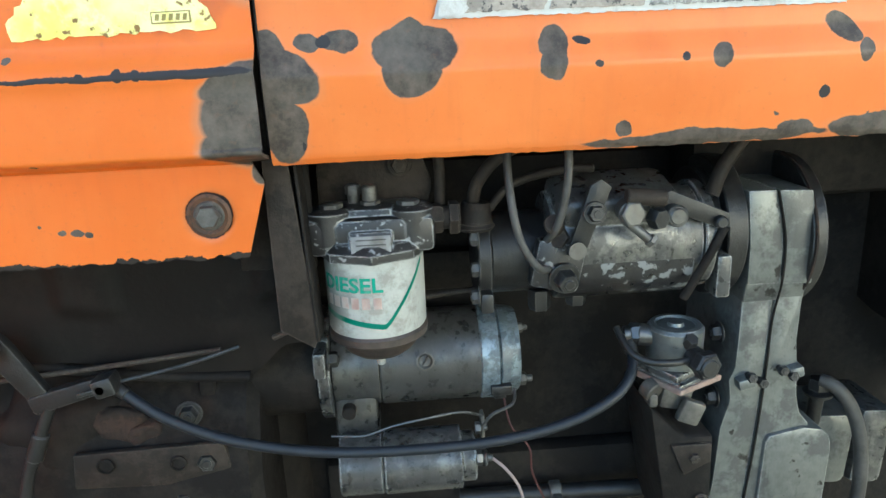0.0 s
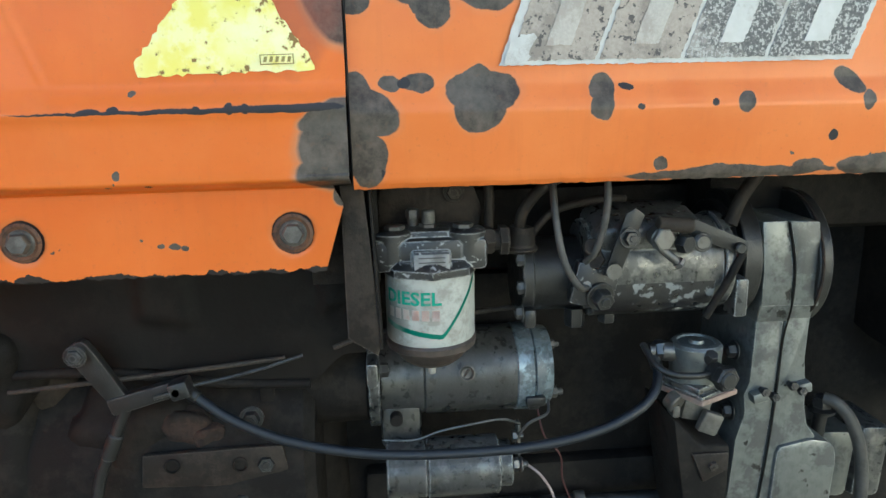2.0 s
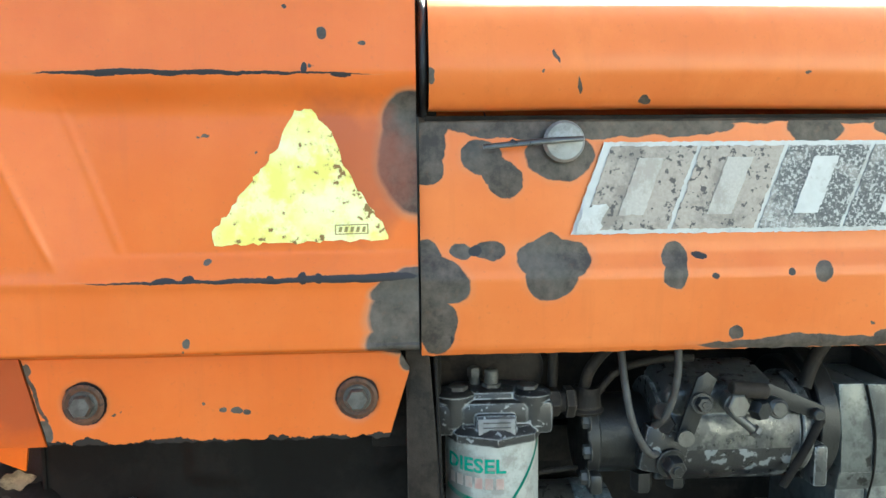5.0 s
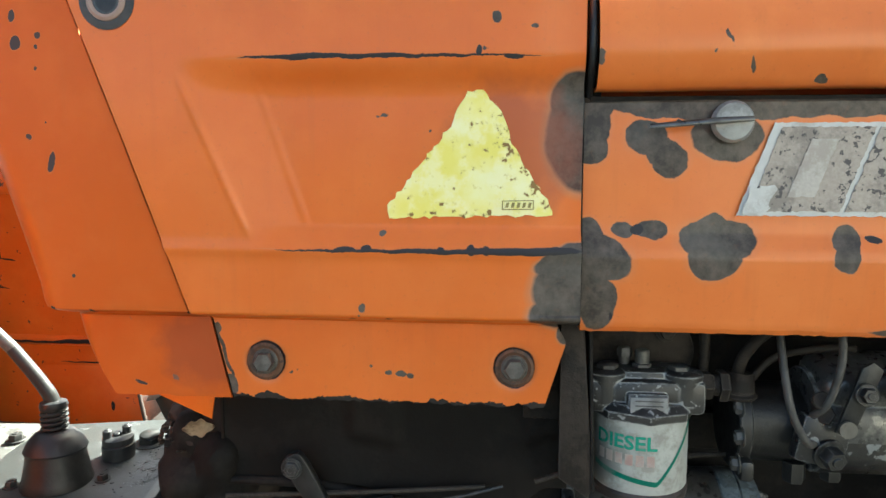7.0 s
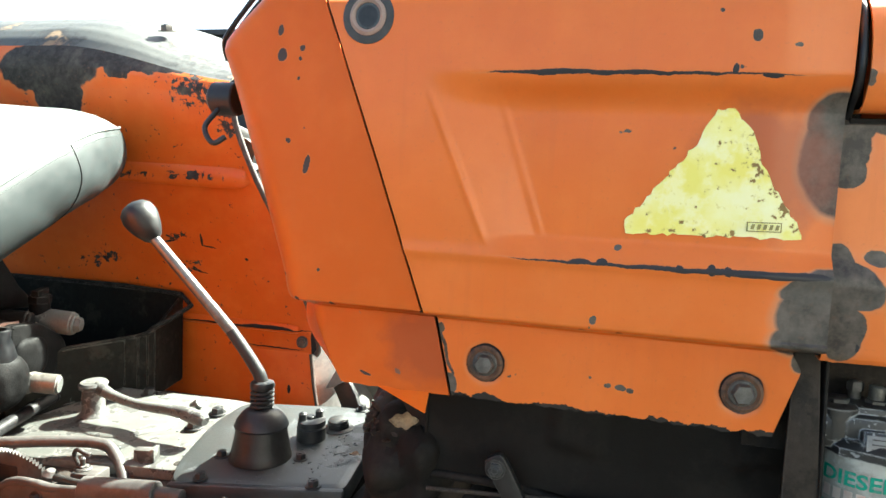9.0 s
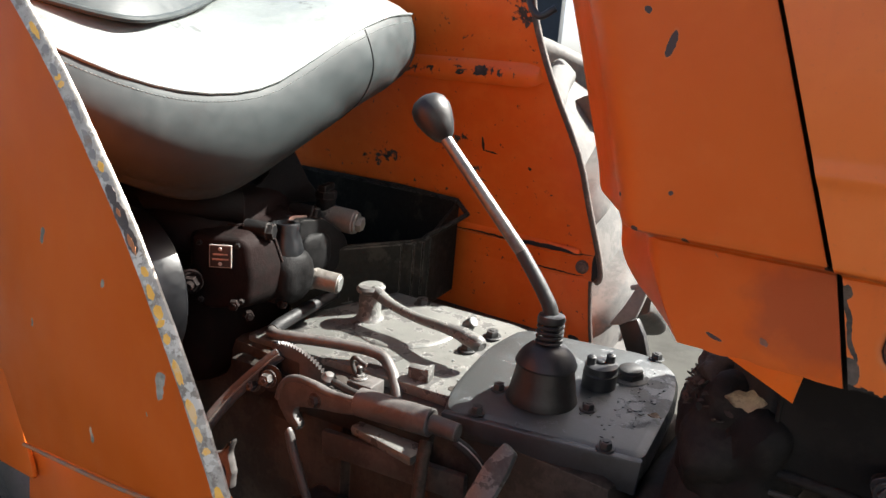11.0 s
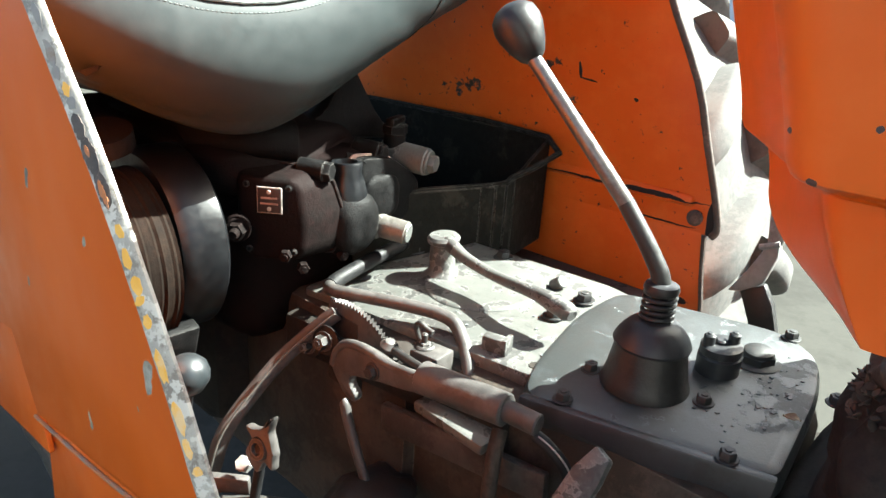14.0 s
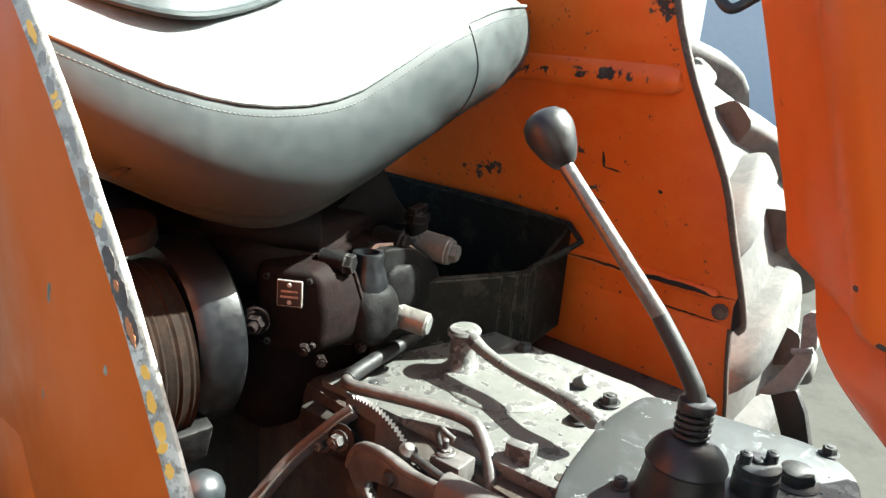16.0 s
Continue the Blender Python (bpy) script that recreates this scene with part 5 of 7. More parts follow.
part("case_foot", case_slab(0, rounded_foot, 0.097, 0.19), alu, case, "wider chipped foot of the case")
part("upper_box_rear", case_slab(0, [(0.317, 1.006), (0.3475, 1.006), (0.3560, 0.97), (0.3600, 0.943), (0.3602, 0.904), (0.324, 0.904), (0.323, 0.95)], 0.0945, 0.21), alu, case)
part("upper_box_front", case_slab(0, [(0.3485, 1.006), (0.385, 1.004), (0.393, 0.96), (0.394, 0.902), (0.3612, 0.904), (0.3610, 0.943), (0.3570, 0.97)], 0.0935, 0.21), alu, case)
for x, z, w in ((0.333, 0.790, 0.020), (0.388, 0.800, 0.016)):
    part("joint_lug", box((x, 0.101, z), (w, 0.02, 0.013), 0.003, (0, -12, 0)), alu, case)
cover_disc = part("pump_gear_cover", join(cyl((0.386, 0.170, 0.945), (0.402, 0.170, 0.945), 0.0845, seg=56), cyl((0.40, 0.170, 0.945), (0.410, 0.170, 0.945), 0.066, seg=48)), castdark, case, "dark round gear cover")
part("rusty_rim", lathe([(0.0835, 0), (0.0865, 0.0005), (0.0870, 0.0025), (0.0835, 0.003)], (0.387, 0.170, 0.945), (1, 0, 0), 56), rust, cover_disc, "rusty rim")
part("rear_disc", join(cyl((0.296, 0.165, 0.955), (0.318, 0.165, 0.955), 0.078, seg=56), cyl((0.285, 0.165, 0.955), (0.296, 0.165, 0.955), 0.066, seg=48)), castdark, case, "dark round pump mounting disc")
part("shoulder", loft([[(0.3235, 0.0950, 0.912), (0.3935, 0.0950, 0.912), (0.3935, 0.16, 0.912), (0.3235, 0.16, 0.912)], [(0.3245, 0.1035, 0.882), (0.3905, 0.1035, 0.882), (0.3905, 0.16, 0.882), (0.3245, 0.16, 0.882)]], 0.002), alu, case)
for x, z in ((0.337, 0.797), (0.350, 0.790), (0.372, 0.803), (0.384, 0.796)):
    part("case_bolt", join(bolt((x, 0.096, z), (0, -1, 0.15), 0.0058, 0.007, False), cyl((x, 0.104, z), (x, 0.092, z), 0.0035, seg=10)), castdark, case)
part("joint_line", tube([(0.3480, 0.0932, 1.004), (0.3565, 0.0932, 0.970), (0.3607, 0.0934, 0.943), (0.3608, 0.0940, 0.905), (0.3590, 0.1022, 0.86), (0.3578, 0.1026, 0.80), (0.3530, 0.1026, 0.712), (0.3450, 0.1028, 0.625)], 0.0013, 6, 4), grime, case, "dark gasket line")
for z in (0.90, 0.84, 0.76, 0.69):
    part("side_bolt", bolt((0.312, 0.125, z), (-1, 0, 0.0), 0.009, 0.010), castdark, case)
hyd = thing("hydraulic_pump", (0.46, 0.16, 0.62), "grey aluminium hydraulic pump beside the timing case", "pump")
part("pump_body", join(box((0.485, 0.235, 0.632), (0.105, 0.09, 0.105), 0.012, (0, 4, 0)), box((0.430, 0.225, 0.640), (0.03, 0.11, 0.13), 0.010)), alu, hyd)
part("end_cover", box((0.562, 0.235, 0.632), (0.045, 0.095, 0.11), 0.010, (0, 4, 0)), alu_pump, hyd)
part("pump_bolt", bolt((0.585, 0.195, 0.662), (1, 0, 0), 0.009, 0.009), steel_dull, hyd)
part("top_union", hexa((0.440, 0.215, 0.690), (0, 0, 1), 0.012, 0.05), castdark, hyd)
part("union", join(hexa((0.476, 0.185, 0.722), (0, 0, 1), 0.013, 0.018), cyl((0.476, 0.19, 0.675), (0.476, 0.185, 0.722), 0.009), lathe([(0.017, 0), (0.018, 0.004), (0.012, 0.008)], (0.476, 0.185, 0.718))), castdark, hyd)
solo("hydraulic_hose", tube([(0.474, 0.180, 0.740), (0.484, 0.170, 0.738), (0.497, 0.163, 0.724), (0.510, 0.160, 0.700), (0.521, 0.158, 0.663), (0.526, 0.156, 0.613), (0.520, 0.15, 0.56)], 0.0085), greypipe, "dark grey hydraulic hose curling down from the pump", "hose")

# ---- lift pump ----
lp = thing("lift_pump", (0.255, 0.10, 0.76), "small aluminium diaphragm fuel lift pump", "pump")
LX, LY = 0.2545, 0.108
part("dome", lathe([(0.0295, 0), (0.0295, 0.030), (0.0300, 0.034), (0.0300, 0.043), (0.027, 0.0465), (0.022, 0.0472), (0.0205, 0.045), (0.009, 0.045), (0.008, 0.0485), (0.001, 0.049)], (LX, LY, 0.815), seg=40), alu, lp, "round aluminium dome with a pressed ring")
part("lower_body", join(box((LX, LY, 0.813), (0.060, 0.058, 0.010), 0.004, (0, 0, 30)), box((LX + 0.004, LY, 0.806), (0.066, 0.062, 0.005), 0.002, (0, 0, 30))), alu_pump, lp)
part("gasket", box((LX + 0.004, LY, 0.800), (0.070, 0.066, 0.007), 0.002, (0, 3, 30)), gasket, lp, "pinkish layered gasket")
part("arm_housing", join(box((LX + 0.002, LY + 0.006, 0.780), (0.036, 0.036, 0.036), 0.006, (0, 12, 0)), box((0.268, 0.088, 0.765), (0.026, 0.012, 0.028), 0.004, (0, 22, 0))), steel_dull, lp)
part("inlet", join(cyl((0.231, 0.110, 0.848), (0.213, 0.113, 0.850), 0.012), hexa((0.216, 0.113, 0.850), (-1, 0.05, 0), 0.0125, 0.010), cyl((0.207, 0.113, 0.850), (0.198, 0.114, 0.850), 0.009)), steel, lp, "bright inlet union")
part("banjo", join(cyl((0.262, 0.080, 0.836), (0.268, 0.060, 0.834), 0.012), hexa((0.267, 0.064, 0.834), (0.25, -1, 0), 0.0155, 0.012), cyl((0.268, 0.053, 0.834), (0.269, 0.049, 0.834), 0.010)), castdark, lp, "black banjo bolt")
part("small_nut", hexa((0.258, 0.082, 0.848), (0.1, -0.6, 0.8), 0.008, 0.012), castdark, lp)
part("feed_pipe", tube([(0.258, 0.070, 0.836), (0.235, 0.066, 0.836), (0.210, 0.070, 0.838), (0.196, 0.085, 0.845), (0.190, 0.11, 0.86)], 0.0040), castdark, lp)
part("wedge_bracket", prism([(0.222, 0.775), (0.262, 0.735), (0.296, 0.735), (0.298, 0.60), (0.250, 0.60)], (0, 0.085, 0), (1, 0, 0), (0, 0, 1), -0.10, 0.006), grime, lp, "dark engine bracket under the pump")
part("bracket_web", prism([(0.246, 0.728), (0.292, 0.728), (0.292, 0.705), (0.262, 0.690)], (0, 0.080, 0), (1, 0, 0), (0, 0, 1), -0.006, 0.002), grime_brown, lp)
for x, z in ((0.272, 0.712), (0.284, 0.655)):
    part("bracket_bolt", bolt((x, 0.081, z), (0, -1, 0), 0.0062, 0.005), grime_brown, lp)
part("clip", join(cyl((0.222, 0.100, 0.795), (0.228, 0.088, 0.790), 0.012), box((0.226, 0.095, 0.782), (0.010, 0.02, 0.016), 0.003)), steel_dull, lp)
fhose = thing("fuel_hose", (0.0, 0.06, 0.763), "dark blue flexible fuel hose sagging across the engine", "hose")
part("hose_run", tube([(0.205, 0.112, 0.842), (0.204, 0.095, 0.828), (0.194, 0.078, 0.813), (0.170, 0.066, 0.797), (0.122, 0.060, 0.778), (0.052, 0.057, 0.766), (-0.04, 0.057, 0.763), (-0.131, 0.060, 0.767), (-0.218, 0.064, 0.785), (-0.281, 0.070, 0.812), (-0.330, 0.080, 0.846)], 0.0056, 16, 10), bluehose, fhose)
part("hose_ferrule", cyl((-0.332, 0.0805, 0.848), (-0.318, 0.0775, 0.838), 0.0072, seg=18), castdark, fhose, "dark crimped end")
part("hose_ferrule", cyl((0.205, 0.113, 0.846), (0.2045, 0.100, 0.833), 0.0072, seg=18), castdark, fhose, "dark crimped end")
solo("steel_line", tube([(-0.120, 0.080, 0.772), (-0.085, 0.068, 0.777), (-0.055, 0.062, 0.789), (-0.02, 0.062, 0.795), (0.015, 0.075, 0.792), (0.040, 0.095, 0.775)], 0.0014, 8), steel, "thin bright steel wire curving over the starter", "wire")
solo("starter_wire", tube([(0.050, 0.105, 0.716), (0.066, 0.095, 0.705), (0.082, 0.095, 0.675), (0.09, 0.10, 0.62)], 0.0017, 8), pale_wire, "pale pink wire from the starter terminal", "wire", "starter wires")
solo("starter_wire", tube([(0.070, 0.14, 0.775), (0.076, 0.125, 0.742), (0.096, 0.12, 0.715), (0.100, 0.12, 0.68), (0.12, 0.12, 0.63)], 0.0012, 8, 6), red_wire, "thin dark red wire beside the starter", "wire", "starter wires")
solo("starter_wire", tube([(0.040, 0.11, 0.750), (0.052, 0.10, 0.772), (0.076, 0.11, 0.778), (0.082, 0.13, 0.785)], 0.0018, 8), greypipe, "short grey wire at the starter end", "wire", "starter wires")

low = thing("coolant_pipe", (0.28, 0.20, 0.60), "dark oily pipe with a clamped joint low beside the engine", "pipe")
part("pipe_run", tube([(0.02, 0.20, 0.598), (0.14, 0.19, 0.602), (0.24, 0.18, 0.607), (0.30, 0.185, 0.60)], 0.011, 14, 6), castdark, low)
part("clamp", join(cyl((0.135, 0.190, 0.602), (0.150, 0.189, 0.603), 0.0145, seg=24), box((0.142, 0.172, 0.604), (0.012, 0.014, 0.010), 0.002)), steel_dull, low, "dull steel hose clamp")

# ---- linkage, bracket and rods below the cowl ----
link = thing("clutch_linkage", (-0.39, 0.08, 0.72), "rusty forked clutch linkage arms", "linkage")
part("upper_arm", prism(rounded([(-0.013, -0.004), (-0.012, 0.016), (0.012, 0.016), (0.013, -0.004), (0.010, -0.072), (-0.010, -0.072)], 0.009), (-0.433, 0.076, 0.892), (0.86, 0, 0.51), (-0.51, 0, 0.86), -0.012, 0.002), link_steel, link)
part("pivot_pin", join(cyl((-0.434, 0.060, 0.897), (-0.434, 0.092, 0.897), 0.0065), bolt((-0.434, 0.064, 0.897), (0, -1, 0), 0.0085, 0.005)), link_steel, link)
part("cross_arm", prism(rounded([(-0.012, -0.009), (0.070, -0.008), (0.070, 0.009), (-0.012, 0.011)], 0.005), (-0.400, 0.074, 0.834), (0.966, 0, 0.26), (-0.26, 0, 0.966), -0.014, 0.002), link_steel, link)
part("lower_rod", tube([(-0.396, 0.080, 0.830), (-0.414, 0.078, 0.79), (-0.434, 0.075, 0.74), (-0.445, 0.07, 0.66)], 0.0062, sub=4), link_steel, link)
part("rod_turnbuckle", cyl((-0.409, 0.0785, 0.800), (-0.421, 0.077, 0.772), 0.0085, seg=16), link_steel, link)
part("clevis", join(cyl((-0.337, 0.062, 0.851), (-0.337, 0.094, 0.851), 0.006), box((-0.334, 0.074, 0.852), (0.022, 0.024, 0.020), 0.004, (0, -14, 0)), box((-0.352, 0.066, 0.847), (0.018, 0.002, 0.004), 0.0005, (0, -14, 0))), castdark, link)
solo("brake_rod", tube([(-0.52, 0.09, 0.850), (-0.36, 0.09, 0.862), (-0.225, 0.095, 0.872)], 0.0028, 8, 3), grime_brown, "thin rusty rod under the cowl", "rod", "thin rods")
solo("brake_rod", tube([(-0.330, 0.080, 0.850), (-0.26, 0.085, 0.862), (-0.205, 0.09, 0.876)], 0.0020, 8, 3), castdark, "thin grey rod to the linkage", "rod", "thin rods")
solo("brake_rod", tube([(-0.170, 0.09, 0.883), (-0.130, 0.09, 0.896), (-0.02, 0.12, 0.905), (0.08, 0.13, 0.91)], 0.0030, 8, 3), grime_brown, "thin rod running behind the fuel filter", "rod", "thin rods")
brk = thing("drilled_bracket", (-0.31, 0.09, 0.70), "rusty brown drilled angle bracket", "bracket")
part("face", prism([(-0.395, 0.725), (-0.39, 0.765), (-0.235, 0.768), (-0.225, 0.718)], (0, 0.090, 0), (1, 0, 0), (0, 0, 1), -0.008, 0.002), grime_brown, brk)
for x, z in ((-0.358, 0.752), (-0.283, 0.749)):
    part("hole", lathe([(0.004, 0), (0.0085, 0.0), (0.009, 0.002), (0.007, 0.003), (0.0065, 0.0005), (0.001, 0.0005)], (x, 0.0885, z), (0, -1, 0), 24), grime, brk)
solo("rusty_lug", join(lump((-0.345, 0.118, 0.785), (0.030, 0.016, 0.022), (0, 8, 0), 0.25, 5), lump((-0.322, 0.112, 0.778), (0.020, 0.012, 0.012), (0, -12, 0), 0.3, 8)), rust, "flaking rusty lug beside the bracket", "lug")

# ---- gearbox top, seen behind the dashboard ----
def S(x, y):
    """Height of the sloping gearbox top."""
    return 0.785 + 0.02 * (x + 1) + 0.09 * (y - 0.15)


def lie(b, lift=0.0):
    """Lay a shape that was built on z = 0 onto the sloping top."""
    for v in b.verts:
        v.co.z += S(v.co.x, v.co.y) + lift
    return b


gearbox = thing("gearbox", (-1.0, MID, 0.35), "dusty grey cast gearbox under the driver's place", "gearbox")
part("casing", join(box((-0.98, MID + 0.01, 0.56), (0.62, 0.26, 0.42), 0.02), box((-1.30, MID + 0.01, 0.60), (0.5, 0.30, 0.34), 0.02)), grime_brown, gearbox, "dark oily casing")
part("rear_cover", lie(prism(rounded([(-1.275, 0.112), (-0.905, 0.148), (-0.885, 0.20), (-0.90, 0.385), (-0.96, 0.40), (-1.275, 0.395)], 0.015), (0, 0, -0.022), (1, 0, 0), (0, 1, 0), 0.022, 0.004)), deckmat, gearbox, "flaking grey rear cover plate")
part("raised_disc", lie(lathe([(0.083, -0.002), (0.085, 0.0005), (0.083, 0.0025), (0.076, 0.0036), (0.02, 0.0042), (0.001, 0.0042)], (-1.095, 0.290, 0.0), seg=56)), deckmat, gearbox)
part("edge_ledge", lie(box((-1.09, 0.108, -0.048), (0.36, 0.03, 0.05), 0.006, (0, 0, 5))), grime, gearbox)
cover = thing("gearbox_cover", (-0.80, 0.27, 0.78), "grey cast gear-lever cover with peeling paint", "cover")
COVER = rounded([(-0.893, 0.106), (-0.922, 0.17), (-0.948, 0.29), (-0.942, 0.388), (-0.74, 0.420), (-0.688, 0.385), (-0.667, 0.31), (-0.655, 0.20), (-0.650, 0.152), (-0.752, 0.130)], 0.03, 6)
part("cover_plate", lie(prism(COVER, (0, 0, -0.03), (1, 0, 0), (0, 1, 0), 0.037, 0.013)), platemat, cover)
part("cover_skirt", lie(prism([(x * 0.95 - 0.04, y * 0.9 + 0.045) for x, y in COVER], (0, 0, -0.22), (1, 0, 0), (0, 1, 0), 0.19, 0.004)), grime, cover, "dark casting wall below the cover")
part("front_lip", prism([(0.0, 0.004), (0.243, 0.013), (0.240, -0.030), (0.20, -0.027), (0.0, -0.012)], (-0.890, 0.1005, S(-0.85, 0.12)), (0.982, 0.19, 0), (0, 0, 1), -0.012, 0.003), lip_mat, cover, "folded front lip of the cover")
for x, y in ((-0.853, 0.125), (-0.862, 0.190), (-0.728, 0.402), (-0.747, 0.214), (-0.695, 0.148), (-0.650, 0.30)):
    part("cover_bolt", lie(bolt((x, y, 0.008), (0, 0, 1), 0.0076, 0.008)), bolt_black, cover)
for x, y in ((-0.962, 0.332), (-0.967, 0.272), (-1.196, 0.142), (-1.13, 0.372), (-1.245, 0.30)):
    part("cover_bolt", lie(bolt((x, y, 0.003), (0, 0, 1), 0.0105, 0.010)), bolt_black, gearbox)
part("nub", lie(join(box((-0.972, 0.163, 0.008), (0.030, 0.014, 0.018), 0.002, (0, 0, 10)), box((-0.957, 0.165, 0.010), (0.006, 0.018, 0.02), 0.001, (0, 0, 10)))), deckmat, gearbox)
part("bolt_hole", lie(cyl((-0.918, 0.166, -0.01), (-0.918, 0.166, 0.0008), 0.0075)), grime, gearbox)
part("small_pin", lie(cyl((-1.02, 0.345, 0.0), (-1.005, 0.345, 0.012), 0.009)), deckmat, gearbox)

part("wall_plug", cyl((-0.697, 0.150, 0.733), (-0.694, 0.062, 0.735), 0.0075), alu, cover, "bright round plug in the casting wall")
plug = thing("breather_plug", (-0.763, 0.281, 0.80), "black cylindrical breather plug with two pins", "plug")
part("plug_body", lie(lathe([(0.0225, 0), (0.0225, 0.020), (0.0205, 0.022), (0.0215, 0.023), (0.0215, 0.031), (0.018, 0.033), (0.001, 0.033)], (-0.763, 0.281, 0.006), seg=32)), rubber, plug)
for x, y in ((-0.7735, 0.271), (-0.7545, 0.290)):
    part("pin", lie(join(cyl((x, y, 0.036), (x, y, 0.050), 0.0062, seg=16), cyl((x, y, 0.049), (x, y, 0.0515), 0.0036, seg=12))), rubber, plug)
part("centre_pin", lie(cyl((-0.764, 0.2805, 0.036), (-0.764, 0.2805, 0.043), 0.006, seg=16)), rubber, plug)
fill = thing("filler_plug", (-0.738, 0.322, 0.80), "black hexagonal filler plug on a wide washer", "plug")
part("washer", lie(lathe([(0.024, 0), (0.025, 0.002), (0.022, 0.004), (0.001, 0.004)], (-0.7375, 0.325, 0.006), seg=32)), bolt_black, fill)
part("hex_head", lie(join(hexa((-0.7375, 0.325, 0.009), (0, 0, 1), 0.0185, 0.010), lathe([(0.0165, 0), (0.0158, 0.003), (0.012, 0.0052), (0.001, 0.006)], (-0.7375, 0.325, 0.0185), seg=24))), bolt_black, fill)

# main gear lever
GX, GY = -0.808, 0.208
glev = thing("gear_lever", (GX, GY, S(GX, GY)), "chrome gear lever with a black ball knob and rubber boot", "lever")
z0 = S(GX, GY) + 0.004
part("boot_cone", lathe([(0.030, -0.004), (0.0455, 0.0), (0.0462, 0.003), (0.0430, 0.012), (0.0405, 0.024), (0.0380, 0.038), (0.0362, 0.050), (0.031, 0.053)], (GX, GY, z0), seg=48), tower_mat, glev, "cast lever tower")
part("boot_cap", lathe([(0.030, 0), (0.0385, 0.000), (0.0395, 0.003), (0.0360, 0.011), (0.030, 0.019), (0.024, 0.025), (0.017, 0.028), (0.001, 0.029)], (GX, GY, z0 + 0.048), seg=48), rubber, glev, "domed rubber cap")
spring = [(GX + 0.0155 * math.cos(a), GY + 0.0155 * math.sin(a), z0 + 0.075 + 0.0065 * a / (2 * math.pi)) for a in np.linspace(0, 2 * math.pi * 5, 75)]
part("spring", tube(spring, 0.0023, 8, 1), bolt_black, glev, "coil spring at the lever's foot")
part("collar", lathe([(0.010, 0), (0.0165, 0.001), (0.018, 0.005), (0.0165, 0.010), (0.010, 0.012)], (GX, GY, z0 + 0.104), seg=28), rubber, glev)
ROD = [(GX, GY, z0 + 0.06), (GX - 0.001, GY, z0 + 0.112), (GX - 0.016, GY - 0.002, z0 + 0.142), (GX - 0.05, GY - 0.005, z0 + 0.186), (-0.9725, 0.180, 1.113)]
part("lower_rod", tube([ROD[0], ROD[1], ROD[2], ROD[3]], 0.0095, 16, 8, radii=[0.0095, 0.0098, 0.0092, 0.0088]), bolt_black, glev, "worn painted foot of the lever")
part("upper_rod", tube([ROD[3], tuple(0.5 * (Vector(ROD[3]) + Vector(ROD[4]))), ROD[4]], 0.0085, 18, 6, radii=[0.0086, 0.0082, 0.0078]), steel, glev, "bright chromed rod")
kd = Vector((-0.60, -0.06, 0.80)).normalized()
part("knob", lathe([(0.009, 0), (0.0135, 0.004), (0.0200, 0.017), (0.0246, 0.032), (0.0256, 0.041), (0.0236, 0.051), (0.0175, 0.058), (0.009, 0.0615), (0.001, 0.0625)], Vector(ROD[4]) - kd * 0.002, kd, 40), knobmat, glev, "black knob with dulled shine")

# low range lever
rl = thing("range_lever", (-1.16, 0.268, 0.79), "dusty grey range lever on a round boss", "lever")
part("boss", lie(lathe([(0.030, 0), (0.024, 0.004), (0.0185, 0.012), (0.0180, 0.048), (0.0225, 0.051), (0.0235, 0.056), (0.020, 0.060), (0.001, 0.061)], (-1.160, 0.270, 0.0), seg=36)), deckmat, rl)
part("arm", tube([(-1.150, 0.268, 0.845), (-1.108, 0.258, 0.837), (-1.051, 0.252, 0.831), (-0.985, 0.239, 0.836), (-0.943, 0.233, 0.836)], 0.008, 14, 8, radii=[0.011, 0.0085, 0.0075, 0.0085, 0.012]), deckmat, rl)
part("grip", tube([(-0.9745, 0.236, 0.837), (-0.948, 0.232, 0.836), (-0.923, 0.229, 0.833), (-0.915, 0.227, 0.831)], 0.0115, 16, 6, radii=[0.008, 0.0112, 0.0118, 0.007]), deckmat, rl)

oil = thing("oil_pipe", (-1.1, 0.14, 0.79), "grey bent steel oil pipe with a black rubber sleeve", "pipe")
part("rubber_sleeve", join(tube([(-1.252, 0.282, 0.812), (-1.236, 0.20, 0.806), (-1.221, 0.135, 0.801), (-1.212, 0.112, 0.799)], 0.0105, 16, 6), cyl((-1.2525, 0.286, 0.8122), (-1.251, 0.276, 0.8118), 0.0118, seg=18)), sleeve_black, oil, "black rubber sleeve with a worn end")
part("pipe_run", tube([(-1.217, 0.124, 0.800), (-1.208, 0.107, 0.800), (-1.190, 0.103, 0.802), (-1.165, 0.112, 0.803), (-1.10, 0.140, 0.804), (-1.048, 0.158, 0.802), (-1.018, 0.154, 0.792), (-0.985, 0.135, 0.765), (-0.96, 0.115, 0.72)], 0.0085, 16), dustgrey, oil)

# hand brake with toothed sector
hb = thing("hand_brake", (-1.05, 0.07, 0.70), "worn hand brake lever with a toothed sector", "lever")
SC = (-1.150, 0.695)
teeth = []
for k in range(49):
    a = radians(112 - k * 76 / 48)
    r = 0.112 if k % 2 else 0.1065
    teeth.append((SC[0] + r * math.cos(a) * 1.0, SC[1] + r * math.sin(a) * 0.95))
teeth += [(SC[0] + 0.03, SC[1] + 0.012), (SC[0] - 0.03, SC[1] + 0.03)]
part("toothed_sector", prism(teeth, (0, 0.092, 0), (1, 0, 0), (0, 0, 1), -0.006, 0), dustgrey, hb, "toothed steel sector plate")
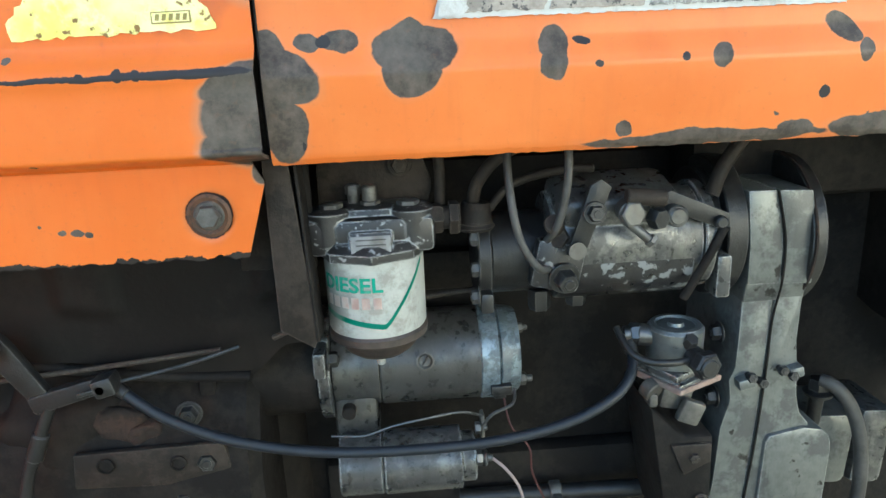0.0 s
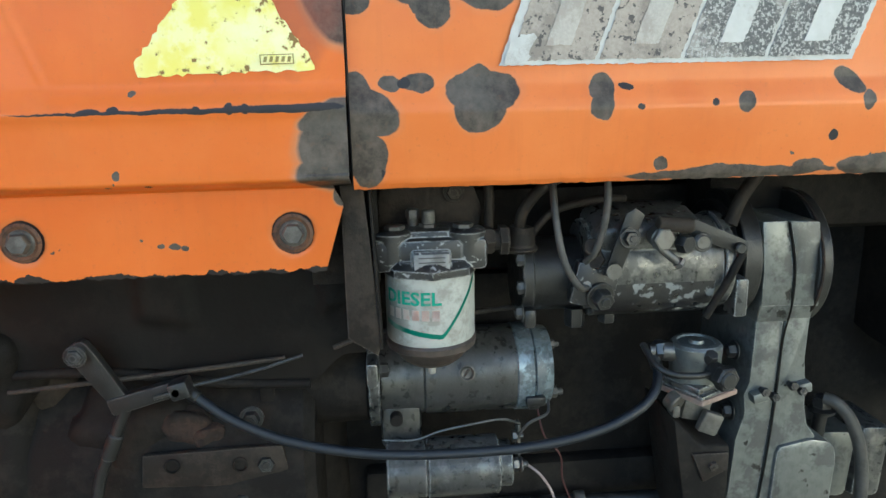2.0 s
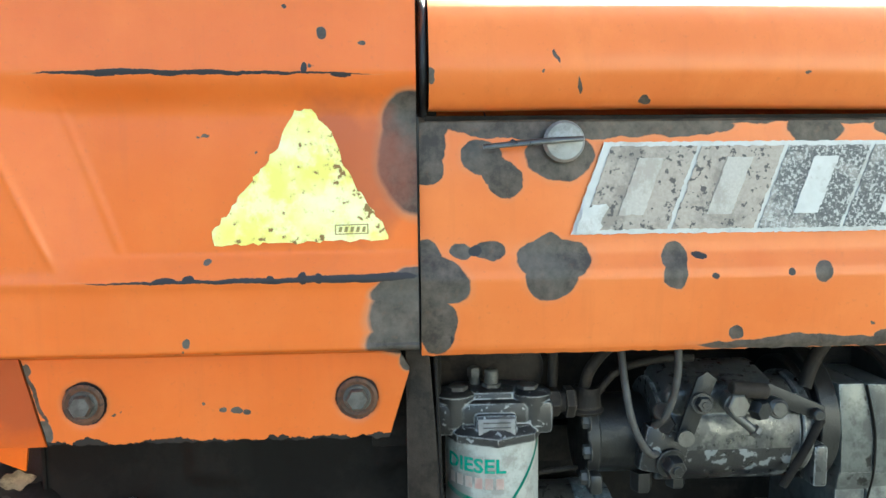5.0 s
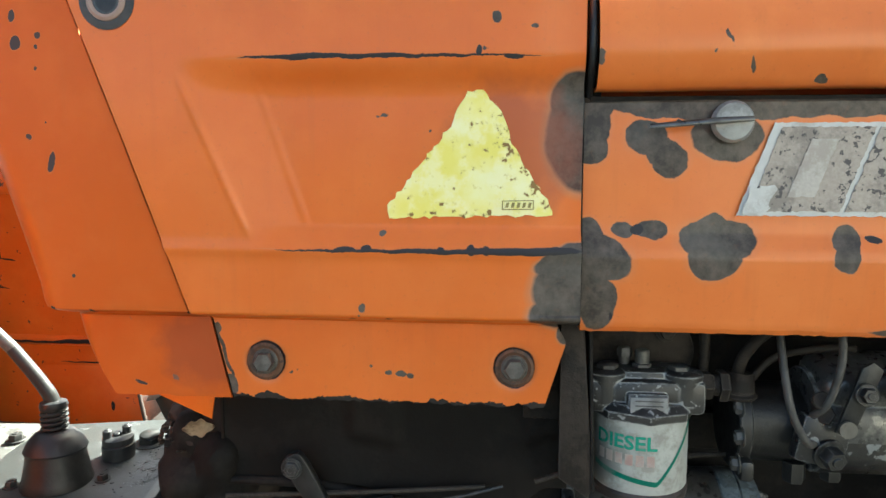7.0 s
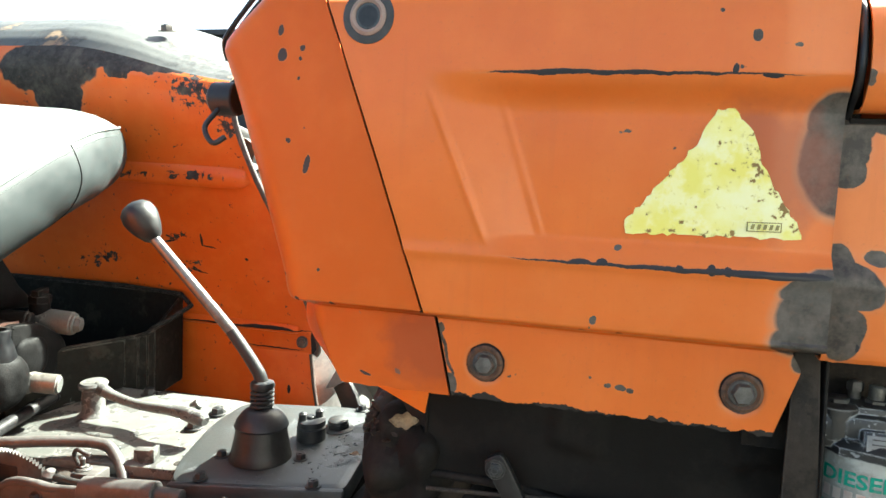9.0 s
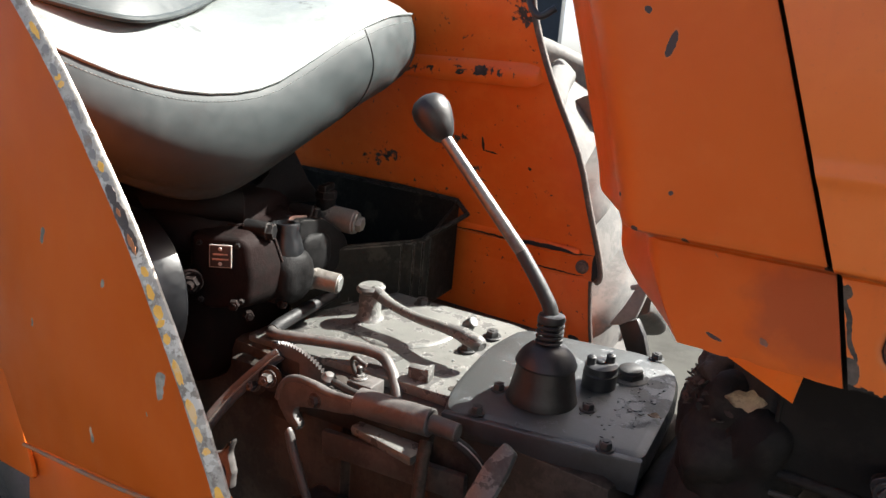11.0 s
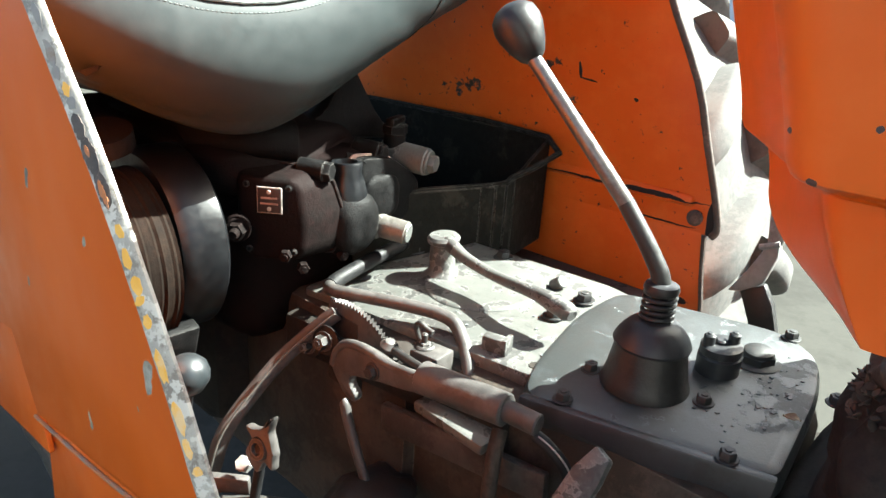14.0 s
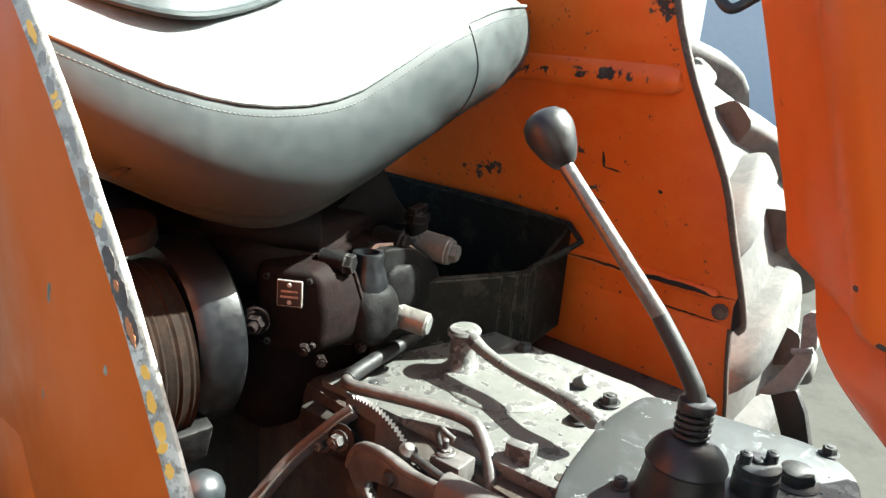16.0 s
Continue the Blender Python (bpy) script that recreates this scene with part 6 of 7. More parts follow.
part("lever_arm", prism(rounded([(-1.134, 0.735), (-1.128, 0.759), (-1.113, 0.775), (-1.092, 0.782), (-1.064, 0.783), (-1.036, 0.780), (-0.976, 0.784), (-0.976, 0.768), (-1.008, 0.759), (-1.044, 0.752), (-1.097, 0.738), (-1.101, 0.725), (-1.086, 0.714), (-1.091, 0.702), (-1.111, 0.709), (-1.125, 0.724)], 0.006, 3), (0, 0.066, 0), (1, 0, 0), (0, 0, 1), 0.014, 0.0035), dustgrey, hb, "broad bent plate lever")
part("lever_flange", tube([(-1.132, 0.056, 0.738), (-1.126, 0.056, 0.757), (-1.112, 0.056, 0.772), (-1.092, 0.056, 0.779), (-1.064, 0.056, 0.780), (-1.036, 0.057, 0.777), (-0.985, 0.060, 0.781)], 0.006, 10, 6), dustgrey, hb)
part("grip", join(cyl((-0.988, 0.061, 0.782), (-0.882, 0.072, 0.788), 0.0182, 0.0172), cyl((-0.884, 0.072, 0.788), (-0.846, 0.076, 0.787), 0.0112)), dustgrey, hb, "thick tube grip")
part("pawl_rod", tube([(-1.052, 0.078, 0.782), (-1.02, 0.074, 0.782), (-0.985, 0.070, 0.784)], 0.0055), castdark, hb)
part("pawl_knob", lathe([(0.004, 0), (0.010, 0.004), (0.011, 0.010), (0.006, 0.016), (0.001, 0.017)], (-1.062, 0.078, 0.776), (0.3, 0, 1)), dustgrey, hb)
part("pivot_bolt", bolt((-1.057, 0.051, 0.762), (0, -1, 0), 0.008, 0.007), dustbrown, hb)
for p, r in (((-1.161, 0.062, 0.7546), 0.0095), ((-1.190, 0.060, 0.738), 0.0085)):
    nut = part("side_nut", bolt(p, (0.25, -1, 0.12), r, 0.012), link_steel, hb, "oily hexagon nut")
    part("collar", lathe([(0.004, 0), (r * 2.0, 0.0), (r * 2.05, 0.003), (r * 1.5, 0.005), (0.004, 0.005)], V(*p) + V(-0.001, 0.006, -0.0005), (0.25, -1, 0.12), 28), sleeve_black, nut, "dark dished collar")
part("support", box((-1.16, 0.10, 0.73), (0.06, 0.02, 0.10), 0.004), grime, hb)
part("drop_rod", tube([(-1.101, 0.046, 0.706), (-1.098, 0.046, 0.702), (-1.088, 0.047, 0.67), (-1.052, 0.052, 0.585)], 0.0066, 12, 4, radii=[0.003, 0.0066, 0.0064, 0.0062]), dustgrey, hb)
clampb = thing("cable_clamp", (-1.02, 0.10, 0.75), "small square cable clamp block with an eye bolt", "clamp")
part("clamp_block", box((-1.020, 0.108, 0.766), (0.040, 0.034, 0.040), 0.003, (0, 0, 8)), dustgrey, clampb)
part("eye_bolt", join(cyl((-1.030, 0.106, 0.784), (-1.031, 0.106, 0.803), 0.0038), tube([(-1.038, 0.106, 0.790), (-1.043, 0.104, 0.806), (-1.036, 0.102, 0.815), (-1.026, 0.104, 0.811), (-1.018, 0.106, 0.808)], 0.0032), cyl((-1.030, 0.106, 0.785), (-1.030, 0.106, 0.789), 0.012), hexa((-1.030, 0.106, 0.788), (0, 0, 1), 0.0075, 0.004)), link_steel, clampb)
bar = thing("side_frame", (-0.92, 0.07, 0.48), "dusty brown side frame bars under the hand brake", "frame")
part("upper_bar", box((-0.95, 0.085, 0.700), (0.22, 0.012, 0.035), 0.003, (0, -3, 6)), dustbrown, bar)
part("upright", tube([(-0.897, 0.085, 0.752), (-0.888, 0.066, 0.725), (-0.885, 0.060, 0.67), (-0.884, 0.06, 0.48)], 0.0085, 12, 5), grime_brown, bar, "bent brown pipe")
part("ledge", box((-0.965, 0.100, 0.722), (0.110, 0.042, 0.014), 0.004, (3, 0, -4)), deckmat, bar, "sunlit speckled ledge")
part("lower_plate", box((-0.80, 0.06, 0.60), (0.16, 0.02, 0.10), 0.004), dustbrown, bar)
fs = thing("flat_strap", (-1.21, 0.0, 0.68), "flat dusty grey strap with bright worn edges beside the hand brake", "strap")
FLAT = [V(-1.165, 0.085, 0.785), V(-1.177, 0.070, 0.769), V(-1.205, 0.035, 0.725), V(-1.218, 0.0, 0.685), V(-1.227, -0.04, 0.635), V(-1.23, -0.06, 0.58)]
part("band", tube(FLAT, 0.0105, 12, 8, flat=0.4), dustgrey, fs)
for e in (-1, 1):
    part("edge", tube([p + V(0.0085 * e * 0.72 + 0.002, -0.006 * e - 0.003, 0.004) for p in FLAT], 0.0014, 6, 8), steel_dull, fs, "bright worn edge")
hang = thing("hanging_strap", (-0.82, 0.08, 0.72), "black rubber strap with pale edges hanging from the hand brake grip", "strap")
HANG = [V(-0.848, 0.075, 0.776), V(-0.833, 0.077, 0.770), V(-0.818, 0.080, 0.758), V(-0.809, 0.082, 0.742), V(-0.806, 0.083, 0.715), V(-0.806, 0.083, 0.66)]
part("strap", tube(HANG, 0.0062, 12, 6, flat=0.4), sleeve_black, hang)
part("edge", tube([p + V(0.0050, -0.0022, 0.0020) for p in HANG], 0.0009, 6, 6), pedal_mat, hang, "pale worn edge")
solo("clutch_pedal_arm", prism([(0.0, -0.006), (0.004, 0.012), (0.03, 0.015), (0.21, 0.016), (0.21, -0.016), (0.03, -0.014)], (-0.771, 0.070, 0.803), (-0.179, -0.526, -0.831), (0.984, -0.096, -0.151), 0.012, 0.003), deckmat, "bare grey pedal arm with a square tip beside the gearbox", "pedal")
step = thing("step_plate", (-1.05, -0.1, 0.62), "dusty grey steel step plate beside the gearbox", "step")
part("tread", prism(rounded([(-1.150, -0.118), (-1.10, -0.062), (-1.04, -0.018), (-0.965, 0.002), (-0.93, -0.02), (-0.95, -0.235), (-1.17, -0.235)], 0.012), (0, 0, 0.620), (1, 0, 0), (0, 1, 0), 0.008, 0.002), dustgrey, step)
part("kerb", box((-1.140, -0.092, 0.636), (0.060, 0.010, 0.024), 0.003, (8, 0, 40)), dustgrey, step, "short raised edge of the step")
part("bracket", lump((-1.05, 0.040, 0.585), (0.045, 0.075, 0.028), (0, 0, 10), 0.25, 31), link_steel, step, "dust-coated bracket to the gearbox")
ball = thing("lever_ball", (-1.047, -0.158, 0.76), "small dulled chrome ball knob on a thin rod", "knob")
part("ball", lathe([(0.004, 0), (0.012, 0.003), (0.0185, 0.013), (0.0190, 0.020), (0.0165, 0.028), (0.010, 0.034), (0.001, 0.036)], (-1.052, -0.168, 0.825), (0, 0, 1)), chrome, ball)
part("rod", tube([(-1.052, -0.168, 0.83), (-1.075, -0.165, 0.77), (-1.16, -0.13, 0.70), (-1.45, -0.05, 0.70)], 0.005, sub=3), sleeve_black, ball)
forkl = thing("linkage_fork", (-1.095, -0.075, 0.63), "worn pale forked linkage end standing on the step", "linkage")
part("fork_body", prism(ragged([(-1.053, 0.762), (-1.060, 0.737), (-1.052, 0.717), (-1.055, 0.695), (-1.069, 0.699), (-1.085, 0.676), (-1.100, 0.682), (-1.108, 0.692), (-1.092, 0.717), (-1.106, 0.727), (-1.077, 0.735)], 0.006, 0.0012, 5), (0, -0.074, 0), (1, 0, 0), (0, 0, 1), 0.011, 0.0035), dustgrey, forkl)
part("eye", lathe([(0.0055, 0.003), (0.0065, 0), (0.0125, 0), (0.0130, 0.003), (0.0115, 0.006), (0.0070, 0.0065), (0.0055, 0.003)], (-1.0755, -0.084, 0.7135), (0.15, -0.95, 0.25), 28), link_steel, forkl, "worn round eye")
part("stem", tube([(-1.092, -0.074, 0.700), (-1.098, -0.072, 0.67), (-1.102, -0.078, 0.625)], 0.006, 10, 4), sleeve_black, forkl, "dark oily stem")
part("nut", hexa((-1.119, -0.076, 0.664), (0.3, -0.6, 0.7), 0.0095, 0.012), pedal_mat, forkl, "bright nut")

# ---- hydraulic lift housing under the seat ----
lift = thing("hydraulic_lift_housing", (-1.42, 0.15, 0.70), "dark maroon cast hydraulic lift housing", "housing")
part("main_casting", box((-1.48, 0.18, 0.82), (0.38, 0.30, 0.26), 0.05, segs=4), maroon, lift, "sand-cast housing, oily maroon darkened for the shade under the seat")
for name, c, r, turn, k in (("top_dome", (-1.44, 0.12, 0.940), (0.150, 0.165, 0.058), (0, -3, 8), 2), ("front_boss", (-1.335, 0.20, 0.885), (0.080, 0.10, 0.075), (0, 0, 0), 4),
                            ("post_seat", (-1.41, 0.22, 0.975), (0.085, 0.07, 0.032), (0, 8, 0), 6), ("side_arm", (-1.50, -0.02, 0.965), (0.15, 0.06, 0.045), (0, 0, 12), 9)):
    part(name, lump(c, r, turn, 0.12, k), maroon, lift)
FU, FN = V(0.73, 0.683, 0), V(0.683, -0.73, 0)
FC = V(-1.2515, 0.0495, 0.918) - FN * 0.0225


def face_ring(outline, depth):
    return [FC + FU * a + V(0, 0, b) - FN * depth for a, b in outline]


FRONT = [(-0.041, 0.028), (0.026, 0.026), (0.036, 0.014), (0.042, -0.030), (0.040, -0.066), (0.028, -0.080), (-0.022, -0.080), (-0.042, -0.062)]
BACK = [(-0.050, 0.034), (0.044, 0.031), (0.068, 0.012), (0.082, -0.028), (0.082, -0.064), (0.068, -0.084), (-0.030, -0.088), (-0.052, -0.070)]
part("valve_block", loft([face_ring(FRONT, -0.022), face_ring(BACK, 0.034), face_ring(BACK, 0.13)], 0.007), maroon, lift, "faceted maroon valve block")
for a, b in ((-0.030, 0.018), (0.022, 0.015), (0.028, -0.068), (-0.028, -0.066)):
    q = FC + FU * a + V(0, 0, b) + FN * 0.021
    part("cover_screw", join(cyl(q, q + FN * 0.004, 0.0045, seg=14), hexa(q + FN * 0.003, FN, 0.0034, 0.002)), castlift, lift)
part("parting_rib", tube([FC + FU * a + V(0, 0, b) - FN * 0.034 for a, b in BACK + BACK[:1]], 0.0028, 8, 1), maroon, lift)
lab = part("data_plate", box((-1.2430, 0.0420, 0.920), (0.031, 0.0018, 0.033), 0.0006, (0, 0, 39)), label_white, lift, "small riveted data plate")
ln = Vector((math.sin(radians(39)), -math.cos(radians(39)), 0))
lc = Vector((-1.2430, 0.0420, 0.920)) + ln * 0.0013
part("plate_field", box(lc, (0.0285, 0.0012, 0.0305), 0.0003, (0, 0, 39)), label_dark, lab)
for k, (dz, w) in enumerate(((0.003, 0.020), (-0.004, 0.022))):
    part("printed_bar", box(lc + ln * 0.0010 + V(0, 0, dz), (w, 0.0008, 0.0022), 0, (0, 0, 39)), gasket, lab)
for dz in (0.0108, -0.0108):
    part("rivet", cyl(lc + V(0, 0, dz), lc + ln * 0.002 + V(0, 0, dz), 0.0028, seg=12), label_white, lab)
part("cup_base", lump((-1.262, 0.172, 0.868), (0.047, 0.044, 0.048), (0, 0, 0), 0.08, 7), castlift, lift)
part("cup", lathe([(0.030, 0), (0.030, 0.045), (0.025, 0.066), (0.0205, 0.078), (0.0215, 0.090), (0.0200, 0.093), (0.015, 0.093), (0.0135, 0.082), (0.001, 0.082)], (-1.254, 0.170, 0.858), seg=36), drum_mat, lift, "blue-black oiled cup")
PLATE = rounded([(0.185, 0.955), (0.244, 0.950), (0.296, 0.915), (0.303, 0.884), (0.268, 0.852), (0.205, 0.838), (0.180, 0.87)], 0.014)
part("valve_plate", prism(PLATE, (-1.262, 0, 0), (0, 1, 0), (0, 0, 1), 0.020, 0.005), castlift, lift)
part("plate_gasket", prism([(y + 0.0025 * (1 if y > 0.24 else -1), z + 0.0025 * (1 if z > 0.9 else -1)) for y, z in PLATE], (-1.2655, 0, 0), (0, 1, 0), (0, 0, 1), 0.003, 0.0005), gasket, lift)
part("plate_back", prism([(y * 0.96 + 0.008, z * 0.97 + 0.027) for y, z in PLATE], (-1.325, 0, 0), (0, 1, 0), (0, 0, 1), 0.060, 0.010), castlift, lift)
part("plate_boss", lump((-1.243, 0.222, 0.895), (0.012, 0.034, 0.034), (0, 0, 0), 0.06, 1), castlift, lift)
part("lower_plug", join(hexa((-1.245, 0.212, 0.858), (0.8, 0.35, -0.1), 0.020, 0.016), cyl((-1.235, 0.217, 0.857), (-1.196, 0.234, 0.852), 0.0165)), steel_dull, lift, "pale machined plug")
part("plug_face", cyl((-1.1965, 0.2338, 0.852), (-1.194, 0.235, 0.8517), 0.0135), alu, lift)
part("relief_valve", join(cyl((-1.300, 0.278, 0.945), (-1.232, 0.303, 0.938), 0.0205), cyl((-1.236, 0.302, 0.938), (-1.228, 0.305, 0.937), 0.0185), hexa((-1.230, 0.304, 0.937), (0.93, 0.34, -0.1), 0.0135, 0.012)), deckmat, lift, "pale dusty relief valve")
part("cap", join(cyl((-1.284, 0.283, 0.945), (-1.282, 0.283, 0.976), 0.0165), hexa((-1.282, 0.283, 0.974), (0, 0, 1), 0.019, 0.014), box((-1.282, 0.283, 0.992), (0.014, 0.048, 0.012), 0.003, (0, 0, 25))), castlift, lift)
part("bolt_sleeve", join(cyl((-1.30, 0.222, 0.956), (-1.262, 0.238, 0.953), 0.015), hexa((-1.264, 0.237, 0.953), (0.92, 0.38, 0), 0.0135, 0.010)), castlift, lift)
part("upper_bolt", join(cyl((-1.27, 0.105, 0.948), (-1.238, 0.123, 0.946), 0.0135), hexa((-1.24, 0.122, 0.946), (0.87, 0.49, 0), 0.0135, 0.011)), castlift, lift)
# Fitting and nuts use the darkened maroon so they read as in shade.
part("side_fitting", join(cyl((-1.30, 0.03, 0.882), (-1.264, 0.010, 0.882), 0.016), hexa((-1.264, 0.010, 0.882), (0.6, -0.8, 0), 0.0115, 0.010), cyl((-1.258, 0.003, 0.882), (-1.250, -0.006, 0.882), 0.0065)), maroon, lift)
for p, d in (((-1.236, 0.060, 0.847), (0.7, -0.7, 0)), ((-1.238, 0.150, 0.828), (0.95, -0.1, -0.2)), ((-1.236, 0.085, 0.825), (0.9, -0.4, 0))):
    part("block_nut", bolt(p, d, 0.0080, 0.009, False), maroon, lift)
part("link_arm", tube([(-1.50, -0.04, 0.985), (-1.42, -0.02, 0.99), (-1.33, 0.05, 0.985), (-1.30, 0.12, 0.975)], 0.03, 16, 6, flat=0.6), castlift, lift)
part("seat_post", join(prism([(0.14, 0.97), (0.33, 0.955), (0.29, 1.0), (0.255, 1.06), (0.235, 1.062), (0.20, 1.005)], (-1.40, 0, 0), (0.12, 1, 0), (0, 0, 1), 0.045, 0.010), cyl((-1.40, 0.262, 0.985), (-1.40, 0.268, 1.075), 0.018)), castlift, lift)
part("post_pin", cyl((-1.372, 0.256, 1.035), (-1.372, 0.262, 1.080), 0.010), alu, lift, "bright steel pin under the seat")
part("breather_ring", lathe([(0.03, 0), (0.036, 0.0), (0.036, 0.02), (0.03, 0.02)], (-1.33, -0.115, 0.985), (0.2, -0.2, 1), 28), grime, lift)

# brake drum
drum = thing("brake_drum", (-1.27, -0.12, 0.74), "dark brake drum with rusty layered rim", "drum")
part("disc", lathe([(0.04, 0), (0.104, 0.0), (0.112, 0.006), (0.112, 0.045), (0.104, 0.056), (0.03, 0.06)], (-1.318, -0.03, 0.872), (0, -1, 0), 56), drum_mat, drum, "dark smooth drum face")
prof = [(0.05, 0)]
for k in range(18):
    prof += [(0.1035 - 0.0006 * (k % 3), 0.003 + 0.006 * k), (0.1020 - 0.0005 * (k % 2), 0.0062 + 0.006 * k)]
prof += [(0.05, 0.115)]
part("rim_band", lathe(prof, (-1.305, -0.090, 0.862), (0, -1, 0), 56), bandmat, drum, "rusty grooved rim bands")
part("clip", box((-1.232, -0.10, 0.775), (0.02, 0.06, 0.05), 0.004, (0, 20, 0)), castlift, drum)
axle = thing("rear_axle_housing", (-1.55, MID, 0.5), "dark rear axle housing", "axle")
part("tube_casting", join(cyl((-1.6, -0.2, 0.70), (-1.6, 0.72, 0.70), 0.11, seg=32), box((-1.58, MID, 0.68), (0.36, 0.40, 0.36), 0.04)), grime, axle)

drag = thing("lift_arm_bracket", (-1.30, -0.16, 0.58), "dust-covered cast lift arm bracket beside the axle", "bracket")
part("arm_root", lump((-1.32, -0.17, 0.66), (0.13, 0.055, 0.075), (0, 12, 4), 0.22, 21), dustgrey, drag)
part("arm_eye", lump((-1.20, -0.20, 0.60), (0.055, 0.045, 0.055), (0, 0, 0), 0.2, 22, 2.2), dustgrey, drag)
part("arm_stay", cyl((-1.55, -0.15, 0.70), (-1.30, -0.17, 0.66), 0.035), dustgrey, drag)

# tray beside the fender
tray = thing("battery_tray", (-1.4, 0.42, 0.77), "empty black open tray against the fender", "tray")


def wall(p, q, zb, t=0.006):
    p, q = Vector(p), Vector(q)
    b = bmesh.new()
    n = (q - p).cross(V(0, 0, 1)).normalized() * t
    lo = [V(p.x, p.y, zb), V(q.x, q.y, zb)]
    vs = [b.verts.new(c) for c in (lo[0], lo[1], q, p, lo[0] + n, lo[1] + n, q + n, p + n)]
    for f in ((0, 1, 2, 3), (7, 6, 5, 4), (0, 4, 5, 1), (1, 5, 6, 2), (2, 6, 7, 3), (3, 7, 4, 0)):
        b.faces.new([vs[i] for i in f])
    bmesh.ops.bevel(b, geom=b.edges[:], offset=0.0015, segments=1, affect='EDGES')
    return b


RIM = [(-1.275, 0.20, 0.893), (-1.208, 0.398, 0.893), (-1.197, 0.420, 0.894), (-1.191, 0.438, 0.896), (-1.192, 0.458, 0.902), (-1.222, 0.588, 0.950), (-1.80, 0.578, 0.955), (-1.85, 0.22, 0.90)]
for p, q in zip(RIM, RIM[1:]):
    part("tray_wall", wall(p, q, 0.765), boxmat, tray)
part("tray_floor", prism([(x, y) for x, y, z in RIM], (0, 0, 0.765), (1, 0, 0), (0, 1, 0), 0.006, 0), boxmat, tray)
part("rim_bead", tube(RIM[:7], 0.0052, 8, 3), boxmat, tray)
part("corner_foot", box((-1.195, 0.44, 0.79), (0.014, 0.02, 0.05), 0.003), steel_dull, tray)
solo("footboard", join(box((-1.135, 0.50, 0.706), (0.35, 0.27, 0.006), 0.002, (4, 0, 0)), *[lathe([(0.012, 0), (0.0125, 0.002), (0.007, 0.0035), (0.001, 0.0035)], (x, y, 0.709 + 0.07 * (y - 0.5)), seg=18) for x, y in ((-1.18, 0.46), (-1.06, 0.47), (-1.00, 0.50), (-1.10, 0.55))]), footmat, "dusty grey steel footboard below the fender", "footboard")

# ---- far fender and wheel ----
FE = ([0.835, 0.85, 0.89, 1.075, 1.20, 1.306, 1.38, 1.46], [-0.936, -0.928, -0.935, -0.974, -1.023, -1.052, -1.052, -1.06])


FENDER_ROWS = [(0.648, 0.835), (0.640, 0.89), (0.587, 1.06), (0.541, 1.20), (0.508, 1.31), (0.490, 1.38), (0.489, 1.41), (0.494, 1.432), (0.503, 1.452), (0.518, 1.472), (0.54, 1.492), (0.575, 1.512), (0.63, 1.534), (0.70, 1.55), (0.85, 1.565), (1.05, 1.55)]
TOP_AT = 8 / 15


def fender_rows(v):
    rows = FENDER_ROWS
    k = v * (len(rows) - 1)
    i = min(int(k), len(rows) - 2)
    t = k - i
    return rows[i][0] + (rows[i + 1][0] - rows[i][0]) * t, rows[i][1] + (rows[i + 1][1] - rows[i][1]) * t


def fender_face(x, z):
    return float(np.interp(z, [0.835, 0.89, 1.06, 1.20, 1.31], [0.648, 0.640, 0.587, 0.541, 0.508]))


def far_fender(u, v):
    y, z = fender_rows(v)
    xf = float(np.interp(min(z, 1.46), *FE))
    x = xf + (-2.25 - xf) * u
    y += 0.004 * noise.noise(V(x * 3, z * 3, 7))
    drop = 0.11 * smoothstep(-1.45, -1.02, x) + 0.25 * smoothstep(-1.85, -2.25, x)
    return V(x, y, z - drop * smoothstep(1.30, 1.56, z))


ff = thing("fender", (-1.4, 0.62, 0.6), "orange rear fender with scraped paint and pressed ribs", "fender", "rear fenders")
part("fender_sheet", sheet(lambda u, v: far_fender(u, v * TOP_AT), 70, 32, -0.003), orange_fender, ff)
part("fender_top", sheet(lambda u, v: far_fender(u, TOP_AT + v * (1 - TOP_AT)), 70, 28, -0.003), fender_grey, ff, "scuffed grey and black fender top")
part("lower_skirt", prism([(-1.59, -0.28), (-0.927, -0.28), (-0.932, -0.14), (-0.946, 0.0), (-1.59, 0.0)], (0, 0.6495, 0.838), (1, 0, 0), (0, -0.1, 0.995), -0.004, 0.001), orange_fender, ff)
for zz, x0, x1, r in ((1.205, -1.042, -1.50, 0.025), (0.888, -0.973, -1.45, 0.0105)):
    part("pressed_rib", tube([(x0, fender_face(0, zz) + 0.004, zz - 0.001), (x0 - 0.02, fender_face(0, zz), zz), (0.5 * (x0 + x1), fender_face(0, zz), zz + 0.002), (x1, fender_face(0, zz), zz + 0.004)], r, 12, 6, radii=[r * 0.3, r, r, r], flat=0.5 if r > 0.02 else 0.8), orange_fender, ff)
EDGE = [(float(np.interp(z, *FE)) + 0.0, float(np.interp(z, [0.835, 0.89, 1.06, 1.20, 1.31, 1.38], [0.648, 0.640, 0.587, 0.541, 0.508, 0.492])) + 0.012, z) for z in (0.835, 0.85, 0.89, 0.98, 1.075, 1.2, 1.306, 1.38)]
part("rolled_edge", tube([(x + 0.002, y - 0.010, z) for x, y, z in EDGE], 0.0058, 10, 3), dark_edge, ff, "worn dark rolled edge with rust")
part("skirt_edge", tube([(-0.9455, 0.6500, 0.836), (-0.9395, 0.6580, 0.76), (-0.9310, 0.6650, 0.69), (-0.9265, 0.6780, 0.565)], 0.0042, 8, 3), dark_edge, ff, "dark worn lower edge")
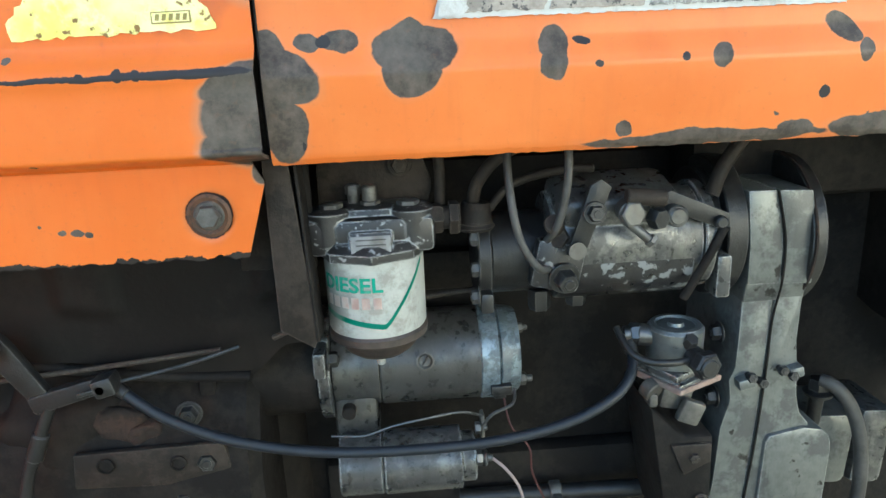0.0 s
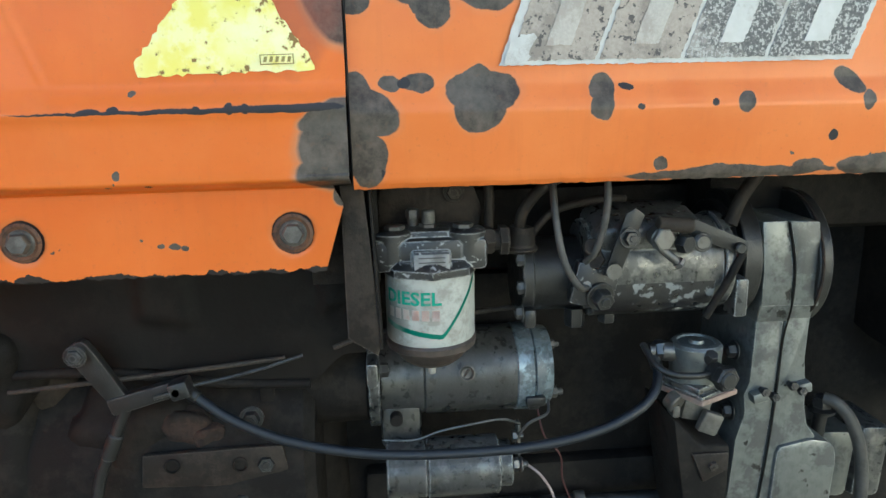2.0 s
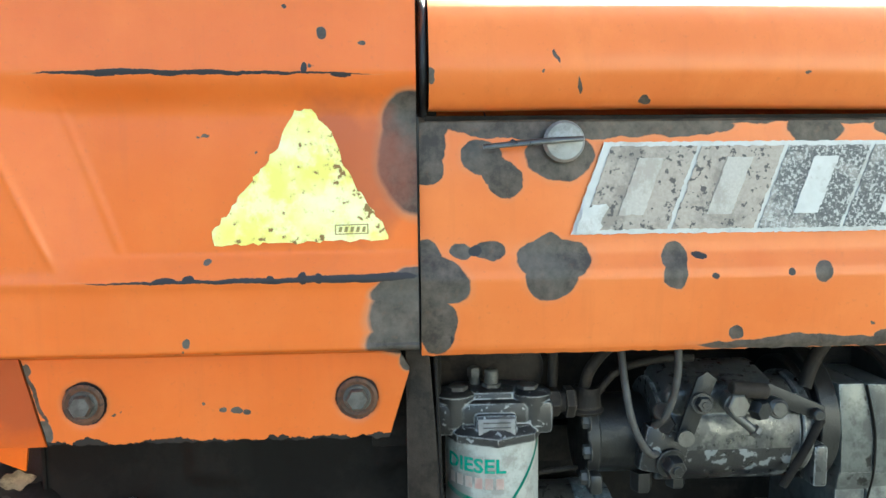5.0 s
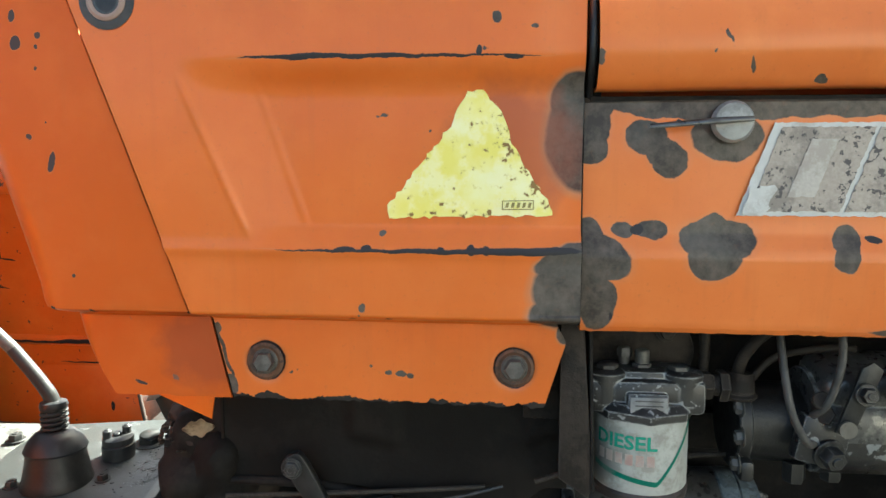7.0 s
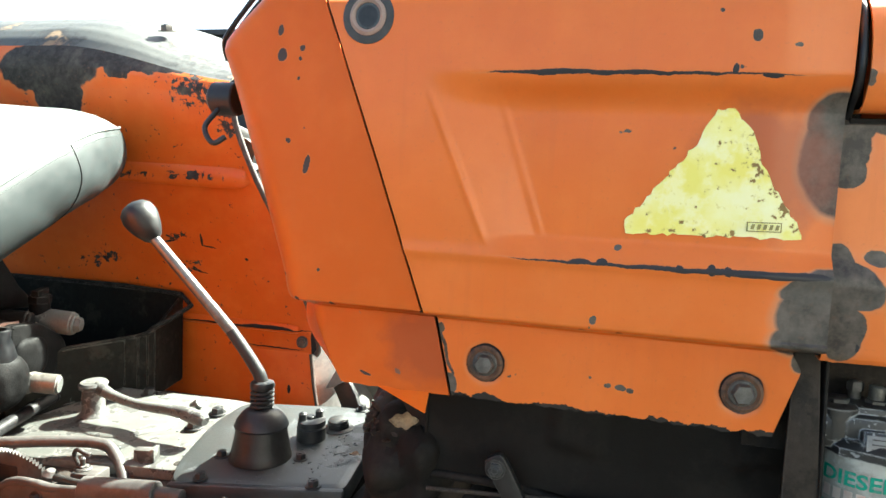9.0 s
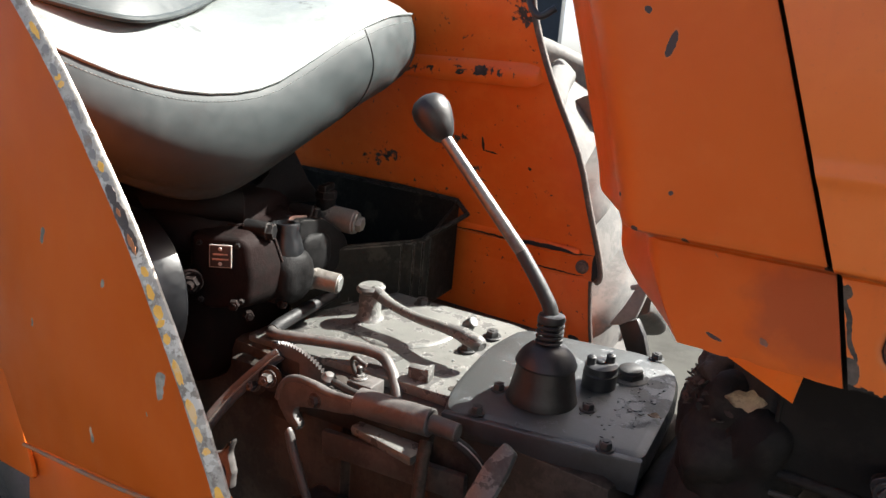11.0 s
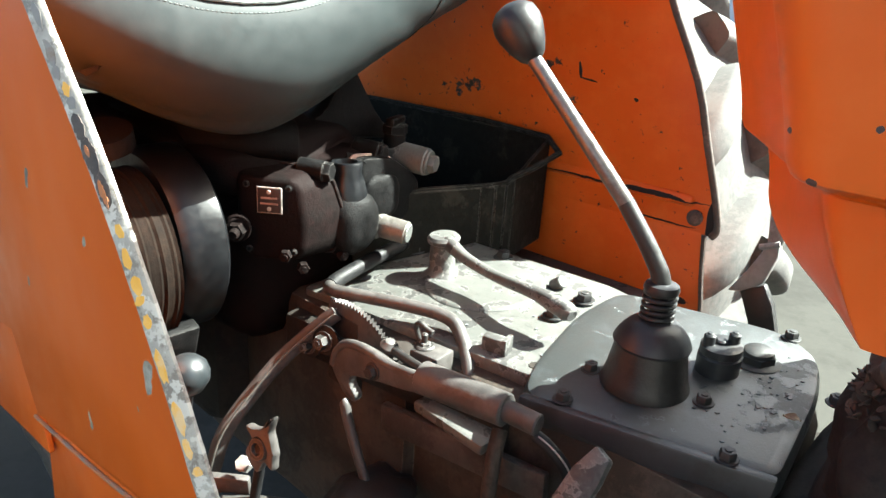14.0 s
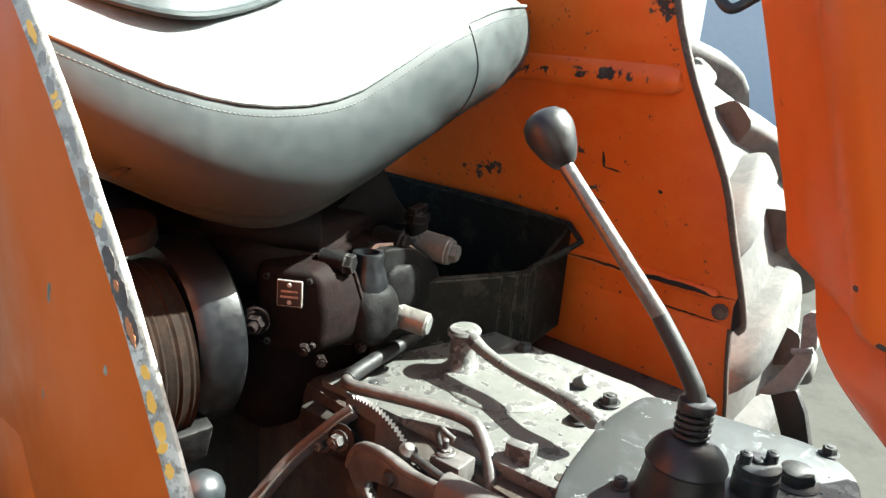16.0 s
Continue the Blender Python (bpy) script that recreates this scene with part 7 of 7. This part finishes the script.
part("fender_bolt", bolt((-0.962, 0.640, 0.862), (0, -1, 0.1), 0.0095, 0.005), dark_edge, ff)
part("top_bolt", bolt((-1.27, 0.60, 1.500), (0, -0.2, 1), 0.013, 0.012), steel_dull, ff)
WC = V(-1.595, 0.915, 0.69)
wheel = thing("tractor_wheel", (WC.x, WC.y, 0), "big dusty rear tractor wheel with chevron lugs", "wheel")
tyre = part("tyre", lathe([(0.34, -0.16), (0.42, -0.215), (0.52, -0.23), (0.60, -0.215), (0.635, -0.17), (0.648, -0.06), (0.648, 0.06), (0.635, 0.17), (0.60, 0.215), (0.52, 0.23), (0.42, 0.215), (0.34, 0.16)], WC, (0, 1, 0), 72), tyre_mat, wheel)
rim = part("rim", lathe([(0.08, -0.04), (0.30, -0.02), (0.335, -0.11), (0.35, -0.125), (0.35, 0.125), (0.335, 0.11), (0.30, 0.0), (0.08, 0.0)], WC, (0, 1, 0), 56), far_wall, wheel, "pale steel rim")


def lug(a, side):
    b = bmesh.new()
    pr = []
    for k in range(9):
        t = k / 8
        y = side * 0.228 * t
        ang = a + 0.20 * t ** 1.25
        r0 = 0.648 - 0.35 * max(0, t - 0.62) ** 2
        pr.append((y, ang, r0))
    rows = []
    for y, ang, r0 in pr:
        row = []
        for da, dr in ((-0.085, -0.03), (-0.066, 0.0), (-0.052, 0.026), (-0.043, 0.036), (-0.03, 0.040), (0.0, 0.041), (0.03, 0.040), (0.042, 0.035), (0.050, 0.025), (0.062, 0.0), (0.08, -0.03)):
            aa, rr = ang + da, r0 + dr
            row.append(b.verts.new((WC.x + rr * math.sin(aa), WC.y + y, WC.z + rr * math.cos(aa))))
        rows.append(row)
    for p, q in zip(rows, rows[1:]):
        for i in range(10):
            b.faces.new((p[i], p[i + 1], q[i + 1], q[i]))
    b.faces.new(rows[0])
    b.faces.new(rows[-1][::-1])
    return b


for k in range(19):
    for side_k, off in ((-1, 0.0), (1, 0.5)):
        part("lug", lug(2 * math.pi * (k + off) / 19, side_k), tyre_mat, tyre)

# pedal beyond the gearbox
pd = thing("brake_pedal", (-0.80, 0.50, 0.70), "bare steel brake pedal with a slotted pad", "pedal")
part("pad", prism([(-0.843, 0.815), (-0.822, 0.853), (-0.806, 0.890), (-0.790, 0.897), (-0.789, 0.880), (-0.800, 0.838), (-0.826, 0.819)], (0, 0.500, 0), (1, 0, 0), (0, 0, 1), -0.012, 0.003), pedal_mat, pd)
part("pad_wing", prism([(-0.806, 0.892), (-0.811, 0.934), (-0.803, 0.943), (-0.793, 0.944), (-0.787, 0.900), (-0.792, 0.886)], (0, 0.501, 0), (1, 0, 0), (0, 0, 1), -0.010, 0.002), pedal_mat, pd)
part("pad_lip", tube([(-0.812, 0.496, 0.888), (-0.800, 0.494, 0.893), (-0.789, 0.496, 0.898)], 0.0042, 8, 4), pedal_mat, pd)
part("arm", prism([(-0.832, 0.818), (-0.801, 0.834), (-0.785, 0.808), (-0.760, 0.735), (-0.790, 0.730)], (0, 0.512, 0), (1, 0, 0), (0, 0, 1), -0.014, 0.003), castdark, pd)
part("pivot", cyl((-0.772, 0.52, 0.735), (-0.772, 0.34, 0.735), 0.014), castdark, pd)

# ---- near fender ----
nf = thing("fender", (-1.2, -0.26, 0.6), "orange near fender panel with chipped pale edge", "fender", "rear fenders")
NE = [(-0.765, 0.74), (-0.832, 0.875), (-0.888, 0.972), (-0.944, 1.054), (-0.994, 1.114), (-1.050, 1.176), (-1.135, 1.25), (-1.25, 1.325)]
LOW = [(-1.75, 1.38), (-1.75, 0.84), (-1.30, 0.842), (-1.205, 0.855), (-1.163, 0.786), (-1.00, 0.814), (-0.79, 0.853)]
part("fender_sheet", prism([(x - 0.008, z) for x, z in NE[1:]] + [(-1.45, 1.37)] + LOW, (0, -0.258, 0), (1, 0, 0), (0, 0, 1), -0.004, 0.001), orange_near, nf)


def edge_ribbon(line, section):
    """A folded strip along a line in the plane of x and z."""
    pts = smooth_line([(x, 0, z) for x, z in line], 10)
    b = bmesh.new()
    rings = []
    for i, p in enumerate(pts):
        d = (pts[min(i + 1, len(pts) - 1)] - pts[max(i - 1, 0)]).normalized()
        n = V(d.z, 0, -d.x)
        w = 0.0008 * noise.noise(p * 60)
        rings.append([b.verts.new(p + n * (a + w) + V(0, y, 0)) for a, y in section])
    for r, q in zip(rings, rings[1:]):
        for k in range(len(section)):
            b.faces.new((r[k], r[(k + 1) % len(section)], q[(k + 1) % len(section)], q[k]))
    b.faces.new(rings[0][::-1])
    b.faces.new(rings[-1])
    return b


part("worn_edge", edge_ribbon(NE, [(-0.0110, -0.2615), (-0.0108, -0.2640), (-0.0095, -0.2650), (0.0, -0.2603), (0.0012, -0.2588), (0.0005, -0.2565), (-0.0020, -0.2560)]), fender_edge, nf, "grey-brown worn edge strip")
rnd = random.Random(12)
line = smooth_line([(x, 0, z) for x, z in NE], 24)
i = 3
while i < len(line) - 12:
    p, d = line[i], (line[i + 1] - line[i]).normalized()
    n = V(d.z, 0, -d.x)
    long_, wide_ = rnd.choice((0.003, 0.005, 0.007, 0.011)), rnd.uniform(0.0026, 0.0042)
    face = (n * 0.896 + V(0, 0.443, 0)).normalized()
    o = [(long_ * math.cos(t) * rnd.uniform(0.75, 1.1), wide_ * math.sin(t) * rnd.uniform(0.7, 1.15)) for t in np.linspace(0, 2 * math.pi, 13)[:-1]]
    k = rnd.uniform(-0.0012, 0.0012)
    c = p + n * (-0.0048 + k) + V(0, -0.26262 + 0.495 * k, 0)
    yellow = rnd.random() < (0.95 if p.z < 1.03 else 0.15)
    if not 1.036 < p.z < 1.090:
        part("paint_flake", prism(o, c, d, face, -0.0004, 0), flake_yellow if yellow else flake_pale, nf, "yellow paint flake" if yellow else "pale paint flake")
    i += max(2, int((long_ * 2 + rnd.uniform(0.0003, 0.004)) / 0.0032))
for k, (z, long_, wide_, material, label) in enumerate(((1.050, 0.012, 0.0046, dark_edge, "dark bare patch"), (1.067, 0.013, 0.0050, dark_edge, "dark bare patch"), (1.082, 0.009, 0.0040, dark_edge, "dark bare patch"), (1.048, 0.0095, 0.0019, edge_rub, "orange paint remnant"), (1.070, 0.004, 0.0014, edge_rub, "orange paint remnant"))):
    i = min(range(len(line) - 1), key=lambda m: abs(line[m].z - z))
    p, d = line[i], (line[i + 1] - line[i]).normalized()
    n = V(d.z, 0, -d.x)
    face = (n * 0.896 + V(0, 0.443, 0)).normalized()
    o = ragged([(long_ * math.cos(t), wide_ * math.sin(t)) for t in np.linspace(0, 2 * math.pi, 13)[:-1]], 0.0015, 0.0007, k)
    part("paint_flake", prism(o, p + n * -0.0048 + V(0, -0.26262 - 0.00025 * k, 0), d, face, -0.0004, 0), material, nf, label)
part("cable_hole", prism(rounded([(-1.335, 1.045), (-1.300, 1.030), (-1.290, 1.075), (-1.305, 1.115), (-1.335, 1.11)], 0.012), (0, -0.2578, 0), (1, 0, 0), (0, 0, 1), -0.0015, 0.0003), grime, nf, "dark opening where the cable enters")
part("step_flange", prism([(-1.207, 0.60), (-0.76, 0.60), (-0.80, 0.848), (-1.00, 0.811), (-1.13, 0.792), (-1.183, 0.785)], (0, -0.246, 0), (1, 0, 0), (0, 0, 1), -0.004, 0.001), orange_near, nf)
part("flange_edge", tube([(-1.163, -0.260, 0.785), (-1.08, -0.261, 0.799), (-1.00, -0.261, 0.812), (-0.90, -0.261, 0.833), (-0.80, -0.261, 0.851)], 0.0018, 8, 4), edge_rub, nf, "rubbed lower edge")
part("inner_bracket", prism(rounded([(-1.70, 0.66), (-1.25, 0.728), (-1.163, 0.740), (-1.166, 0.75), (-1.187, 0.804), (-1.206, 0.858), (-1.70, 0.87)], 0.012), (0, -0.253, 0), (1, 0, 0), (0, 0, 1), -0.005, 0.001), orange_near, nf)

solo("hanging_cable", tube([(-1.36, -0.268, 1.13), (-1.27, -0.280, 1.105), (-1.212, -0.285, 1.078), (-1.190, -0.287, 1.036), (-1.203, -0.286, 0.974), (-1.253, -0.285, 0.876), (-1.295, -0.283, 0.797), (-1.356, -0.280, 0.639), (-1.38, -0.27, 0.52)], 0.0042, 12, 6), cable_blue, "thin blue-grey cable hanging against the near fender", "cable")
# ---- seat ----
seat = thing("driver_seat", (-1.45, 0.08, 1.0), "worn grey-green vinyl driver's seat with pale piping", "seat")


# the seam dips low at the front and climbs to both sides
SEAM = smooth_line([(-0.33, 0, 1.245), (-0.213, 0, 1.196), (-0.126, 0, 1.160), (-0.045, 0, 1.147), (0.038, 0, 1.157), (0.104, 0, 1.188), (0.182, 0, 1.230), (0.237, 0, 1.252), (0.32, 0, 1.274), (0.52, 0, 1.294)], 6)
SEAM_Y, SEAM_Z = [p.x for p in SEAM], [p.z for p in SEAM]


def beside_fender(q):
    """Flatten what would press through the near fender."""
    over = -0.232 - q.y
    if over > 0:
        q.y = -0.232 - 0.016 * (1 - math.exp(-over / 0.016))
    return q


def seat_rim(a):
    """The seam round the cushion: a = 0 is the front, + is the far side."""
    s, c = math.sin(a), math.cos(a)
    hw, hl = 0.412, 0.30
    n = 2.5
    r = (abs(s) ** n + abs(c) ** n) ** (-1 / n)
    y = 0.095 + hw * s * r
    x = -1.452 + hl * c * r
    return beside_fender(V(x, y, float(np.interp(y, SEAM_Y, SEAM_Z))))


# folds in the skirt: from (y, share of the drop) to (y, share), width, depth
FOLDS = [(-0.24, 0.12, 0.13, 0.52, 0.14, 0.0034), (-0.24, 0.40, 0.10, 0.72, 0.13, -0.0046), (-0.26, 0.72, 0.06, 0.86, 0.10, 0.0034), (0.12, 0.12, 0.26, 0.62, 0.09, -0.003), (0.20, 0.1, 0.34, 0.5, 0.09, 0.003), (0.30, 0.15, 0.40, 0.55, 0.08, -0.003)]


def seat_surface(kind):
    def fn(u, v):
        a = 2 * math.pi * u
        p = seat_rim(a)
        c = V(-1.46, 0.095, p.z)
        d = p - c
        if kind == "top":
            k = v
            q = c + d * (1 - k)
            q.z = p.z + (1.262 - p.z) * 0.75 * k + (0.058 - 0.028 * smoothstep(0.02, 0.22, p.y)) * (1 - (1 - min(k / 0.26, 1.0)) ** 2.4) + 0.004 * noise.noise(q * 9) + 0.0025 * noise.noise(q * 22)
            return beside_fender(q)
        k = v
        q = c + d * (1 + 0.055 * math.sin(math.pi * min(k * 1.6, 1)) ** 0.8 - 0.42 * k ** 1.9)
        q.z = p.z - (0.150 + 0.75 * (p.z - 1.147 - 0.118 * (1 - math.cos(math.pi * min(abs(p.y + 0.01) / 0.45, 1))) / 2)) * math.sin(k * math.pi / 2)
        y = q.y
        fold = 0.0
        for y0, k0, y1, k1, w, deep in FOLDS:
            s = (y - y0) / (y1 - y0)
            if -0.1 < s < 1.1:
                fold += deep * math.exp(-((k - k0 - (k1 - k0) * s) / w) ** 2) * math.sin(math.pi * min(1, max(0, s))) ** 0.5
        q += d.normalized() * fold
        q += d.normalized() * (0.005 * noise.noise(V(2 * math.cos(a), 2 * math.sin(a), k * 2)) + 0.0016 * noise.noise(V(6 * math.cos(a), 6 * math.sin(a), 5 + k * 1.5)))
        q.z += 0.002 * noise.noise(q * 9)
        return beside_fender(q)
    return fn


part("cushion_top", sheet(seat_surface("top"), 72, 18, 0), vinyl_top, seat, "seat top, coloured pale for the sun on it")
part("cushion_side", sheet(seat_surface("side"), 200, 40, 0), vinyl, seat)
part("piping", tube([seat_rim(2 * math.pi * k / 80) + V(0, 0, 0.001) for k in range(81)], 0.0022, 8, 1), vinyl_seam, seat, "pale stitched piping")
side = seat_surface("side")
part("base_board", loft([[side(k / 72, 0.96) for k in range(72)], [side(k / 72, 0.96) + V(0, 0, 0.03) for k in range(72)]], 0), sleeve_black, seat, "dark underside board")


def outward(a, k, lift):
    """A point just proud of the skirt, k of the way down it."""
    p = side(a / 360, k)
    return p + V(p.x + 1.46, p.y - 0.095, 0).normalized() * lift


part("corner_seam", tube([outward(17 + 2.5 * k, k * 0.62, 0.0004) for k in np.linspace(0.01, 1, 12)], 0.0008, 6, 2), sleeve_black, seat, "dark sewn seam down the skirt")
part("stitching", join(*[tube([outward(a, 0.036, 0.0002), outward(a + 0.34, 0.036, 0.0002)], 0.0006, 5, 1) for a in np.arange(-62, 62, 0.62)]), vinyl_seam, seat, "row of pale thread stitches under the piping")
part("tear", prism(ragged([(-0.012, -0.003), (0.004, 0.001), (0.014, 0.006), (0.006, -0.001), (-0.004, -0.007)], 0.002, 0.001, 3), side(322 / 360, 0.45) + V(0.002, -0.002, 0), (0.5, 0.85, 0), (0, 0, 1), 0.004, 0.0005), sleeve_black, seat, "small tear in the skirt")
part("backrest", box((-1.70, 0.06, 1.42), (0.12, 0.60, 0.34), 0.05, (0, -12, 0), 4), vinyl, seat)
COVER_EDGE = smooth_line([(-1.275, -0.228, 1.250), (-1.236, -0.185, 1.236), (-1.204, -0.110, 1.224), (-1.230, -0.035, 1.236), (-1.284, 0.047, 1.260), (-1.318, 0.09, 1.275), (-1.34, 0.177, 1.312), (-1.37, 0.26, 1.328), (-1.42, 0.33, 1.338)], 8)


def loose_cover(u, v):
    """The slack rear cover of the seat, rumpled, with a turned-down front edge."""
    k = u * (len(COVER_EDGE) - 1)
    i = min(int(k), len(COVER_EDGE) - 2)
    p = COVER_EDGE[i].lerp(COVER_EDGE[i + 1], k - i)
    back = V(-1.62, 0.05 + (p.y - 0.05) * 0.95, p.z + 0.10)
    q = p.lerp(back, v)
    q.z += 0.020 * min(1.0, v * 18) ** 0.6 + 0.016 * math.sin(math.pi * min(1, v * 1.6))
    q.z += 0.010 * noise.noise(V(q.x * 7, q.y * 9, 1)) * smoothstep(0, 0.25, v) + 0.007 * math.sin(9 * v + 5 * u) * smoothstep(0.06, 0.3, v)
    return q


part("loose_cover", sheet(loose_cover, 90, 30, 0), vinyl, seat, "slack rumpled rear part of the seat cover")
part("cover_hem", tube([p - V(0, 0, 0.002) for p in COVER_EDGE], 0.0040, 8, 1), vinyl, seat)

# loose grit on the gearbox cover
grit_rnd = random.Random(9)


def grit():
    bits = []
    for k in range(150):
        x, y = (grit_rnd.gauss(-0.69, 0.03), grit_rnd.gauss(0.27, 0.06)) if k % 3 else (grit_rnd.uniform(-1.2, -0.92), grit_rnd.uniform(0.17, 0.37))
        lift = 0.0068 if k % 3 else 0.0
        if not (-0.88 < x < -0.685 and 0.16 < y < 0.37) and k % 3:
            continue
        r = grit_rnd.uniform(0.0008, 0.0026)
        b = prism([(x + r * math.cos(t) * grit_rnd.uniform(0.6, 1.2), y + r * math.sin(t) * grit_rnd.uniform(0.6, 1.2)) for t in np.linspace(0, 2 * math.pi, 6)[:-1]], (0, 0, lift), (1, 0, 0), (0, 1, 0), 0.0007 + 0.3 * r, 0)
        bits.append(lie(b))
    return join(*bits)


solo("paint_grit", grit(), grit_mat, "loose pale paint flakes and grit on the gearbox", "grit", kind="stuff")

# dirt and dry leaves lodged below the dashboard
rnd = random.Random(4)
def leaf_litter():
    bits = []
    for k in range(110):
        d = V(rnd.uniform(-1, 0.6), rnd.uniform(-1, 0.3), rnd.uniform(0.15, 1)).normalized()
        c = V(-0.575, 0.160, 0.885) + V(0.050 * d.x, 0.064 * d.y, 0.054 * d.z)
        r = rnd.uniform(0.003, 0.008)
        b = prism([(r * math.cos(t) * rnd.uniform(0.7, 1), r * 0.6 * math.sin(t) * rnd.uniform(0.6, 1)) for t in np.linspace(0, 2 * math.pi, 8)[:-1]], (0, 0, 0), (1, 0, 0), (0, 1, 0), 0.0012, 0)
        bmesh.ops.transform(b, matrix=pose(*c, rnd.uniform(-50, 50), rnd.uniform(-50, 50), rnd.uniform(0, 360)), verts=b.verts)
        bits.append(b)
    return join(*bits)


solo("leaf_litter", leaf_litter(), dryleaf, "dry brown leaves and dirt lodged below the dashboard", "leaf litter", kind="stuff")


def dry_leaf(p, r, turn, label):
    def fn(u, v):
        a, w = 2 * u - 1, 2 * v - 1
        half = (1 - abs(a) ** 1.7) * 0.55 * (1 + 0.18 * math.sin(9 * a))
        return V(a * r, w * half * r, r * (0.25 * w * w * (1 - a * a) + 0.18 * math.sin(2.4 * a + w)))
    b = sheet(fn, 14, 6, 0.0006)
    bmesh.ops.transform(b, matrix=pose(*p, *turn), verts=b.verts)
    return solo("dry_leaf", b, tanleaf, label, "leaf", "dry leaves")


for p, r, turn in (((-0.592, 0.228, 0.862), 0.042, (50, -20, 40)), ((-0.573, 0.130, 0.912), 0.022, (60, 10, -30)), ((-0.590, 0.20, 0.835), 0.026, (70, 25, 10)), ((-0.60, 0.26, 0.845), 0.022, (30, 30, 80)), ((-0.585, 0.16, 0.93), 0.020, (40, -40, 10)), ((-0.555, 0.10, 0.925), 0.018, (80, 0, 25))):
    dry_leaf(p, r, turn, "curled tan dry leaf caught beside the gearbox cover")
dry_leaf((-0.672, 0.238, 0.8125), 0.008, (0, 10, 20), "tiny yellow leaf scrap lying on the gearbox cover")
col = thing("steering_column", (-0.60, 0.2, 0.75), "dark housing below the dashboard", "column")
part("column_casing", lump((-0.525, 0.27, 0.90), (0.075, 0.16, 0.13), (0, 0, 0), 0.15, 11), grime_brown, col)
part("steering_box", lump((-0.560, 0.155, 0.865), (0.060, 0.070, 0.075), (0, 10, 20), 0.30, 12, 2.2), grime, col, "dirt-caked rounded casting")
part("lower_casing", lump((-0.565, 0.27, 0.70), (0.080, 0.18, 0.18), (0, 0, 0), 0.12, 13), grime, col)
part("side_casing", lump((-0.622, 0.30, 0.715), (0.042, 0.17, 0.085), (0, 0, 0), 0.15, 17), grime, col)
part("mud_crust", lump((-0.585, 0.165, 0.925), (0.030, 0.045, 0.022), (10, 25, 0), 0.35, 14, 2.0), grime_brown, col)

# ---- far surroundings ----
bld = thing("farm_building", (0, 22, 0), "pale plastered farm building far across the yard", "building")
part("wall", box((6.0, 22, 4.5), (34, 0.4, 9.0), 0.02), far_wall, bld)
part("roof", box((6.0, 21.9, 9.1), (34.6, 1.2, 0.25), 0.03), dustgrey, bld)
for x0, x1, z0 in ((1.80, 3.60, 7.35), (11.35, 12.1, 7.05)):
    win = part("window", box(((x0 + x1) / 2, 21.78, z0 + 0.55), (x1 - x0, 0.06, 1.1), 0.01), dark_edge, bld)
    part("window_frame", join(box((x0, 21.74, z0 + 0.55), (0.08, 0.08, 1.14), 0.01), box((x1, 21.74, z0 + 0.55), (0.08, 0.08, 1.14), 0.01), box(((x0 + x1) / 2, 21.74, z0), (x1 - x0 + 0.1, 0.1, 0.08), 0.01)), steel_dull, win)
shed = thing("machine_shed", (-30, 22, 0), "dark blue-grey sheet-metal machine shed across the yard", "building")
part("wall", box((-31.0, 22, 3.0), (38, 0.3, 6.0), 0.02), shed_blue, shed)
part("roof", box((-31.0, 22.5, 6.1), (38.6, 2.0, 0.2), 0.02), dustgrey, shed)
# Unseen wall added behind the camera to reflect sunlight onto the shaded panels.
bounce = thing("bounce_wall", (8, -9, 0), "unseen beige wall behind the camera, added for reflections and bounced light", "wall", kind="structure")
part("wall_face", box((8.2, -9, 2.4), (12, 0.3, 4.8), 0.02), beige_wall, bounce)
